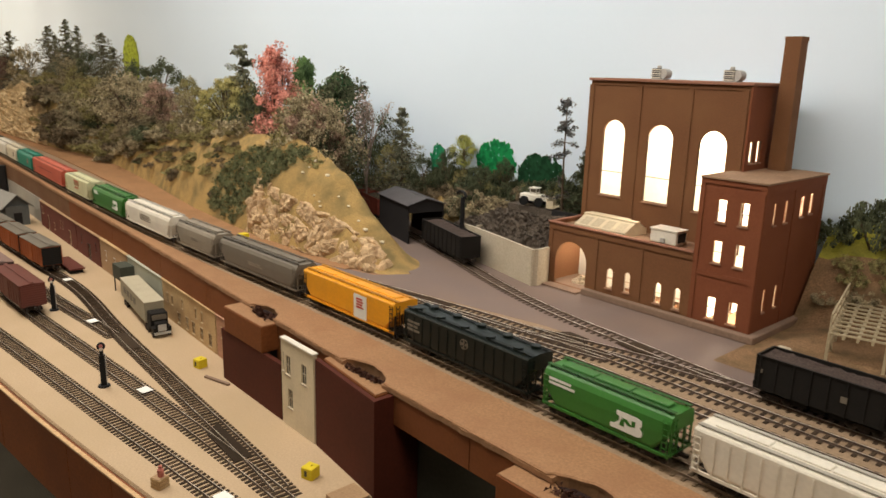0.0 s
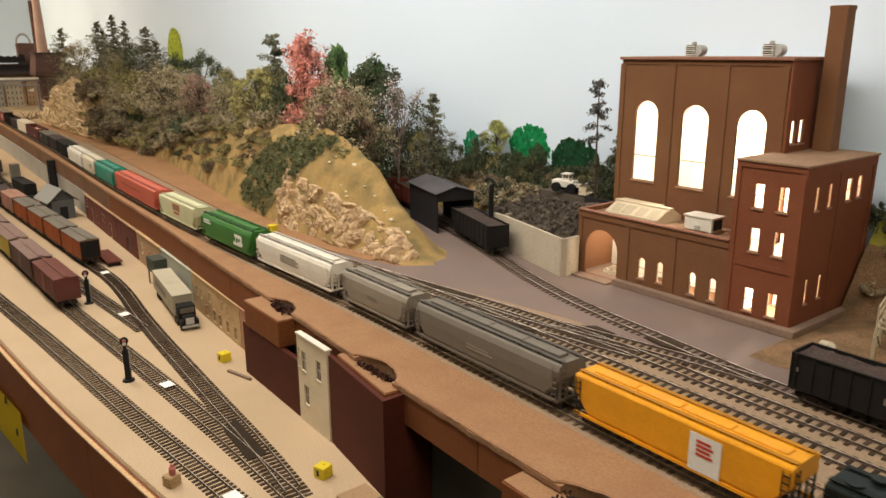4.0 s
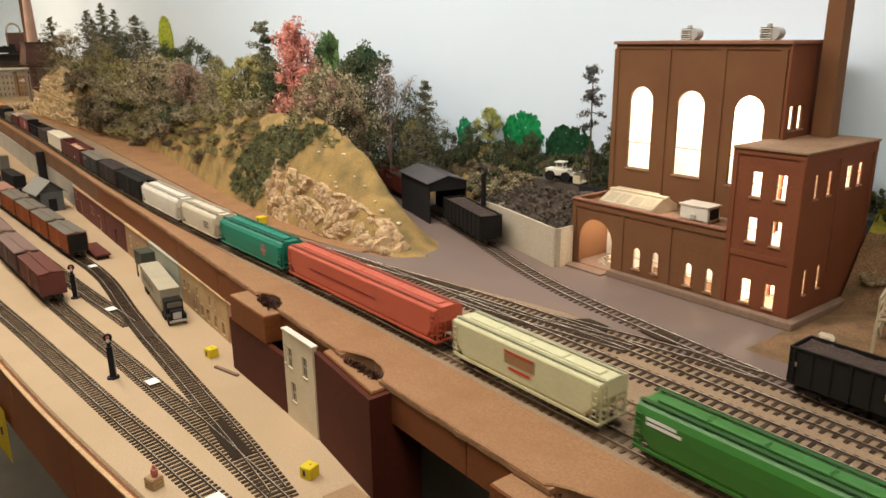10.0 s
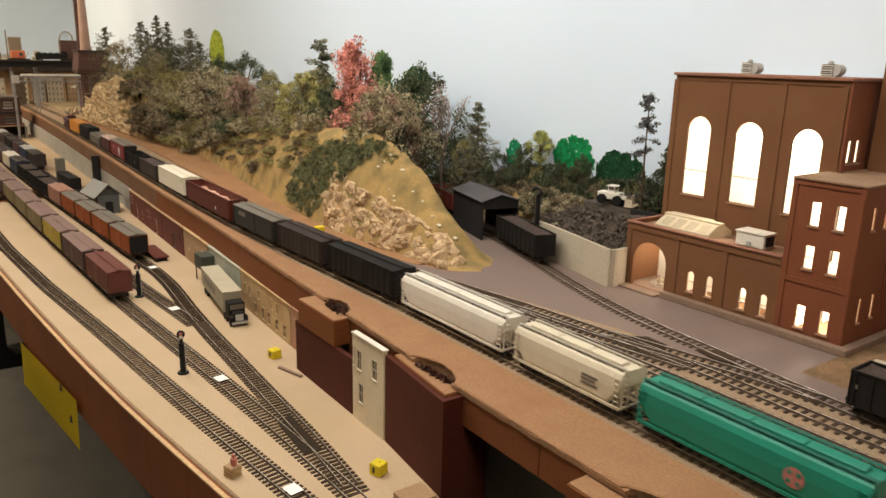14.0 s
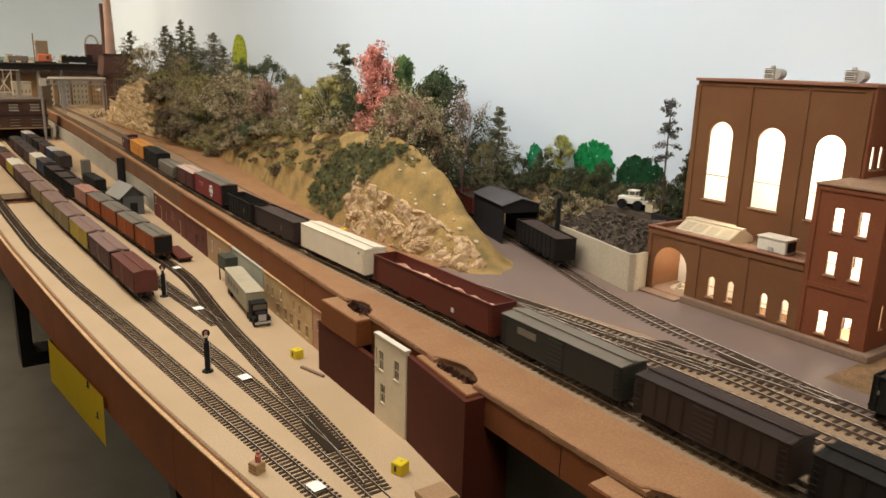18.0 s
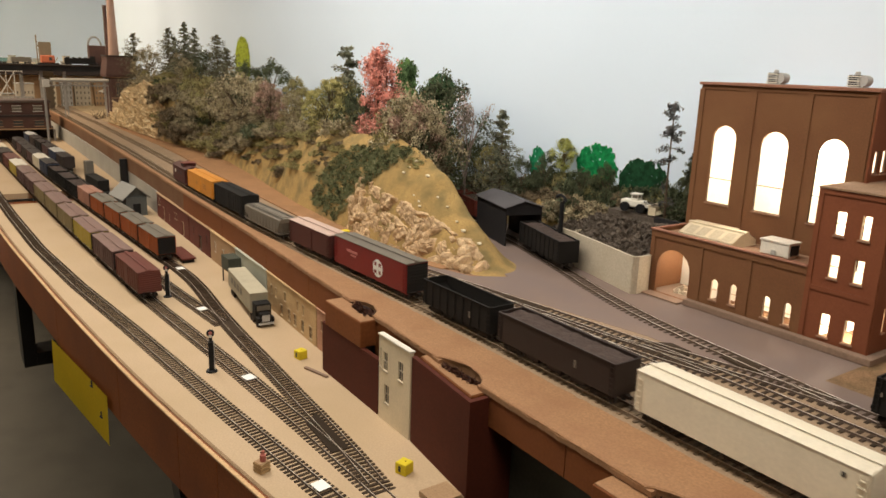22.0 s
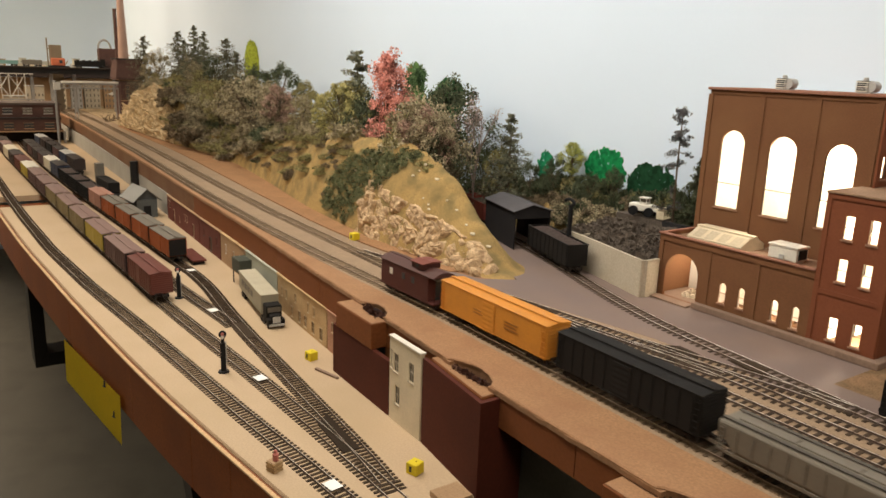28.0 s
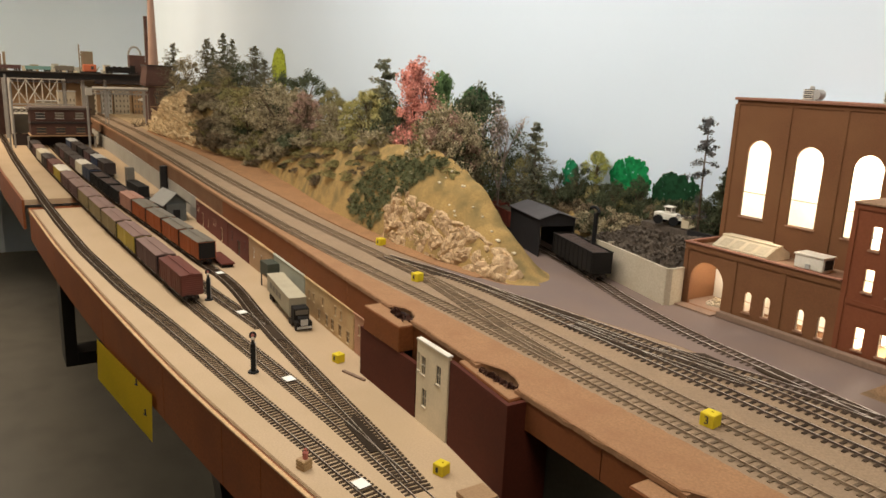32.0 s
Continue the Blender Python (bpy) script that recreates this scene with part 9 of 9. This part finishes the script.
part("cab_window", B(0.004, 0.020, -0.0172, -0.0161, 0.022, 0.040), mark_dark, cr)
part("carrier", B(-0.055, 0.055, -0.016, 0.016, 0.0, 0.0078), black_metal, cr)
bm = bmesh.new()
cyl(bm, (0.030, -0.012, 0.008), (0.050, -0.012, 0.040), 0.002, seg=5)
part("hook_arm", bm, tan_stucco, cr)
tk = thing("coaling_tower", "tan timber loading tower beyond the bridge", "tower", pose(-4.86, 0.800, 1.40))
part("tower_body", B(-0.03, 0.03, -0.020, 0.040, 0.0, 0.195), mat("brown_timber", (0.20, 0.15, 0.10), 0.8, 300, 0.2, 0.1), tk)
part("mast", B(-0.006, 0.006, -0.034, -0.028, 0.0, 0.235), MATS["brown_timber"], tk)
part("brace", B(-0.006, 0.006, -0.0278, -0.0202, 0.17, 0.176), MATS["brown_timber"], tk)
part("leg", B(-0.03, -0.02, -0.020, 0.040, -0.187, -0.0002), MATS["brown_timber"], tk)
for y0, y1, h, m, lab in ((0.47, 0.60, 0.028, teal_toy, "pale teal flat car on the far bridge"), (0.62, 0.72, 0.034, gunmetal, "dull grey gondola on the far bridge"), (0.34, 0.45, 0.030, plum, "plum-brown gondola on the far bridge")):
    c = thing("bridge_car", lab, "freight car", pose(HX - 0.56, (y0 + y1) / 2, 1.4702, 0, 0, 90), group="cars on the far bridge")
    hl = (y1 - y0) / 2
    part("body", B(-hl, hl, -0.016, 0.016, 0.010, h), m, c)
    part("rim", B(-hl, hl, -0.017, 0.017, h + 0.0002, h + 0.002), m, c)
    truck_at(c, -hl + 0.02)
    truck_at(c, hl - 0.02)
tl = thing("timber_rack", "dark brown timber rack at the bridge's end", "rack", pose(-4.9, 0.345, 1.43))
for k in range(4):
    part("post", B(-0.02, 0.02, -0.04 + 0.022 * k, -0.027 + 0.022 * k, 0.0, 0.13 + 0.012 * (k % 2)), MATS["brown_timber"], tl)
part("base", B(-0.025, 0.025, -0.045, 0.045, -0.33, -0.0002), umber, tl)

# ---- below the layout ----
sheet = thing("yellow_sheet", "yellow paper sheet hanging from the fascia on pins", "paper")
bm = bmesh.new()
YS0, YS1 = curve_at(FRONT, -1.33) - 0.008, curve_at(FRONT, -0.96) - 0.008
v = [bm.verts.new(p) for p in ((-1.315, YS0, 1.010), (-0.945, YS1, 1.036), (-0.955, YS1 - 0.001, 0.950), (-1.33, YS0 - 0.001, 0.920))]
bm.faces.new(v)
bmesh.ops.solidify(bm, geom=bm.faces[:], thickness=0.0006)
part("paper", bm, yellow_paper, sheet)
for x, z in ((-0.985, 0.985), (-1.03, 1.020)):
    bm = bmesh.new()
    y = float(np.interp(x, [-1.315, -0.945], [YS0, YS1])) - 0.0012
    cyl(bm, (x - 0.012, y, z - 0.003), (x + 0.006, y, z + 0.002), 0.0012, seg=5)
    cyl(bm, (x, y, z), (x + 0.002, y, z + 0.011), 0.0012, seg=5)
    part("pin_mark", bm, mark_dark, sheet)
legs = thing("layout_leg", "black steel leg frame under the layout", "leg")
LX, LY = -1.94, 0.352
part("upright", B(LX - 0.05, LX + 0.05, LY, LY + 0.03, 0.74, YARD - 0.02), black_metal, legs)
part("foot_bar", B(LX - 0.03, LX + 0.05, LY + 0.0301, 1.10, 0.74, 0.775), black_metal, legs)
part("rear_upright", B(LX - 0.05, LX + 0.05, 1.1001, 1.14, 0.0, YARD - 0.02), black_metal, legs)
leg2 = thing("layout_leg", "black wooden leg under the near fascia", "leg")
bm = bmesh.new()
cyl(bm, (-0.79, 0.462, YARD - 0.02), (-0.70, 0.56, 0.0), 0.034, 0.034, 4)
part("post", bm, black_metal, leg2)

# ---- ties, one by one ----
for me, root, m in ALL_TRACKS:
    share("tie", me, root, m)

motions()
